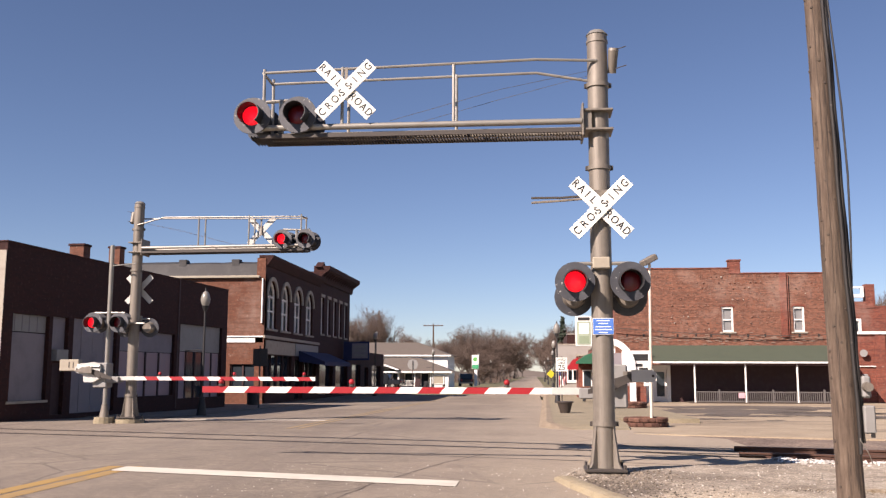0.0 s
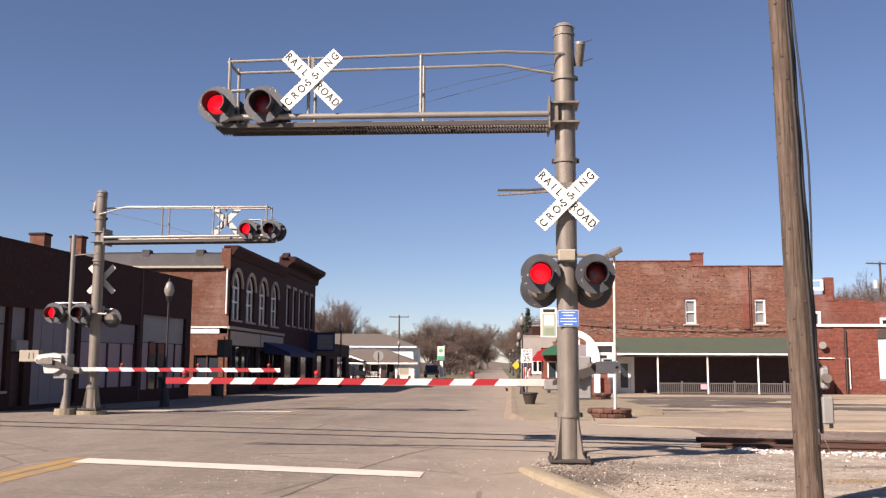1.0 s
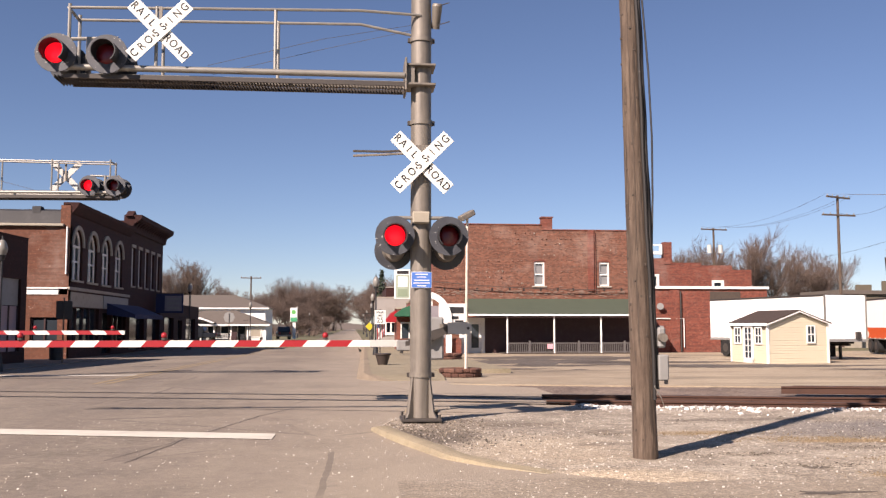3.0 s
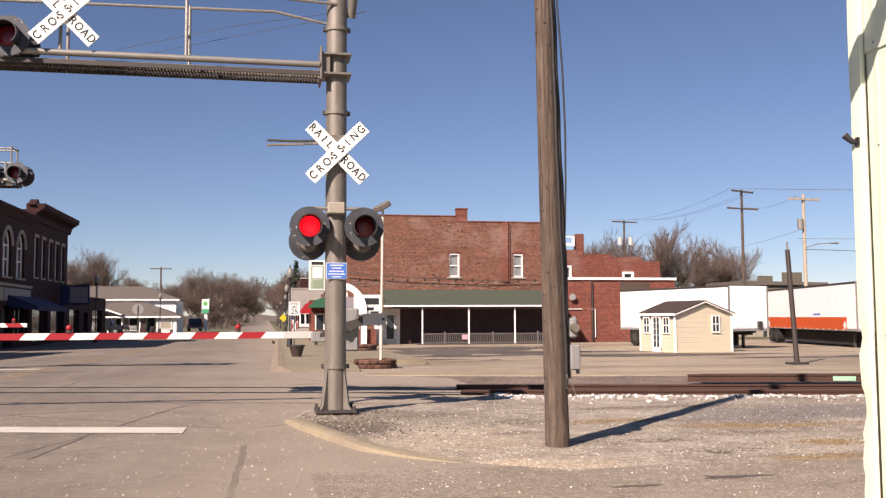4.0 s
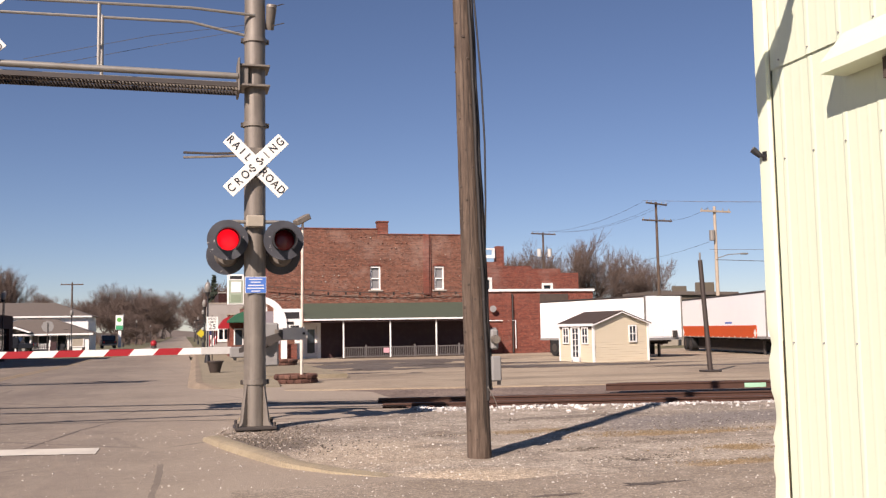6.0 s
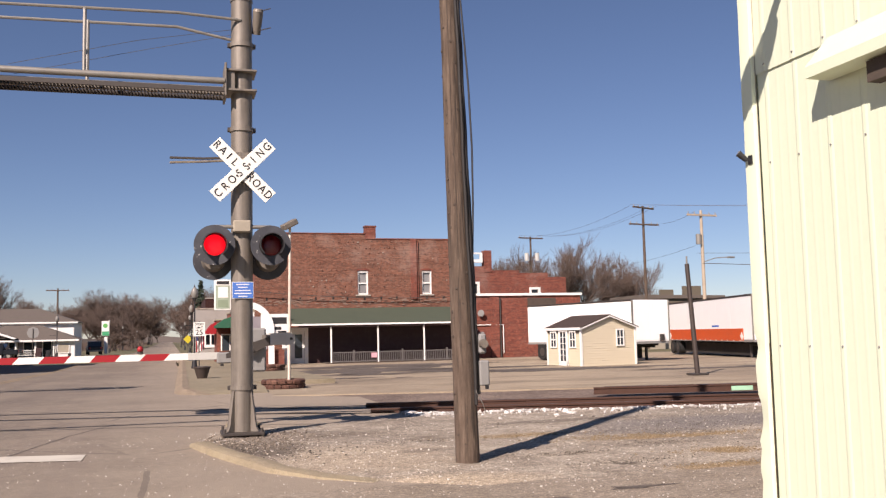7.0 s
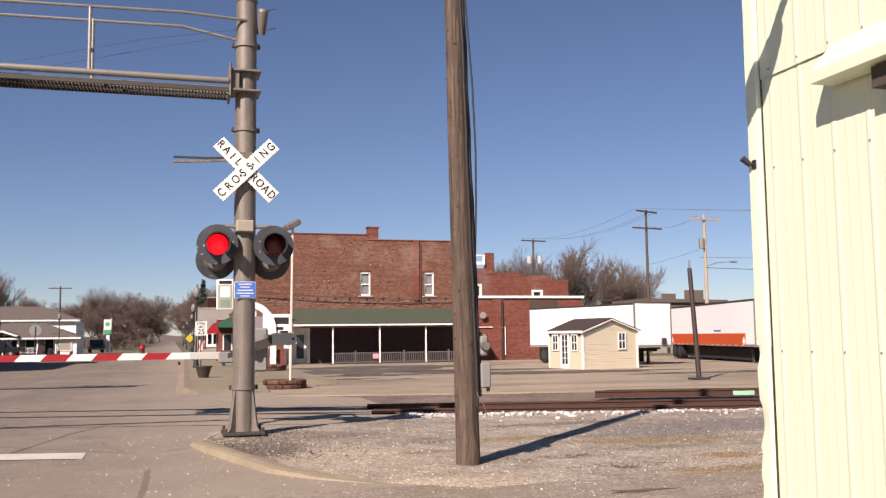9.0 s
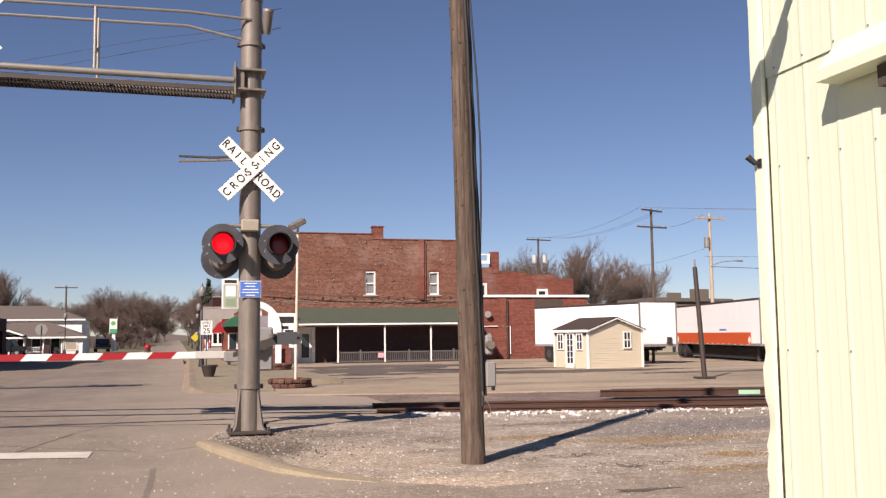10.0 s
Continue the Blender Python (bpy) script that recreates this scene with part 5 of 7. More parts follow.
# ---- houses and signs down the street ----
def hip_house(at, w, d, eave, ridge, wall_mat, label, doors, inset=0.42, porch=None):
    t = thing("house", label, "house", at)
    if porch:
        part("wall", box(porch, w, 0, d, -0.4, eave), wall_mat, t, "white siding")
        # Grey colour puts the porch shade into the set-back wall.
        part("porch_wall", box(0, porch, 2.2, d, -0.4, eave), M["board"], t, "porch wall coloured grey for the shade")
        part("porch_floor", box(0, porch, 0, 2.2, -0.4, 0.05), M["walk"], t)
    else:
        part("wall", box(0, w, 0, d, -0.4, eave), wall_mat, t, "white siding")
    o, i = 0.5, min(w, d) * inset
    bm = bmesh.new()
    b = [bm.verts.new(p) for p in ((-o, -o, eave - 0.05), (w + o, -o, eave - 0.05), (w + o, d + o, eave - 0.05), (-o, d + o, eave - 0.05))]
    r = [bm.verts.new(p) for p in ((i, d / 2, ridge), (w - i, d / 2, ridge))]
    for f in ((b[0], b[1], r[1], r[0]), (b[1], b[2], r[1]), (b[2], b[3], r[0], r[1]), (b[3], b[0], r[0]), (b[3], b[2], b[1], b[0])):
        bm.faces.new(f)
    part("roof", bm, M["shingle"], t, "grey-brown shingle hip roof")
    part("fascia", box(-o, w + o, -o - 0.03, -o, eave - 0.22, eave - 0.02), M["white"], t)
    for x0, x1, z0, z1, dark in doors:
        n_ = part("window" if z0 > 0 else "door", box(x0, x1, -0.06, -0.02, z0, z1), M["dark_glass"] if dark else M["tan"], t)
        part("frame", wall_with_holes("y", -0.1, 0.05, x0 - 0.1, x1 + 0.1, z0 - 0.1, z1 + 0.1, [(x0, x1, z0, z1)]), M["white"], n_)
    return t


hip_house((-34, 127.0, -0.25), 22.2, 11, 4.35, 6.2, M["white"], "long white house with a grey-brown hip roof", ())
hh = hip_house((-23.2, 117.5, -0.25), 12.4, 8, 2.1, 3.84, M["white"], "low white house with a porch and a grey hip roof",
               ((10.55, 11.75, 0.55, 1.5, False),), 0.52, 10.3)
part("porch_gable", prism([(2.6, 2.3), (4.4, 2.95), (6.2, 2.3), (5.9, 2.2), (4.4, 2.72), (2.9, 2.2)], "y", -0.9, -0.6), M["white"], hh, "white porch gable")
part("porch_roof", prism([(2.6, 2.32), (4.4, 2.98), (6.2, 2.32)], "y", -0.6, 1.5), M["shingle"], hh)
for x in (0.3, 2.8, 4.4, 6.0, 8.1, 10.1):
    part("porch_post", box(x - 0.08, x + 0.08, 0.02, 0.18, 0, 2.1), M["white"], hh)
for x0, x1 in ((0.4, 2.7), (6.1, 8.0)):
    for z in (0.3, 0.85):
        part("porch_rail", box(x0, x1, 0.07, 0.13, z, z + 0.06), M["white"], hh)
    for k in range(int((x1 - x0) / 0.2)):
        part("baluster", box(x0 + 0.1 + k * 0.2, x0 + 0.15 + k * 0.2, 0.08, 0.12, 0.3, 0.85), M["white"], hh)
for x0, x1, z0, z1 in ((1.0, 2.1, 0.7, 1.8), (3.4, 4.4, 0.05, 1.95), (5.0, 5.8, 0.7, 1.8), (6.6, 7.8, 0.7, 1.8), (8.7, 9.6, 0.05, 1.95)):
    w_ = part("porch_window" if z0 > 0.5 else "porch_door", box(x0, x1, 2.12, 2.17, z0, z1), M["dark_glass"], hh)
    part("frame", wall_with_holes("y", 2.08, 0.1, x0 - 0.1, x1 + 0.1, z0 - 0.1, z1 + 0.1, [(x0, x1, z0, z1)]), M["white"], w_)
for x, wd, h, mt in ((3.1, 0.6, 0.85, "red"), (5.4, 0.8, 0.7, "ink"), (8.6, 0.7, 1.2, "maroon"), (9.6, 0.5, 0.9, "ink"), (11.9, 0.35, 0.5, "pot")):
    ch = thing("porch_chair" if h < 1 else "porch_cabinet", "dark seat standing before the porch" if h < 1 else "maroon cabinet standing on the porch", "chair" if h < 1 else "cabinet", (-23.2 + x, 116.6, -0.3))
    part("seat", box(-wd / 2, wd / 2, -0.3, 0.25, 0.15, h * 0.55, 0.04), M[mt], ch)
    part("backrest", box(-wd / 2, wd / 2, 0.18, 0.28, h * 0.55, h, 0.03), M[mt], ch)
    for sx in (-1, 1):
        for sy in (-0.26, 0.2):
            part("leg", box(sx * wd / 2 - 0.04 * sx, sx * wd / 2, sy, sy + 0.05, -0.05, 0.16), M["ink"], ch)


def pickup(at, turn, label):
    t = thing("pickup_truck", label, "truck", at, turn)
    part("body", box(-0.95, 0.95, -2.6, 2.6, 0.45, 1.05, 0.08), M["truck"], t)
    part("cab", prism([(-1.2, 1.05), (-0.9, 1.75), (0.5, 1.78), (0.95, 1.05)], "x", -0.85, 0.85), M["truck"], t)
    part("windscreen", prism([(0.55, 1.72), (0.93, 1.1), (0.97, 1.1), (0.6, 1.72)], "x", -0.75, 0.75), M["dark_glass"], t)
    part("rear_window", prism([(-1.17, 1.12), (-0.93, 1.68), (-0.97, 1.68), (-1.22, 1.12)], "x", -0.7, 0.7), M["dark_glass"], t)
    part("bumper", box(-0.95, 0.95, -2.72, -2.6, 0.4, 0.62, 0.02), M["alu_light"], t)
    for sx in (-0.9, 0.68):
        for sy in (-1.6, 1.65):
            w = part("wheel", tube((sx, sy, 0.36), (sx + 0.22, sy, 0.36), 0.36, n=18), M["rubber"], t, "", True)
            part("rim", tube((sx - 0.01, sy, 0.36), (sx + 0.23, sy, 0.36), 0.19, n=12), M["alu_light"], w)
    for sx in (-0.8, 0.62):
        part("tail_light", box(sx, sx + 0.18, -2.63, -2.6, 0.75, 1.0), M["red"], t)
    return t


pickup((-9.9, 134.5, -0.25), 8, "dark pickup truck parked by the road")
pickup((-18.5, 113.0, -0.25), 80, "dark pickup truck parked before the low house")
gs = thing("price_sign", "green and white sign board on a white post", "sign", (-8.85, 141, -0.25))
part("post", box(-0.2, 0.25, -0.15, 0.15, 0, 2.4), M["white"], gs)
part("board", box(-0.55, 0.5, -0.2, 0.2, 2.5, 4.6, 0.03), M["white"], gs)
part("green_panel", box(-0.5, 0.45, -0.22, -0.2, 2.55, 3.15), painted("pale_green_panel", (0.05, 0.36, 0.16), 0.5), gs)
part("disc", tube((-0.05, -0.2, 3.95), (-0.05, -0.23, 3.95), 0.32, n=18), painted("leaf_green_panel", (0.12, 0.45, 0.10), 0.5), gs)
st = thing("stop_sign", "stop sign seen from behind on a post", "sign", (-13.6, 104, -0.25))
part("post", tube((0, 0, 0), (0, 0, 3.2), 0.04, n=6), M["steel_dark"], st)
part("plate", tube((0, 0.04, 2.8), (0, 0.06, 2.8), 0.62, n=8), M["grey"], st)

# ---- brick store beside the lot ----
def brick_store():
    t = thing("brick_store", "two-storey weathered red brick store with a green porch roof", "building", (0, 0, 0))
    Y, x0, x1 = 63.0, 5.43, 20.75
    wins = [(12.41, 13.15), (17.0, 17.72)]
    part("side_wall", wall_with_holes("y", Y, 0.4, x0, x1, -0.5, 8.2, [(a, b, 4.35, 6.0) for a, b in wins] + [(7.9, 8.7, -0.25, 1.9), (9.0, 9.8, 0.6, 1.9)]), M["brick_red"], t, "weathered red brick wall")
    part("parapet", box(x0, 13.0, Y, Y + 0.35, 8.2, 8.55), M["brick_red"], t)
    part("coping", box(x0, 13.0, Y - 0.05, Y + 0.4, 8.55, 8.63, 0.01), M["brick_low"], t)
    part("coping", box(13.0, x1, Y - 0.05, Y + 0.4, 8.2, 8.28, 0.01), M["brick_low"], t)
    part("chimney", box(12.98, 13.72, Y - 0.03, Y + 0.6, 8.2, 9.15, 0.01), M["brick_low"], t, "square brick chimney on the parapet")
    part("chimney_cap", box(12.93, 13.77, Y - 0.08, Y + 0.65, 9.06, 9.16, 0.01), M["brick_low"], t)
    part("pilaster", box(16.2, 16.62, Y - 0.14, Y - 0.002, 4.0, 8.22, 0.01), M["brick_low"], t, "brick chimney breast on the wall")
    part("downpipe", tube((16.72, Y - 0.08, 3.9), (16.72, Y - 0.08, 8.1), 0.03, n=8), M["brick_low"], t)
    part("corner_pier", box(x1 - 0.3, x1 + 0.06, Y - 0.06, Y - 0.002, -0.4, 8.0), M["brick_low"], t)
    for a, b in wins:
        c = (a + b) / 2
        w = part("window", box(a, b, Y + 0.18, Y + 0.2, 4.35, 6.0), M["pale_glass"], t, "narrow sash window with a white frame")
        part("frame", wall_with_holes("y", Y + 0.08, 0.1, a, b, 4.35, 6.0, [(a + 0.1, b - 0.1, 4.45, 5.1), (a + 0.1, b - 0.1, 5.18, 5.9)]), M["white"], w, "white sash frame")
        part("sill", box(a - 0.15, b + 0.15, Y - 0.08, Y - 0.002, 4.24, 4.34, 0.01), M["stone_trim"], w)
        arc = [(c - 0.5 * math.cos(math.pi * i / 8), 5.98 + 0.22 * math.sin(math.pi * i / 8)) for i in range(9)]
        part("arch", prism([*arc, *[(c + (p - c) * 0.76, (q - 5.98) * 0.35 + 5.98) for p, q in arc[::-1]]], "y", Y - 0.03, Y - 0.002), M["brick_low"], w, "brick arch over the window")
        part("head", box(a, b, Y + 0.05, Y + 0.12, 5.88, 6.03), M["white"], w)
    # stubs of bricks that stand proud in rows, and dark sockets of an old roof
    r = random.Random(8)
    dots = {"stub": bmesh.new(), "tie_hole": bmesh.new(), "pale_stub": bmesh.new()}
    for j in range(10):
        # Tie holes and sockets are flat dark blocks; colour stands for their shade.
        z = 4.55 + 0.385 * j
        for i in range(44):
            x = x0 + 0.3 + i * 0.345 + (0.17 if j % 2 else 0.0) + r.uniform(-0.07, 0.07)
            if x > x1 - 0.4 or r.random() < 0.22 or 16.1 < x < 16.8 or any(a - 0.3 < x < b + 0.3 and z < 6.4 for a, b in wins):
                continue
            zz, s, u = z + r.uniform(-0.03, 0.03), r.uniform(0.022, 0.045), r.random()
            kind = "tie_hole" if u < 0.55 else ("stub" if u < 0.965 else "pale_stub")
            box(x - s, x + s, Y - (0.004 if kind == "tie_hole" else r.uniform(0.03, 0.08)), Y + 0.01, zz - 0.03, zz + 0.035, bm=dots[kind])
    for nm, mt, lab in (("stub", M["stub"], "rows of projecting brick ends"), ("tie_hole", M["tie"], "rows of dark blocks for shaded tie holes"), ("pale_stub", M["stone_trim"], "scattered pale mortar lumps")):
        tagged(part(nm, dots[nm], mt, t, lab), kind="stuff")
    for i in range(13):
        x = 6.1 + i * 1.13 + r.uniform(-0.1, 0.1)
        part("socket", box(x - 0.06, x + 0.06, Y - 0.02, Y - 0.002, 4.0, 4.2), M["dark"], t, "near-black block for a shaded joist socket")
    bm = bmesh.new()
    for i in range(170):
        x = r.uniform(x0, x1 - 0.3)
        z = 3.85 + r.gauss(0, 0.12)
        box(x - 0.11, x + 0.11, Y - 0.02 - 0.03 * r.random(), Y, z - 0.032, z + 0.032, bm=bm)
    tagged(part("broken_course", bm, M["scar"], t, "scarred pale mortar and broken bricks above the porch"), kind="stuff")
    # street front
    part("front_wall", wall_with_holes("x", x0, 0.35, Y + 0.4, 86, -0.5, 8.5, [(64.5, 69, 0.2, 2.4), (70, 71.5, -0.2, 2.3), (72.5, 84, 0.2, 2.4)]), M["brick_low"], t)
    part("shop_window", box(x0 + 0.3, x0 + 0.32, 64.3, 84.2, -0.2, 2.5), M["dark_glass"], t)
    part("back_wall", box(x0, x1, 85.6, 86, -0.5, 8.2), M["brick_low"], t)
    part("end_wall", box(x1 - 0.4, x1, Y + 0.4, 85.6, -0.5, 8.1), M["brick_low"], t)
    part("roof", box(x0, x1 - 0.4, Y + 0.4, 85.6, 7.6, 7.8), M["tar_roof"], t)
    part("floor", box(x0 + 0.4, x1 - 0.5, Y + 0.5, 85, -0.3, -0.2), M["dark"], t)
    # porch
    pr = part("porch_roof", prism([(60.3, 2.36), (63.0, 3.45), (63.0, 3.38), (60.3, 2.28)], "x", 7.55, 20.0), M["green_roof"], t, "dull green porch roof")
    part("fascia", box(7.5, 20.05, 60.24, 60.3, 2.25, 2.36), M["white"], pr, "white fascia board")
    # Soffit coloured dark to deepen the shade under the roof.
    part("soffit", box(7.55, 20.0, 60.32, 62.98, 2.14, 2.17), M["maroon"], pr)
    for x in (10.1, 13.24, 16.41, 19.6):
        part("porch_post", box(x - 0.045, x + 0.045, 60.455, 60.545, -0.3, 2.2), M["white"], t, "white porch post")
    rl = part("railing", box(10.1, 19.6, 60.46, 60.54, 0.42, 0.49), M["rail_grey"], t, "weathered grey railing")
    part("bottom_rail", box(10.1, 19.6, 60.47, 60.53, -0.16, -0.1), M["rail_grey"], rl)
    bal = mesh_of(box(-0.02, 0.02, 60.475, 60.525, -0.12, 0.43), "baluster", M["rail_grey"])
    for i in range(74):
        b = part("baluster", bal, None, rl)
        b.location.x = 10.22 + i * 0.1265
    for x in (11.6, 14.9, 18.0):
        part("rail_post", box(x - 0.05, x + 0.05, 60.45, 60.55, -0.3, 0.62), M["rail_grey"], rl)
    part("deck", box(9.9, 20.0, 60.4, 62.98, -0.3, -0.2), M["tie"], t)
    part("painted_wall", wall_with_holes("y", Y - 0.06, 0.05, 7.2, 8.95, -0.3, 2.15, [(7.9, 8.7, -0.3, 1.9)]), M["white"], t, "white painted wall under the porch")
    dr = part("door", box(7.9, 8.7, Y + 0.05, Y + 0.09, -0.25, 1.9), M["white"], t, "white half-glazed door")
    part("door_pane", box(8.05, 8.55, Y + 0.03, Y + 0.05, 0.1, 1.7), M["dark_glass"], dr)
    part("window", box(9.0, 9.8, Y + 0.02, Y + 0.04, 0.6, 1.9), M["dark_glass"], t)
    # Dark sheet over the wall stands for the shade under the porch.
    part("dark_wall", box(8.97, 20.0, Y - 0.06, Y - 0.005, -0.3, 2.15), M["maroon"], t, "dark wall sheet standing for the porch shade")
    return t


M["stub"] = painted("mortar_stained_brick", (0.243, 0.14, 0.0991), 0.9, 0, 0.6, 1.0, (0.128, 0.0575, 0.0383))
M["scar"] = painted("scarred_mortar", (0.23, 0.153, 0.115), 0.9, 0, 0.6, 1.2, (0.153, 0.0575, 0.0351))
M["rail_grey"] = painted("weathered_grey_wood", (0.128, 0.115, 0.108), 0.9, 0, 0.4, 3)
brick_store()
nt = thing("notice", "small pink notice on the porch rail", "sign", (12.95, 60.4, 0.25))
part("sheet", box(-0.19, 0.19, 0.0, 0.02, -0.17, 0.15), painted("pink_paper", (0.75, 0.38, 0.42), 0.7), nt)

# painted signs at the store's corner
sg = thing("store_sign", "white painted sign panel with dark bars of lettering", "sign", (0, 0, 0))
part("panel", box(5.6, 7.45, 60.75, 60.82, 1.75, 3.05, 0.01), M["white"], sg)
for x, w, z, h in ((6.75, 1.0, 2.62, 0.42), (6.5, 0.8, 2.12, 0.2), (6.95, 0.55, 1.9, 0.12)):
    part("bar", box(x - w / 2, x + w / 2, 60.735, 60.75, z - h / 2, z + h / 2), M["ink"], sg)
part("post", box(7.3, 7.42, 60.82, 60.94, -0.3, 1.8), M["white"], sg)
part("post", box(5.65, 5.77, 60.82, 60.94, -0.3, 1.8), M["white"], sg)
ar = thing("entrance_arch", "white painted timber arch before the brick store", "arch", (4.72, 60.6, 0))
arc = [(1.72 * math.cos(math.pi * i / 40), 2.0 + 1.85 * math.sin(math.pi * i / 40)) for i in range(19)]
inn = [(p * 0.78, (q - 2.0) * 0.78 + 2.0) for p, q in arc]
part("arch_band", prism([*arc, *inn[::-1]], "y", 0, 0.15), M["white"], ar)
part("leg", box(1.34, 1.72, 0, 0.15, -0.3, 2.0), M["white"], ar)
part("low_wall", box(-0.2, 2.4, 0.3, 0.5, -0.3, 0.75, 0.02), M["brick_low"], ar, "low brick wall behind the arch")
part("mural_panel", box(0.1, 1.3, 0.2, 0.25, 0.8, 2.9), M["board"], ar)

vs_ = thing("vertical_sign", "tall white and pale green sign projecting over the sidewalk", "sign", (3.45, 66.0, 0))
part("frame", box(-0.55, 0.6, -0.15, 0.15, 3.5, 5.6, 0.02), M["white"], vs_)
pg = part("panel", box(-0.45, 0.5, -0.17, -0.15, 3.6, 5.2), painted("pale_green_sign", (0.34, 0.40, 0.30), 0.6), vs_)
part("bar", box(-0.3, 0.38, -0.19, -0.17, 4.35, 5.1), M["white"], pg)
part("bar", box(-0.3, 0.38, -0.19, -0.17, 3.7, 4.2), painted("sage_panel", (0.24, 0.30, 0.20), 0.6), pg)
part("bar", box(-0.38, 0.45, -0.165, -0.155, 5.28, 5.5), M["ink"], pg)
part("arm", box(0.6, 2.0, -0.05, 0.05, 4.4, 4.5), M["steel_dark"], vs_)
for nm, mat, x, y, z, rise, out in (("red", M["red"], 3.08, 66.6, 1.86, 0.86, 0.75), ("green", M["green"], 4.05, 64.0, 2.25, 0.78, 1.15)):
    a_ = thing("awning", nm + " canvas awning over a shop door", "awning", (x, y, 0))
    part("canopy", prism([(0, z + rise), (-out * 0.45, z + rise * 0.78), (-out, z + 0.15), (-out, z), (-out + 0.04, z), (-out + 0.04, z + 0.12), (-out * 0.45, z + rise * 0.72), (0, z + rise - 0.05)], "y", 0.03, 2.2), mat, a_)
    for e in (0.0, 2.2):
        part("end_flap", prism([(0, z + rise - 0.02), (-out * 0.45, z + rise * 0.76), (-out, z + 0.14), (-out, z), (0, z)], "y", e, e + 0.025), mat, a_)

M["pale_grey"] = painted("pale_grey_plaster", (0.319, 0.3, 0.275), 0.85, 0, 0.35, 0.8)
bay = thing("shop_bay", "white and brown wooden shop front bay on the sidewalk", "shop front", (0, 0, 0))
part("wall", wall_with_holes("x", 4.1, 0.15, 63.6, 72.0, -0.3, 3.3, [(64.6, 65.6, -0.1, 2.0), (66.2, 67.4, 0.4, 2.1), (68.0, 69.6, 0.4, 2.1)]), M["brick_low"], bay)
part("end_panel", wall_with_holes("y", 63.45, 0.15, 4.1, 5.42, -0.3, 3.3, [(4.35, 4.8, 0.0, 1.9)]), M["white"], bay, "white painted end panel")
part("glass", box(4.3, 4.32, 64.2, 71.0, -0.1, 2.3), M["dark_glass"], bay)
part("roof", box(4.05, 5.42, 63.4, 72.0, 3.3, 3.42), M["tan"], bay)
part("projecting_front", box(3.10, 4.1, 66.4, 70.0, -0.3, 2.8), M["brick_low"], bay, "projecting maroon brick shop front")
part("front_cap", box(3.04, 4.1, 66.34, 70.06, 2.8, 2.9), M["tan"], bay)
dr = part("side_door", box(3.45, 3.95, 66.36, 66.395, -0.2, 1.75), M["dark_glass"], bay)
part("frame", wall_with_holes("y", 66.34, 0.055, 3.37, 4.03, -0.2, 1.85, [(3.45, 3.95, -0.19, 1.77)]), M["white"], dr)
for y in (64.4, 65.8):
    part("pilaster", box(4.02, 4.1, y - 0.09, y + 0.09, -0.2, 3.2), M["white"], bay)


def shop(name, x0, x1, y0, y1, top, mat, label):
    t = thing(name, label, "building", (0, 0, 0))
    part("wall", wall_with_holes("x", x0, 0.3, y0, y1, -0.5, top, [(y0 + 1, y0 + 4, 0.3, 2.3), (y0 + 5, y0 + 6.2, -0.2, 2.2)]), mat, t)
    part("near_wall", wall_with_holes("y", y0, 0.3, x0 + 0.3, x1, -0.5, top, [(x0 + 0.5, x0 + 1.7, 0.9, 2.0)]), mat, t)
    part("window", box(x0 + 0.4, x0 + 1.9, y0 + 0.2, y0 + 0.22, 0.8, 2.1), M["dark_glass"], t)
    part("shop_window", box(x0 + 0.26, x0 + 0.28, y0 + 0.8, y0 + 6.6, -0.2, 2.4), M["dark_glass"], t)
    part("back_wall", box(x0 + 0.3, x1, y1 - 0.3, y1, -0.5, top), mat, t)
    part("roof", box(x0 + 0.3, x1, y0 + 0.3, y1 - 0.3, top - 0.4, top - 0.2), M["tar_roof"], t)
    part("coping", box(x0 - 0.05, x1, y0 - 0.05, y0 + 0.35, top, top + 0.1), M["stone_trim"], t)
    return t


gs_ = shop("grey_shop", 2.2, 12, 86.4, 97, 4.2, M["pale_grey"], "pale grey plastered shop building on the sidewalk")
shop("brown_shop", 3.4, 14, 97.2, 110, 5.6, M["brick_shade_dark"], "brown brick building behind the pale shop")
tw = part("triple_window", wall_with_holes("y", 86.3, 0.1, 2.45, 4.05, 0.75, 2.15, [(2.6, 2.95, 1.0, 1.9), (3.08, 3.43, 1.0, 1.9), (3.56, 3.91, 1.0, 1.9)]), M["white"], gs_, "white triple window")
bn = thing("bench", "brown wooden bench on the sidewalk", "bench", (3.6, 57.0, fall(57) + 0.14), 12)
part("seat", box(-0.75, 0.75, -0.22, 0.22, 0.42, 0.47, 0.01), M["block"], bn)
part("backrest", box(-0.75, 0.75, 0.2, 0.26, 0.5, 0.9, 0.01), M["block"], bn)
for x in (-0.65, 0.65):
    part("leg", box(x - 0.04, x + 0.04, -0.2, 0.24, 0, 0.42), M["ink"], bn)

# ---- low and rear brick buildings ----
lb = thing("low_brick_building", "low deep-red brick building with a white eaves board", "building", (0, 0, 0))
part("wall", box(20.82, 29.2, 63.2, 63.6, -0.5, 4.18), M["brick_low"], lb, "deep red brick wall")
part("eaves_board", box(20.82, 29.3, 63.05, 63.2, 4.18, 4.36, 0.01), M["white"], lb, "white eaves board")
part("wall_return", box(28.8, 29.2, 63.6, 80, -0.5, 4.1), M["brick_low"], lb)
part("roof", box(20.82, 28.8, 63.6, 80, 3.9, 4.05), M["tar_roof"], lb)
part("pilaster", box(22.1, 22.75, 63.05, 63.198, -0.4, 4.1, 0.01), M["brick_low"], lb)
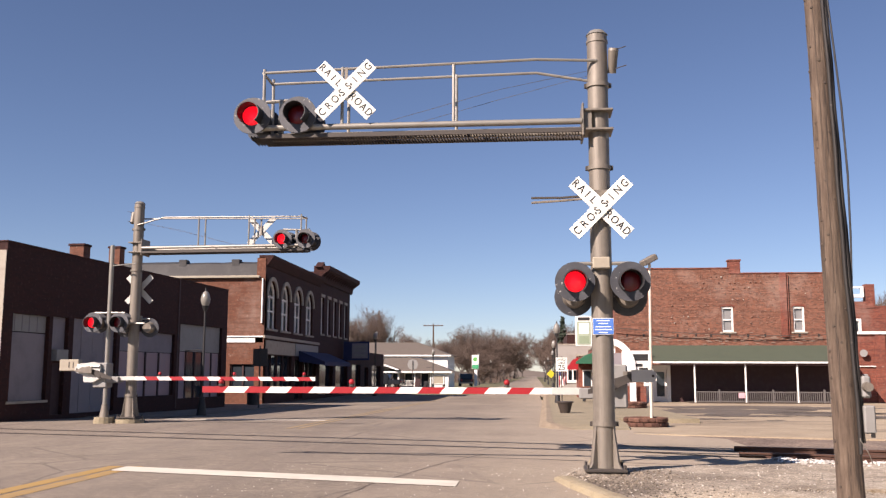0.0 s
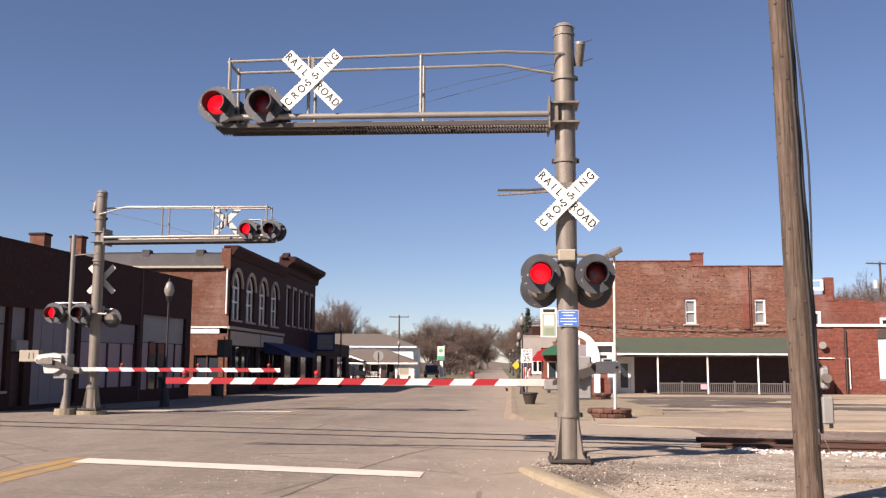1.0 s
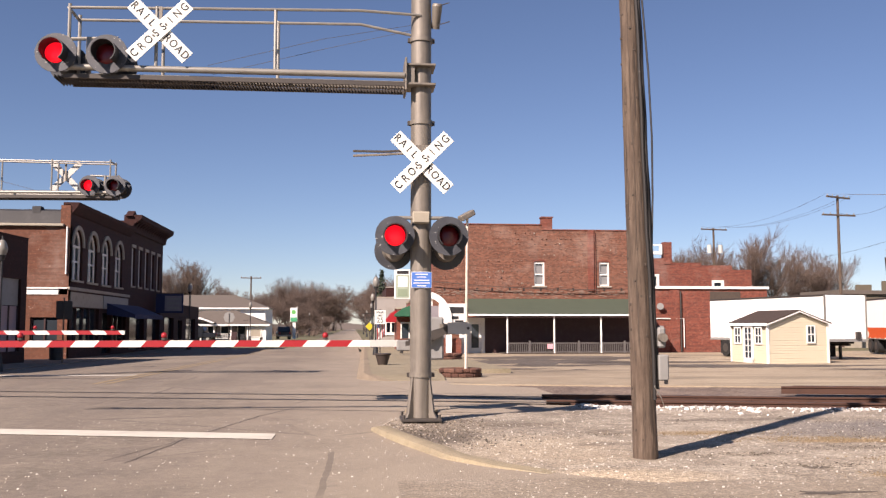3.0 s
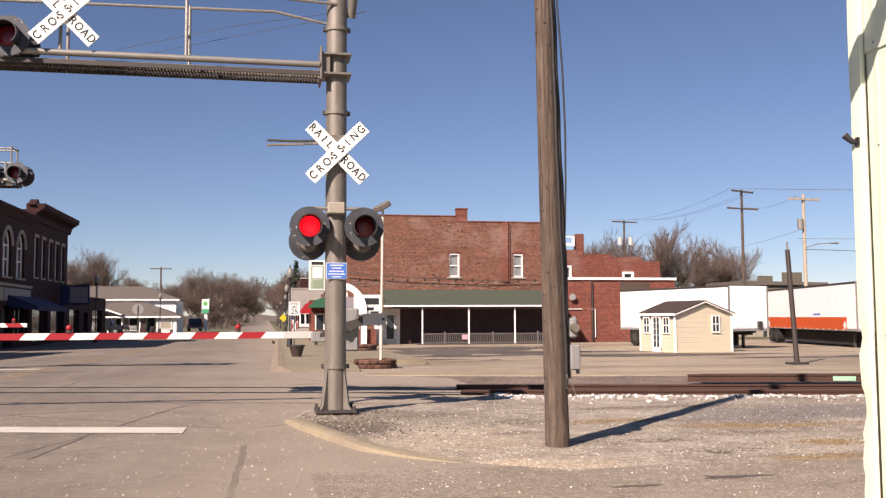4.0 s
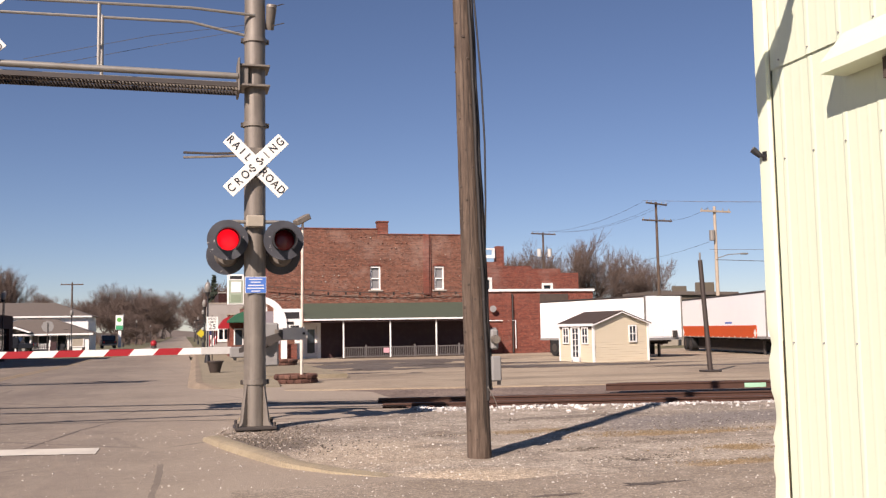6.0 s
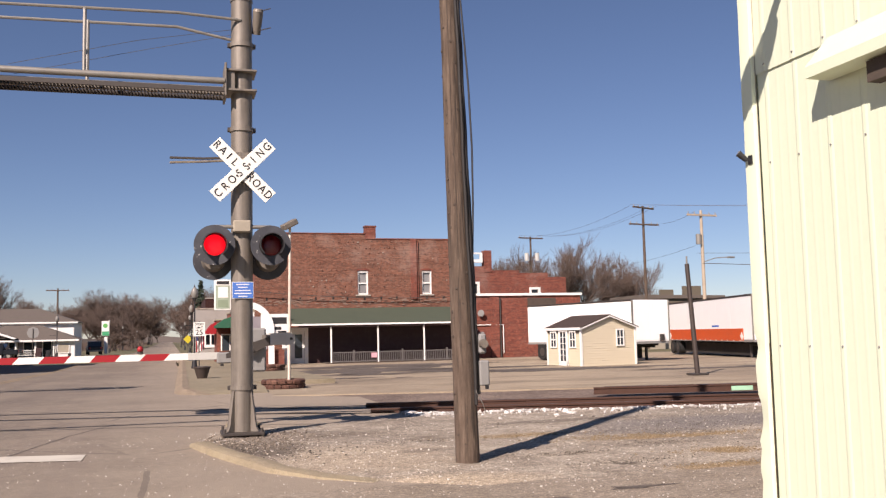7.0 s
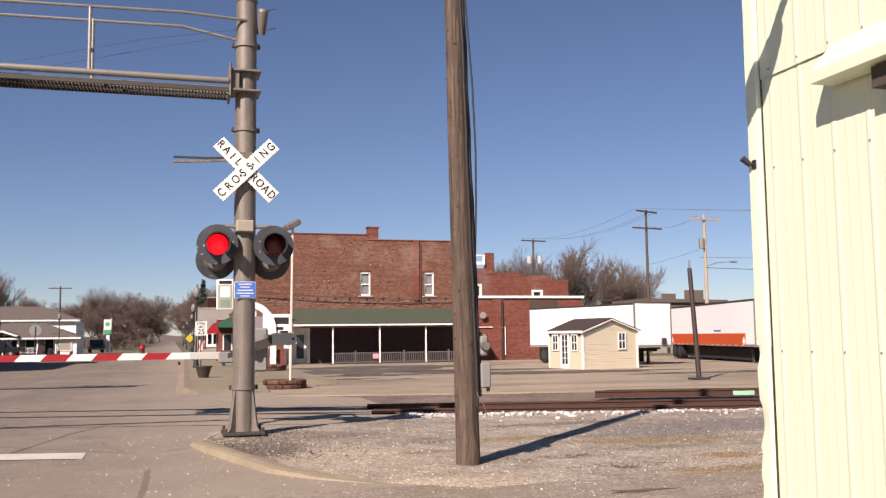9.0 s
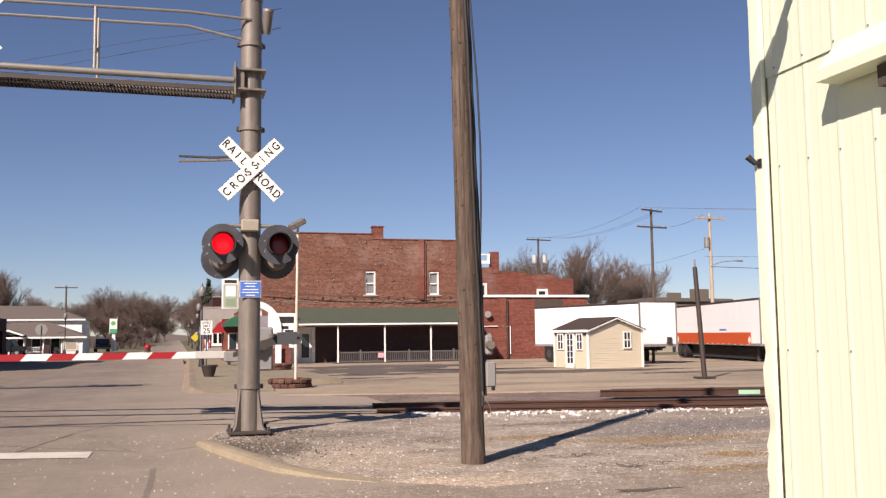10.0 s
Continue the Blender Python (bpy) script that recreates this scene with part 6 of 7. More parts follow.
part("pipe", tube((22.85, 63.1, -0.2), (22.85, 63.1, 4.0), 0.05, n=8), M["steel_dark"], lb)
part("wood_panel", box(25.0, 27.2, 63.12, 63.198, 3.35, 4.0), M["tie"], lb, "weathered board panel under the eaves")
part("white_pipe", sweep([(20.9, 63.12, 2.1), (22.4, 63.1, 2.1), (23.05, 63.1, 2.1), (23.05, 63.1, 0.1)], 0.035, 6), M["white"], lb)
part("meter", box(21.15, 21.55, 63.0, 63.2, 0.9, 1.6, 0.03), M["grey"], lb)
part("dish", tube((21.3, 62.9, 2.95), (21.35, 63.15, 2.95), 0.24, 0.08, 14), M["grey"], lb, "", True)

rb = thing("rear_brick_building", "red brick rear building with a stepped parapet", "building", (0, 0, 0))
part("wall", wall_with_holes("y", 72.0, 0.4, 21.5, 32.0, -0.5, 6.1, [(28.8, 29.55, 4.66, 5.12), (22.9, 24.2, 4.4, 5.6)]), M["brick_low"], rb, "red brick wall")
for x0, x1, z in ((21.5, 25.2, 7.0), (25.2, 27.8, 6.66), (27.8, 30.4, 6.45)):
    part("parapet_step", box(x0, x1, 72.0, 72.4, 6.1, z), M["brick_low"], rb)
for a, b, z0, z1 in ((28.8, 29.55, 4.66, 5.12), (22.9, 24.2, 4.4, 5.6)):
    w = part("window", box(a, b, 72.2, 72.22, z0, z1), M["dark_glass"], rb)
    part("frame", wall_with_holes("y", 71.95, 0.2, a - 0.12, b + 0.12, z0 - 0.12, z1 + 0.12, [(a + 0.06, b - 0.06, z0 + 0.06, z1 - 0.06)]), M["white"], w)
part("chimney", box(24.75, 25.4, 71.95, 72.6, 6.5, 8.3, 0.01), M["brick_low"], rb)
part("end_wall", box(31.6, 32.0, 72.4, 84, -0.5, 6.0), M["brick_low"], rb)
part("roof", box(21.5, 31.6, 72.4, 84, 5.5, 5.7), M["tar_roof"], rb)
bal_ = part("white_balustrade", box(21.6, 24.6, 71.9, 72.1, 8.0, 8.12), M["white"], rb, "white cornice and rail")
part("lower_rail", box(21.6, 24.6, 71.9, 72.1, 7.3, 7.55), M["white"], bal_)
for x in (21.7, 23.1, 24.4):
    part("baluster_post", box(x, x + 0.2, 71.9, 72.1, 7.55, 8.0), M["white"], bal_)
for nm, x0, x1, y, z, mt, lab in (("far_shed", 34, 52, 84, 3.95, "tan", "long low pale building with a dark roof"), ("olive_building", 50.5, 60, 92, 5.2, "olive", "brown brick building behind the trailers")):
    f = thing(nm, lab, "building", (0, 0, 0))
    part("wall", box(x0, x1, y, y + 8, -0.5, z - 0.3), M[mt], f)
    part("roof", prism([(x0 - 0.3, z - 0.3), (x1 + 0.3, z - 0.3), (x1 + 0.3, z), (x0 - 0.3, z + 0.15)], "y", y - 0.3, y + 8.3), M["shingle"], f)
for i, (x, w, z) in enumerate(((52.3, 1.6, 6.6), (55.2, 2.2, 7.0))):
    part("parapet_step", box(x, x + w, 92.0, 92.4, 4.9, z - 0.7), M["olive"], bpy.data.objects["olive_building"])


# ---- trailers, shed and leaning pole on the lot ----
def trailer(at, turn, length, width, z0, z1, label, skirt):
    """Box trailer; local y runs along its side, the side at x = 0 shows."""
    t = thing("box_trailer", label, "trailer", at, turn)
    part("box", box(0, width, 0, length, z0 + 0.12, z1, 0.02), M["trailer"], t, "white panelled box")
    part("roof_rail", box(-0.02, width + 0.02, 0.02, length + 0.02, z1 - 0.07, z1 + 0.04, 0.01), M["steel_dark"], t, "dark roof rail")
    part("bottom_rail", box(-0.015, width + 0.015, -0.015, length + 0.015, z0, z0 + 0.12), M["grey"], t, "grey bottom rail")
    for i in range(int(length / 1.22)):
        part("panel_seam", box(-0.003, -0.001, 0.9 + i * 1.22, 0.92 + i * 1.22, z0 + 0.12, z1), M["trailer"], t)
    for x in (0.02, width - 0.02):
        part("corner_post", box(x - 0.04, x + 0.04, -0.03, 0.03, z0, z1), M["alu_light"], t)
    for s in (0.06, width / 2 + 0.02):
        d = part("front_panel", box(s, s + width / 2 - 0.09, -0.015, -0.001, z0 + 0.2, z1 - 0.1), M["trailer"], t)
    part("gladhand_box", box(width - 0.75, width - 0.45, -0.12, -0.015, z0 + 0.15, z0 + 0.5, 0.02), M["steel_dark"], t)
    for x in (0.55, width - 0.75):
        part("frame_rail", box(x, x + 0.16, 0.5, length - 0.2, z0 - 0.22, z0 - 0.002), M["dark"], t, "dark frame rail under the box")
    # Near-black block stands for shade and wheels below the box.
    part("underbody", box(0.42, width - 0.48, 1.7, length - 0.4, 0.10, z0 - 0.05), M["dark"], t, "dark block for the shade and wheels under the box")
    for i in range(int((length - 1.6) / 1.4)):
        part("crossmember", box(0.08, width - 0.08, 0.8 + i * 1.4, 0.88 + i * 1.4, z0 - 0.12, z0 - 0.004), M["dark"], t)
    for y in (1.4,):
        for x in (0.35, width - 0.45):
            part("landing_leg", box(x, x + 0.12, y, y + 0.12, -0.05, z0), M["steel_dark"], t)
    for y in (length - 2.6, length - 1.4):
        part("axle", tube((0.15, y, 0.45), (width - 0.15, y, 0.45), 0.07, n=8), M["steel_dark"], t)
        for x in (0.02, width - 0.5):
            w = part("wheel", tube((x, y, 0.45), (x + 0.48, y, 0.45), 0.48, n=20), M["rubber"], t, "", True)
            part("rim", tube((x - 0.01, y, 0.45), (x + 0.49, y, 0.45), 0.25, n=14), M["steel_dark"], w)
    if skirt:
        sk = part("orange_band", box(-0.03, -0.002, 1.4, 15.6, z0 + 0.06, z0 + 0.74), M["orange"], t, "orange band along the lower side")
        for y in (1.5, 15.2):
            m = pose(-0.035, y + 0.1, z0 + 0.3, 45)
            part("placard", box(-0.004, 0.004, -0.17, 0.17, -0.17, 0.17, m=m), M["white"], sk)
        for i in range(14):
            part("marker", box(-0.04, -0.03, 1.8 + i * 1.0, 1.95 + i * 1.0, z0 + 0.04, z0 + 0.1), M["white"], sk)
        part("writing_bar", box(-0.006, -0.001, 5.4, 6.6, z0 + 0.85, z0 + 0.95), M["blue_sign"], t)
    return t


trailer((23.42, 44.3, -0.12), 13.3, 9.6, 2.6, 0.9, 3.24, "white box trailer parked on the lot", False)
trailer((30.0, 43.2, -0.12), -13.9, 16.5, 2.6, 0.86, 3.42, "white box trailer with an orange band", True)


def shed():
    t = thing("shed", "small cream-sided shed with a brown shingle roof", "shed", (18.37, 39.8, -0.1), 9.8)
    W, D, E, A = 3.12, 2.85, 1.82, 2.32
    part("body", prism([(0, 0), (W, 0), (W, E), (W / 2, A - 0.04), (0, E)], "y", 0.03, D), M["cream"], t)
    bd = mesh_of(prism([(0.0, 0), (-0.03, 0), (-0.012, 0.125), (0.0, 0.125)], "x", 0, 1), "siding", M["cream"])
    n = int(E / 0.115)
    for i in range(n + 4):                                   # gable end, boards get shorter towards the top
        z = i * 0.115
        cut = 0 if z + 0.1 < E else (z + 0.1 - E) / (A - E) * W / 2
        if cut < W / 2 - 0.1:
            b = part("siding_board", bd, None, t)
            b.matrix_local = Matrix.Translation((cut, 0.03, z)) @ Matrix.Diagonal((W - 2 * cut, 1, 1, 1))
    for i in range(n):
        b = part("siding_board", bd, None, t)
        b.matrix_local = Matrix.Translation((0, D, i * 0.115)) @ pose(0, 0, 0, 0, 0, -90) @ Matrix.Diagonal((D, 1, 1, 1))
    for x, y in ((0, 0), (W, 0), (0, D)):
        part("corner_board", box(x - 0.05, x + 0.05, y - 0.03, y + 0.06, 0, E), M["white"], t, "white corner board")
    for s in (0, 1):
        pts = [(-0.12, E - 0.06), (W / 2, A + 0.03), (W / 2, A + 0.08), (-0.12, E - 0.01)]
        pts = pts if s == 0 else [(W - p, q) for p, q in pts]
        part("roof_slope", prism(pts, "y", -0.15, D + 0.15), M["brown_shingle"], t, "brown shingle roof")
        part("rake_board", prism([(p, q - 0.06) for p, q in pts], "y", -0.17, -0.15), M["white"], t)
    part("eave_board", box(-0.15, -0.12, -0.15, D + 0.15, E - 0.14, E - 0.02), M["white"], t)
    part("header", box(-0.07, -0.03, 0.1, D - 0.1, E - 0.28, E - 0.16), M["tie"], t)

    def window(m, w, h, name="window"):
        wd = part(name, box(-w / 2, w / 2, -0.02, 0, 0, h, m=m), M["dark_glass"], t, "small white-framed window")
        for bx in ((-w / 2 - 0.06, -w / 2, 0, h), (w / 2, w / 2 + 0.06, 0, h), (-w / 2 - 0.06, w / 2 + 0.06, -0.06, 0), (-w / 2 - 0.06, w / 2 + 0.06, h, h + 0.06), (-0.015, 0.015, 0, h), (-w / 2, w / 2, h / 2 - 0.025, h / 2 + 0.025)):
            part("frame", box(bx[0], bx[1], -0.045, -0.005, bx[2], bx[3], m=m), M["white"], wd)
    window(Matrix.Translation((2.2, -0.02, 0.95)), 0.34, 0.7)
    side = lambda y, z: Matrix.Translation((-0.04, y, z)) @ pose(0, 0, 0, 0, 0, -90)
    window(side(0.62, 0.9), 0.42, 0.68)
    window(side(2.25, 0.9), 0.42, 0.68)
    dm = side(1.42, 0.0)
    dr = part("door", box(-0.33, 0.33, -0.02, 0, 0.05, 1.62, m=dm), M["dark_glass"], t, "glazed white door")
    for bx in ((-0.39, -0.25, 0, 1.7), (0.25, 0.39, 0, 1.7), (-0.39, 0.39, 1.6, 1.7), (-0.39, 0.39, 0, 0.22), (-0.015, 0.015, 0.2, 1.6)):
        part("door_frame", box(bx[0], bx[1], -0.05, -0.005, bx[2], bx[3], m=dm), M["white"], dr)
    for z in (0.5, 0.78, 1.06, 1.34):
        part("glazing_bar", box(-0.25, 0.25, -0.035, -0.005, z - 0.012, z + 0.012, m=dm), M["white"], dr)
    return t


shed()
lp = thing("leaning_post", "dark leaning post on the lot", "post", (16.85, 27.45, 0))
part("post", tube((0, 0, 0), (-0.1, 0.2, 3.72), 0.085, 0.075, 12), M["pot"], lp, "", True)
part("base", box(-0.28, 0.28, -0.25, 0.25, 0, 0.06, 0.01), M["steel_dark"], lp)
part("tip", tube((-0.1, 0.2, 3.72), (-0.1, 0.2, 3.98), 0.03, n=8), M["alu_light"], lp)

# ---- planters, flood light pole, pot and signs by the sidewalk ----
def planter(x, y, rad, courses, label):
    t = thing("planter", label, "planter", (x, y, fall(y) - 0.01))
    n = int(2 * math.pi * rad / 0.24)
    jr = random.Random(int(x * 10))
    bmk = box(-rad * math.pi / n * 0.96, rad * math.pi / n * 0.96, -0.1, 0.1, 0.004, 0.138, 0.028)
    me = mesh_of(bmk, "block", M["block_var"])
    for c in range(courses):
        for i in range(n):
            b = part("block", me, None, t)
            b.matrix_local = pose(0, 0, 0, 0, 0, (i + 0.5 * (c % 2)) * 360 / n) @ pose(0, -rad + 0.1 + jr.uniform(-0.03, 0.03), c * 0.142, jr.uniform(-4, 4), jr.uniform(-2, 2), jr.uniform(-6, 6))
    part("soil", tube((0, 0, 0.02), (0, 0, courses * 0.142 - 0.08), rad - 0.15, n=18), M["dirt"], t, "bare soil")
    return t


def block_var():
    k = Nodes("red_brown_block_varied", 0.95)
    c = k.ramp(k.rnd(), (0, (0.085, 0.036, 0.024)), (0.5, (0.135, 0.060, 0.040)), (1, (0.20, 0.098, 0.066)))
    k.bump(k.noise(14, 5, 0.7), 0.9, 0.05)
    return k.done(k.mix(k.math("MULTIPLY", k.mask(k.noise(9, 5, 0.7), 0.4, 0.65), 0.7), c, (0.05, 0.026, 0.02)))


M["block_var"] = block_var()
planter(3.35, 29.0, 0.66, 2, "round planter of red-brown blocks in the lot")
planter(4.3, 43.9, 0.85, 3, "round planter of red-brown blocks by the store")
fl = thing("flood_light_pole", "thin rust-streaked white pole with a flood light", "light pole", (3.55, 29.25, 0.2))
part("pole", tube((0, 0, -0.2), (0.06, 0, 4.82), 0.045, 0.04, 10), painted("rusty_white_pole", (0.66, 0.58, 0.48), 0.7, 0, 0.8, 1.6, (0.40, 0.14, 0.06)), fl, "", True)
part("flood_light", box(-0.26, 0.26, -0.16, 0.16, -0.09, 0.1, 0.03, m=pose(0.04, 0, 4.88, 0, -28, 20)), M["alu"], fl, "tan flood light head")
pt = thing("flower_pot", "large dark empty flower pot on the sidewalk", "flower pot", (1.15, 36.2, fall(36) + 0.13))
part("pot", tube((0, 0, 0), (0, 0, 0.42), 0.18, 0.30, 18), M["pot"], pt, "", True)
part("rim", tube((0, 0, 0.40), (0, 0, 0.45), 0.33, n=18), M["pot"], pt, "", True)
sp = thing("speed_limit_sign", "white speed limit sign with black letters and number", "sign", (1.5, 52.0, fall(52) + 0.1), 0)
part("post", tube((0, 0.03, 0), (0, 0.03, 2.6), 0.03, n=8), M["steel_dark"], sp)
pl = part("plate", box(-0.305, 0.305, -0.01, 0.01, 1.78, 2.54, 0.004), M["sheet_white"], sp)
face = lambda z: Matrix.Translation((0, -0.014, z)) @ pose(0, 0, 0, 90)
text("SPEED", 0.17, face(2.42), M["ink"], pl)
text("LIMIT", 0.17, face(2.24), M["ink"], pl)
text("25", 0.40, face(1.98), M["ink"], pl)
yl = thing("warning_sign", "yellow diamond warning sign farther along the sidewalk", "sign", (1.75, 100.0, -0.2))
part("post", tube((0, 0.03, 0), (0, 0.03, 2.2), 0.03, n=6), M["steel_dark"], yl)
part("plate", box(-0.32, 0.32, -0.01, 0.01, -0.32, 0.32, m=pose(0, 0, 1.75, 0, 45)), M["yellow"], yl)
fg = thing("flag", "small striped flag hung from the lamp post", "flag", (1.3, 52.4, 1.0))
part("staff", tube((0, 0, 0.35), (0.35, -0.2, 0.95), 0.012, n=5), M["tan"], fg)
for i in range(7):
    bm = bmesh.new()
    rows = [[bm.verts.new((0.05 + i * 0.06 + k * 0.06, -0.06 - 0.1 * i / 7 + 0.05 * math.sin(j * 1.1 + i), 0.75 - j * 0.13 + i * 0.02)) for k in (0, 1)] for j in range(8)]
    for a, b in zip(rows, rows[1:]):
        bm.faces.new((a[0], a[1], b[1], b[0]))
    part("stripe", bm, M["red"] if i % 2 == 0 else M["white"], fg)
part("canton", box(0.04, 0.26, -0.1, -0.085, 0.45, 0.8), M["navy"], fg)

# ---- utility pole beside the gravel ----
M["cable"] = painted("old_black_cable", (0.0192, 0.0166, 0.0153), 0.7, 0, 0.4, 3, (0.0638, 0.0511, 0.0415))
up = thing("utility_pole", "weathered brown wooden utility pole with cables and boxes", "utility pole", (3.405, 10.67, 0))
LEAN_X, LEAN_Y, BUTT, TAPER = -0.018, 0.016, 0.146, 0.0083


def pole_skin(z, a, out=0.0):
    """A point on the pole's skin at a height and an angle in degrees."""
    q = BUTT - TAPER * min(z, 9) + out
    return Vector((LEAN_X * z + q * math.cos(radians(a)), LEAN_Y * z + q * math.sin(radians(a)), z))


bm = bmesh.new()
prev = None
for i in range(90):
    z = -0.3 + i * 0.13
    cur = []
    for j in range(28):
        a = 360 * j / 28
        c, d = math.cos(radians(a)), math.sin(radians(a))
        swell = 0.035 * noise.noise((c * 2, d * 2, z * 0.7)) + 0.03 * noise.noise((c * 9, d * 9, z * 0.25)) + 0.02 * noise.noise((c * 3, d * 3, z * 3.1))
        cur.append(bm.verts.new(pole_skin(z, a, swell * 0.14)))
    if prev:
        for j in range(28):
            bm.faces.new((prev[j], prev[(j + 1) % 28], cur[(j + 1) % 28], cur[j]))
    prev = cur
bm.faces.new(prev)
shaft = part("shaft", bm, M["pole"], up, "weathered wooden shaft with knots", True)
r = random.Random(3)
for i in range(44):
    z = 0.3 + i * 0.15 + r.uniform(-0.1, 0.1)
    a = r.choice((r.uniform(178, 215), r.uniform(185, 345)))
    part("knot", tube(pole_skin(z, a, -0.015), pole_skin(z, a, 0.008), r.uniform(0.014, 0.03), r.uniform(0.008, 0.016), 8), M["tie"], shaft)
for k in range(9):                                           # drying cracks down the shaft
    z, a, ln = r.uniform(0.2, 5.0), r.uniform(200, 320), r.uniform(0.5, 1.4)
    part("check", sweep([pole_skin(z + ln * i / 6, a + 2.5 * math.sin(i * 1.7 + k), -0.0015) for i in range(7)], [0.001, 0.004, 0.005, 0.006, 0.005, 0.004, 0.001], 5), M["tie"], shaft)
for k, (ang, rad, top_) in enumerate(((-52, 0.022, 36), (-33, 0.027, 36), (-12, 0.030, 36), (8, 0.026, 34), (26, 0.016, 28))):
    pts = [pole_skin(0.7 + 0.12 * k + i * 0.28, ang + 3 * math.sin(i * 0.53 + k), rad * (0.75 + 0.35 * math.sin(i * 0.9 + 2 * k) ** 2)) for i in range(top_)]
    part("conduit", sweep(pts, rad, 8), M["cable"], up, "black cable run down the pole", True)
part("loose_cable", sweep([(0.02, 0.02, 9.0), (0.0, 0.02, 6.3), (0.06, 0.0, 5.4), (0.11, -0.02, 4.6), (0.135, -0.03, 3.8), (0.13, -0.03, 3.1), (0.11, -0.03, 2.5)], 0.012, 7), M["ink"], up, "slack black cable")
bx = part("meter_box", box(0.14, 0.23, -0.12, 0.06, 1.30, 1.54, 0.02), M["grey"], up, "grey meter box")
part("meter_dial", tube((0.18, -0.12, 1.42), (0.18, -0.19, 1.42), 0.055, 0.05, 12), M["alu"], bx)
sb = part("switch_box", box(0.14, 0.26, -0.12, 0.05, 0.92, 1.22, 0.015), M["grey"], up, "pale grey switch box")
part("hasp", box(0.2, 0.24, -0.13, -0.11, 0.88, 0.93), M["ink"], sb)
part("ground_wire", sweep([(0.1, -0.1, 1.0), (0.08, -0.13, 0.85), (0.16, -0.12, 0.72), (0.22, -0.06, 0.6)], 0.006, 5), M["alu_light"], up)
for z in (1.9, 3.2, 4.6, 5.8):
    part("staple", tube(pole_skin(z, -58, 0.03), pole_skin(z, 20, 0.055), 0.012, n=6), M["steel_dark"], up)


# ---- cream steel-clad building ----
def ribbed(y0, y1, z0, z1, x):
    """Cladding sheet with ribs, facing -x."""
    out = [(x, y1)]
    y = y1 - 0.07
    while y > y0:
        for dy, d in ((0.0, 0.0), (0.016, -0.004), (0.036, -0.004), (0.054, 0.0), (0.12, 0.0), (0.132, -0.0009), (0.144, -0.0009), (0.156, 0.0), (0.208, 0.0), (0.22, -0.0009), (0.232, -0.0009), (0.244, 0.0)):
            if y - dy >= y0:
                out.append((x + d, y - dy))
        y -= 0.297
    back = [(x + 0.02, out[-1][1]), (x + 0.02, out[0][1])]
    bm = bmesh.new()
    lo = [bm.verts.new((p, q, z0)) for p, q in out + back]
    hi = [bm.verts.new((p, q, z1)) for p, q in out + back]
    n = len(lo)
    for i in range(n):
        bm.faces.new((lo[i], lo[(i + 1) % n], hi[(i + 1) % n], hi[i]))
    return bm


mb = thing("metal_building", "cream ribbed steel building beside the tracks", "building", (0, 0, 0))
WX, WY = 3.86, 5.31
part("frame_wall", box(WX + 0.021, WX + 0.148, -12, WY + 0.05, -0.2, 7.5), M["metal_wall"], mb)
part("lower_sheet", ribbed(-12, WY + 0.05, -0.05, 3.30, WX), M["metal_wall"], mb, "lower tier of cream ribbed sheets")
part("upper_sheet", ribbed(-12, WY + 0.05, 3.27, 7.5, WX - 0.012), M["metal_wall"], mb, "upper tier of cream ribbed sheets")
part("end_wall", box(WX + 0.15, 14, WY + 0.0, WY + 0.14, -0.2, 7.5), M["metal_wall"], mb)
part("far_wall", box(13.85, 14, -12, WY, -0.2, 7.5), M["metal_wall"], mb)
part("near_wall", box(WX + 0.15, 13.85, -12, -11.85, -0.2, 7.5), M["metal_wall"], mb)
part("roof", box(WX - 0.3, 14.2, -12.2, WY + 0.4, 7.5, 7.6), M["metal_wall"], mb)
# corner trim, dented near the ground
for z0, z1, dx in ((-0.1, 3.02, 0.0), (3.0, 7.5, 0.002)):
    bm = bmesh.new()
    prev = None
    for i in range(61):
        z = z0 + (z1 - z0) * i / 60
        dent = 0.03 * max(0, noise.noise((0, 3.1, z * 2.6))) * (1 if z < 1.5 else 0.12) + 0.01 * max(0, noise.noise((4, 1.1, z * 9))) * (z < 1.5)
        cur = [bm.verts.new(p) for p in ((WX - 0.012 - dx, WY + 0.055 + 0.3 * dent, z), (WX - 0.04 - dx, WY + 0.062 + 0.3 * dent, z), (WX - 0.05 - dx + dent, WY + 0.10, z), (WX - 0.05 - dx + dent * 1.5, WY + 0.165 - dent * 2, z), (WX + 0.12, WY + 0.17, z))]
        if prev:
            for j in range(4):
                bm.faces.new((prev[j], prev[j + 1], cur[j + 1], cur[j]))
        prev = cur
    part("corner_trim", bm, M["metal_wall"], mb, "dented cream corner trim", True)
for z0, z1, w, mt in ((-0.1, 1.44, 0.0035, "rust"), (1.445, 3.02, 0.0016, "tan"), (3.025, 7.5, 0.0016, "tan")):
    part("trim_edge", box(WX - 0.018, WX - 0.013, WY + 0.0505 - w, WY + 0.0505, z0, z1), M[mt], mb, "narrow dark gap beside the trim")
screw = mesh_of(tube((0, 0, 0), (-0.012, 0, 0), 0.007, 0.005, 7), "screw", M["grey"])
for z in (0.20, 1.423, 2.647, 3.318, 4.6):
    for i in range(20):
        s = part("screw", screw, None, mb)
        s.location = (WX - (0.0 if z < 3.27 else 0.012), WY - 0.052 - i * 0.297, z)
hd = part("door_hood", prism([(WX - 0.02, 3.30), (WX - 0.2, 3.10), (WX - 0.2, 3.03), (WX - 0.02, 3.03)], "y", -6, 4.62), M["metal_wall"], mb, "sloping cream hood over a sliding door")
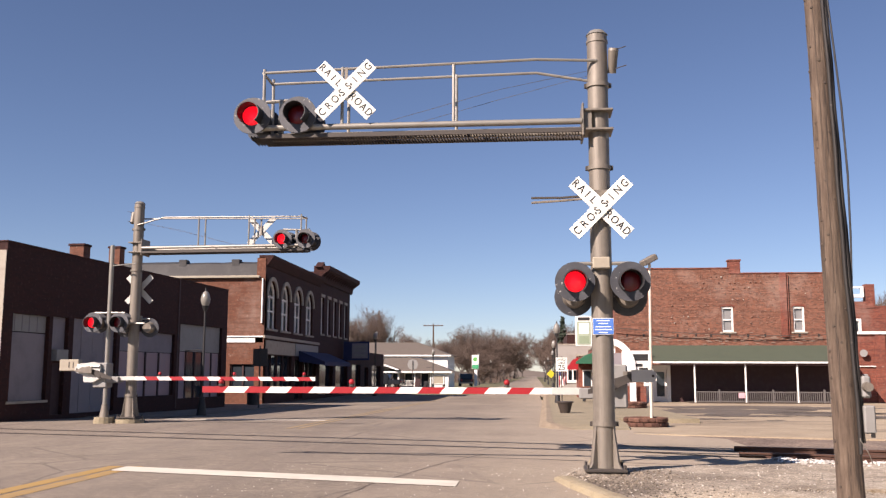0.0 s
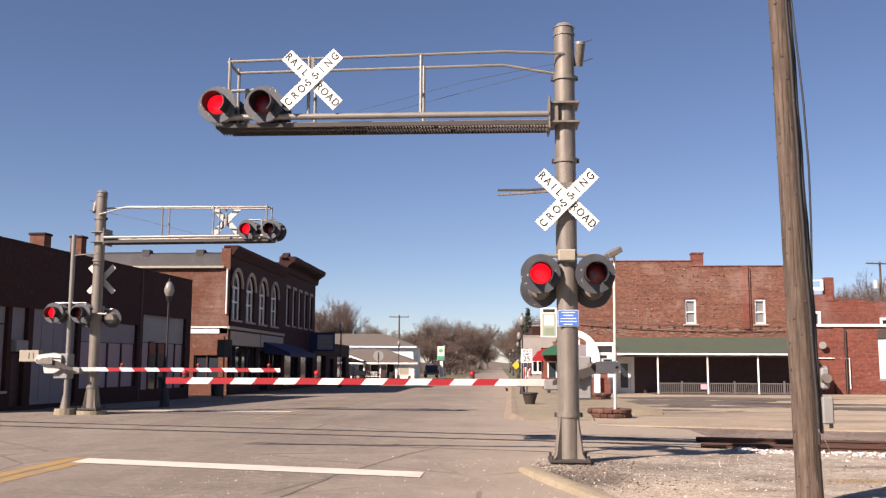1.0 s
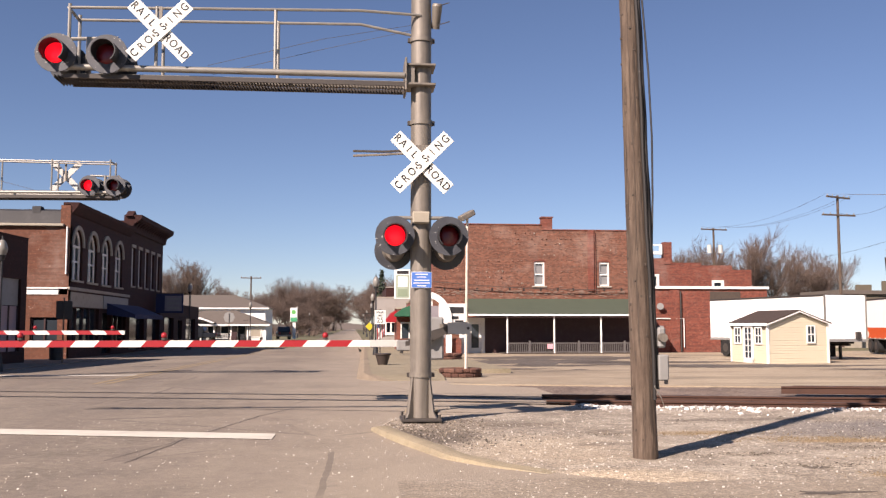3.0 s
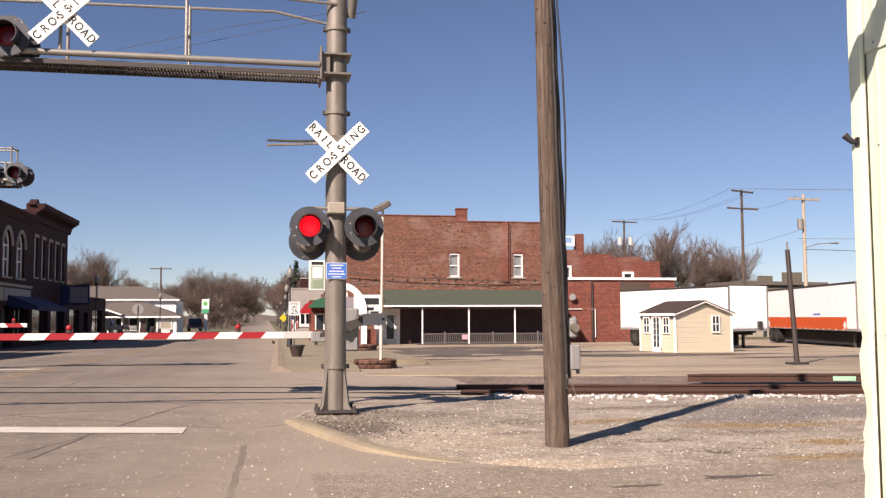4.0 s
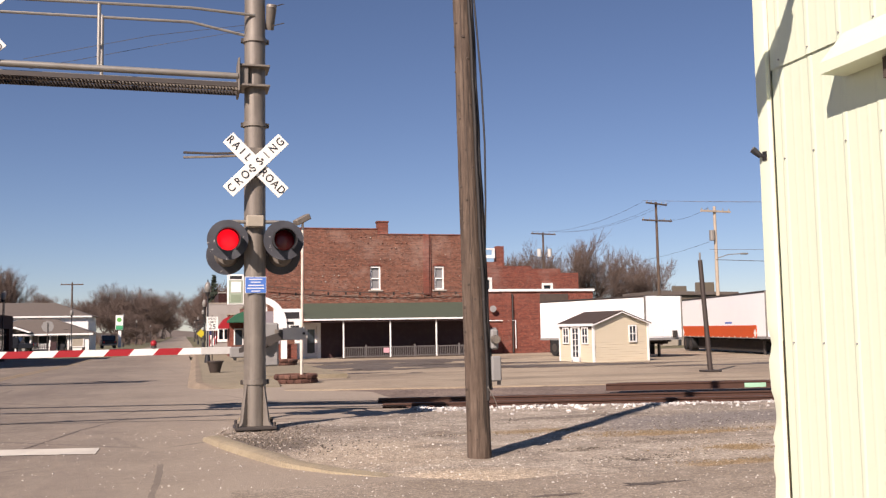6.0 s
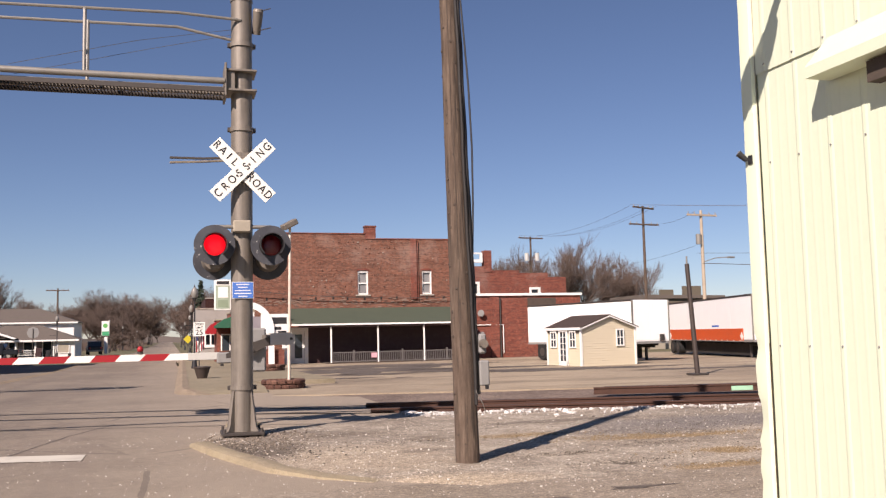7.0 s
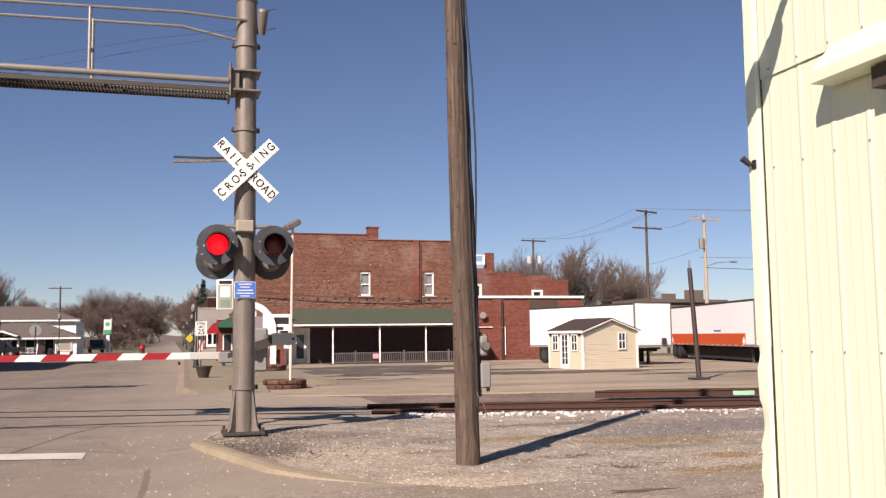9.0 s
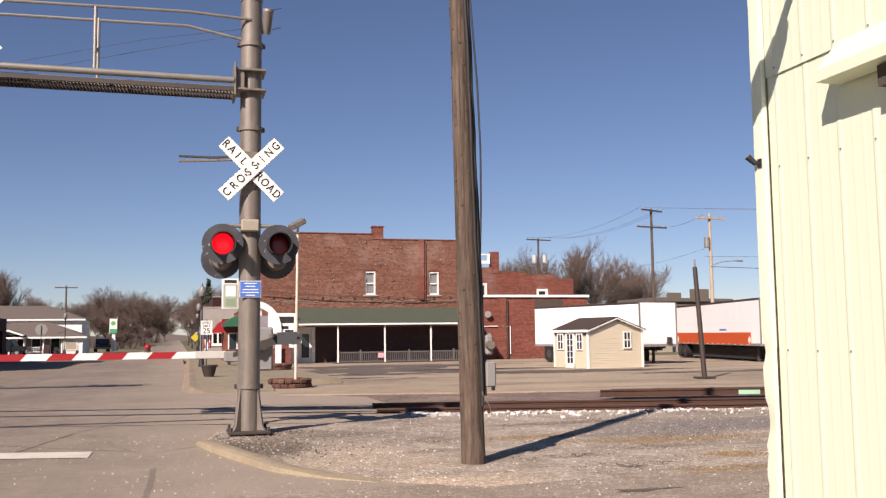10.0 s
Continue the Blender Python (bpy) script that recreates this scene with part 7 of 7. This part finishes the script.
part("door_track", box(WX - 0.12, WX - 0.03, -6, 4.2, 2.90, 3.02), M["tie"], hd, "dark door track under the hood")
# Unseen arm and head, added so their shadow slants across the wall.
arm_lamp = thing("wall_arm_lamp", "unseen cream arm lamp placed to shadow the steel wall", "lamp", (WX, 4.70, 4.22))
part("flange", tube((-0.003, 0, 0), (-0.03, 0, 0), 0.09, n=16), M["metal_wall"], arm_lamp)
part("arm", sweep([(-0.02, 0, 0), (-0.35, -0.08, 0.0), (-0.7, -0.17, -0.03), (-0.9, -0.225, -0.08)], 0.036, 10), M["metal_wall"], arm_lamp, "", True)
hb = bmesh.new()
bmesh.ops.create_uvsphere(hb, u_segments=18, v_segments=12, radius=1.0, matrix=Matrix.Translation((-0.88, -0.22, -0.085)) @ Euler((0, radians(-5.7), radians(14.0))).to_matrix().to_4x4() @ Matrix.Diagonal((0.34, 0.11, 0.085, 1)))
part("head", hb, M["metal_wall"], arm_lamp, "long rounded lamp head", True)
wl = thing("wall_light", "small black flood light on the building corner", "lamp", (WX - 0.05, WY + 0.1, 2.69))
part("arm", sweep([(0, 0, 0), (-0.03, 0.02, 0.0), (-0.04, 0.03, 0.02)], 0.009, 7), M["ink"], wl)
part("mount", box(-0.008, 0.0, -0.02, 0.02, -0.03, 0.03), M["ink"], wl)
part("head", tube((-0.02, 0.02, 0.0), (-0.07, 0.04, 0.05), 0.018, 0.024, 12), M["ink"], wl, "", True)
part("lens", tube((-0.07, 0.04, 0.05), (-0.073, 0.041, 0.052), 0.02, n=12), M["pale_glass"], wl)


# ---- utility poles in the distance ----
def line_pole(x, y, h, arms, mat, label, cans=0):
    t = thing("utility_pole", label, "utility pole", (x, y, -0.3))
    part("shaft", tube((0, 0, 0), (0, 0, h + 0.3), 0.17, 0.11, 10), mat, t, "", True)
    for z, w, turn in arms:
        m = Matrix.Translation((0, -0.14, z + 0.3)) @ pose(0, 0, 0, 0, 0, turn)
        a = part("crossarm", box(-w / 2, w / 2, -0.06, 0.06, -0.07, 0.07, m=m), mat, t)
        for k in (-0.46, -0.25, 0.25, 0.46):
            part("insulator", tube(m @ Vector((k * w, 0, 0.07)), m @ Vector((k * w, 0, 0.24)), 0.05, 0.035, 7), M["grey"], a)
    for k in range(cans):
        s = (k - (cans - 1) / 2) * 1.3
        part("transformer", tube((s, -0.35, h - 2.6), (s, -0.35, h - 1.7), 0.25, n=12), M["sheet_grey"], t, "pale transformer can", True)
    return t


light_wood = painted("pale_pole_wood", (0.42, 0.345, 0.26), 0.9, 0, 0.4, 1.5)
line_pole(41.0, 102.1, 12.8, ((12.6, 3.4, 12),), M["pole"], "far wooden pole with a crossarm and transformers", 2)
line_pole(43.3, 78.9, 13.3, ((13.1, 3.2, 25), (11.5, 3.6, 12)), M["pole"], "tall wooden pole with two crossarms")
p3 = line_pole(40.1, 63.8, 10.8, ((10.4, 2.9, 8),), light_wood, "pale wooden pole with a crossarm and street light", 0)
part("transformer", tube((-0.35, -0.1, 8.4), (-0.35, -0.1, 9.2), 0.22, n=12), M["alu_light"], p3)
part("light_arm", sweep([(0, 0, 7.0), (0.9, -0.3, 7.3), (1.9, -0.6, 7.35)], 0.035, 6), M["alu_light"], p3)
part("light_head", box(1.8, 2.4, -0.75, -0.5, 7.28, 7.4, 0.03), M["alu_light"], p3)
line_pole(-15.1, 139.2, 9.0, ((8.7, 3.0, 0),), M["pole"], "wooden pole with a crossarm down the street")


def wire(a, b, sag, rad, n=14):
    a, b = Vector(a), Vector(b)
    pts = [a.lerp(b, i / n) - Vector((0, 0, sag * 4 * (i / n) * (1 - i / n))) for i in range(n + 1)]
    return solid("power_line", sweep(pts, rad, 4), M["steel_dark"], "thin sagging power line", "cable", group="power lines")


for k in (-1.4, 0.8, 1.4):
    wire((41 + k, 102, 12.9), (43.3 + k, 78.8, 13.3), 0.9, 0.012)
    wire((43.3 + k, 78.8, 13.4), (90 + k, 40, 13.5), 1.5, 0.012)
wire((43.3, 78.7, 11.7), (39.5, 63.7, 10.7), 0.5, 0.012)
wire((39.5, 63.7, 7.4), (80, 40, 8.5), 0.8, 0.016)
wire((41, 102, 9.5), (39.5, 63.7, 8.0), 1.2, 0.012)
wire((19.5, 62.7, 4.15), (5.0, 62.6, 4.65), 0.25, 0.025)
wire((40, 63.7, 6.6), (85, 50, 5.8), 0.4, 0.03)

# ---- bare winter trees ----
def bare_tree(seed, h, spread, forks):
    """Trunk with limbs, and a crown of fine twigs, as two meshes."""
    r = random.Random(seed)
    big, fine = ([], []), ([], [])

    def limb(store, a, b, ra, rb, n):
        vs, fs = store
        d = (b - a).normalized()
        u = d.orthogonal().normalized()
        w = d.cross(u)
        o = len(vs)
        if n == 2:                                            # a twig: one flat sliver
            turn = r.uniform(0, 3.14)
            u = u * math.cos(turn) + w * math.sin(turn)
            vs += [tuple(a - u * ra), tuple(a + u * ra), tuple(b)]
            fs.append((o, o + 1, o + 2))
            return
        for p, q in ((a, ra), (b, rb)):
            for j in range(n):
                g_ = 2 * math.pi * j / n
                vs.append(tuple(p + (u * math.cos(g_) + w * math.sin(g_)) * q))
        for j in range(n):
            fs.append((o + j, o + (j + 1) % n, o + n + (j + 1) % n, o + n + j))

    def grow(p, d, ln, rad, depth):
        if depth == 5:
            limb(fine, p, p + d * ln, 0.013, 0.0, 2)
            return
        n = 3
        sides = (8, 6, 4, 3, 3)[depth]
        for i in range(n):
            q = p + d * (ln / n)
            limb(big if depth < 2 else fine, p, q, rad * (1 - 0.5 * i / n), rad * (1 - 0.5 * (i + 1) / n), sides)
            d = (d + Vector((r.gauss(0, 0.10), r.gauss(0, 0.10), 0.05 + 0.03 * depth))).normalized()
            p = q
            kids = (0 if i < 2 else forks) if depth == 0 else (2 if depth < 4 else 3) - (i == 0)
            for _ in range(kids):
                az = r.uniform(0, 6.283)
                side = (d.orthogonal().normalized() @ Matrix.Rotation(az, 3, d)).normalized()
                ang = radians(r.gauss(spread, 9))
                nd = (d * math.cos(ang) + side * math.sin(ang)).normalized()
                if nd.z < -0.1:
                    nd.z *= 0.3
                grow(p, nd.normalized(), ln * (r.uniform(1.1, 1.6) if depth == 0 else r.uniform(0.5, 0.78)), max(rad * (0.5 if depth == 0 else 0.42), 0.012), depth + 1)
        if depth:
            grow(p, d, ln * 0.62, max(rad * 0.45, 0.012), depth + 1)

    grow(Vector((0, 0, -0.3)), Vector((0, 0, 1)), h * 0.2, h * 0.017, 0)
    zs = sorted(v[2] for v in fine[0])
    tall = zs[int(len(zs) * 0.97)]
    out = []
    for nm, (vs, fs), mt in (("trunk", big, M["bark"]), ("crown", fine, M["twig"])):
        me = bpy.data.meshes.new(nm)
        me.from_pydata([(x * h / tall, y * h / tall, z * h / tall) for x, y, z in vs], [], fs)
        me.materials.append(mt)
        out.append(me)
    return out


def tree(meshes, label):
    t = thing("tree", label, "tree", (0, -500, -0.4), 0, "bare winter trees")
    part("trunk", meshes[0], None, t)
    part("crown", meshes[1], None, t, "fine bare twigs")
    return t


kinds = [tree(bare_tree(s, h, sp, tw), lab) for s, h, sp, tw, lab in (
    (1, 9.5, 38, 6, "bare spreading tree with dense brown twigs"), (2, 12.5, 27, 5, "tall bare tree with grey limbs"), (5, 13.5, 31, 6, "tall bare tree with many fine limbs"), (9, 8.5, 42, 7, "small bare tree with a dense twiggy crown"))]
spots = (                                                     # x, y, kind, height
    # left of the street
    (-24.5, 150, 1, 10.6), (-27.5, 156, 2, 10.0), (-30.5, 152, 1, 9.0), (-24.8, 200, 2, 11.5), (-28, 215, 1, 10.5), (-21.5, 230, 2, 11.0), (-25, 250, 0, 9.0), (-19.5, 245, 0, 9.5),
    (-16.0, 260, 1, 14.2), (-17.5, 275, 2, 13.5), (-14.0, 268, 0, 12.5), (-19.0, 285, 2, 12.0), (-13.6, 240, 0, 8.5), (-11.5, 215, 3, 5.5), (-10.5, 185, 3, 4.2), (-12.5, 190, 0, 6.0),
    (-7.4, 385, 0, 16.0), (-10.4, 392, 3, 15.0), (-8.6, 405, 0, 15.5), (-8.0, 470, 2, 12.0), (-7.0, 560, 0, 10.5), (-9.5, 540, 1, 12.0), (-13, 520, 2, 13), (-16, 560, 1, 13), (-20, 530, 2, 13), (-6.4, 650, 0, 9.0), (-12, 330, 3, 8.0), (-9.5, 300, 3, 6.0),
    (-33, 330, 1, 12), (-40, 340, 2, 13), (-48, 330, 1, 12), (-27, 380, 2, 13), (-36, 420, 1, 13), (-22, 430, 2, 12), (-58, 380, 2, 13), (-45, 260, 1, 10), (-52, 250, 2, 11), (-39, 240, 1, 10),
    # right of the street
    (4.6, 262, 1, 11.5), (5.4, 205, 2, 11.8), (5.0, 160, 1, 9.6), (6.4, 150, 2, 9.8), (4.2, 320, 0, 11), (4.6, 390, 2, 12), (7.0, 240, 1, 12), (9, 300, 2, 13), (5.2, 480, 1, 11), (6.8, 182, 0, 9.5),
    # behind the lot
    (41.7, 112, 1, 11.0), (45.6, 112, 2, 12.2), (48.4, 110, 1, 12.8), (47.0, 120, 1, 12.4), (52.8, 112, 1, 10.6), (56.0, 112, 2, 10.6), (61.5, 112, 2, 12.8), (74.7, 112, 3, 7.7), (67, 132, 3, 7.0),
)
_r = random.Random(12)
SIZES = (9.5, 12.5, 13.5, 8.5)
for i, (x, y, k, h) in enumerate(spots):
    src = kinds[k]
    tall = 1.06 * h / SIZES[k]
    wide = tall * (_r.uniform(1.1, 1.4) if k in (0, 3) else _r.uniform(0.85, 1.1))
    m = pose(x, y, -0.45, 0, 0, _r.uniform(0, 360)) @ Matrix.Diagonal((wide, wide, tall, 1))
    if src.location.y < -400:
        src.matrix_world = m
    else:
        copy_thing(src, m)
cedar = thing("evergreen", "dark evergreen tree beside the street", "tree", (3.4, 112, -0.3))
part("trunk", tube((0, 0, 0), (0, 0, 2.0), 0.14, 0.1, 8), M["bark"], cedar)
bm = bmesh.new()
for i in range(420):
    z = 1.0 + 7.6 * _r.random()
    rad = 1.5 * (1 - (z - 1.0) / 8.0) * _r.uniform(0.35, 1.1)
    a = _r.uniform(0, 6.28)
    c = Vector((rad * math.cos(a), rad * math.sin(a), z))
    u, w = Vector((_r.gauss(0, 1), _r.gauss(0, 1), _r.gauss(0, 0.6))).normalized() * 0.3, Vector((_r.gauss(0, 1), _r.gauss(0, 1), _r.gauss(0, 1))).normalized() * 0.16
    bm.faces.new([bm.verts.new(c + u), bm.verts.new(c + w), bm.verts.new(c - u), bm.verts.new(c - w)])
part("crown", bm, painted("dark_needles", (0.035, 0.05, 0.03), 0.9), cedar)
vs, fs = [], []
for i in range(11000):
    y = 185 + 260 * _r.random()
    x = _r.uniform(-75, -7 - 0.004 * y) if _r.random() < 0.8 else _r.uniform(5 + 0.004 * y, 30)
    h = 0.3 + 2.6 * _r.random() * (0.5 + 0.5 * noise.noise((x * 0.12, y * 0.05, 3)))
    a, lean, o = _r.uniform(0, 6.28), _r.gauss(0, 0.5), len(vs)
    c, s_ = math.cos(a) * 0.08, math.sin(a) * 0.08
    vs += [(x - c, y - s_, -0.6), (x + c, y + s_, -0.6), (x + lean, y + _r.gauss(0, 0.4), h)]
    fs.append((o, o + 1, o + 2))
me = bpy.data.meshes.new("scrub")
me.from_pydata(vs, [], fs)
me.materials.append(M["twig"])
tagged(part("scrub", me, None), "bare brown scrub and brush along the far road", "scrub", "", "stuff")
wood = bmesh.new()
prev = None
for i in range(241):
    x = -900 + i * 7.5
    z = 3.4 + 1.5 * noise.noise((x * 0.06, 0, 2)) + 1.6 * noise.noise((x * 0.3, 0, 5))
    cur = [wood.verts.new((x, 620 + 40 * noise.noise((x * 0.02, 1, 1)), -1)), wood.verts.new((x, 620 + 40 * noise.noise((x * 0.02, 1, 1)), z))]
    if prev:
        wood.faces.new((prev[0], cur[0], cur[1], prev[1]))
    prev = cur
solid("backdrop", wood, painted("hazy_woods", (0.125, 0.105, 0.095), 0.95, 0, 0.4, 0.15, (0.09, 0.075, 0.065)), "far hazy belt of bare woods", "backdrop", "structure")
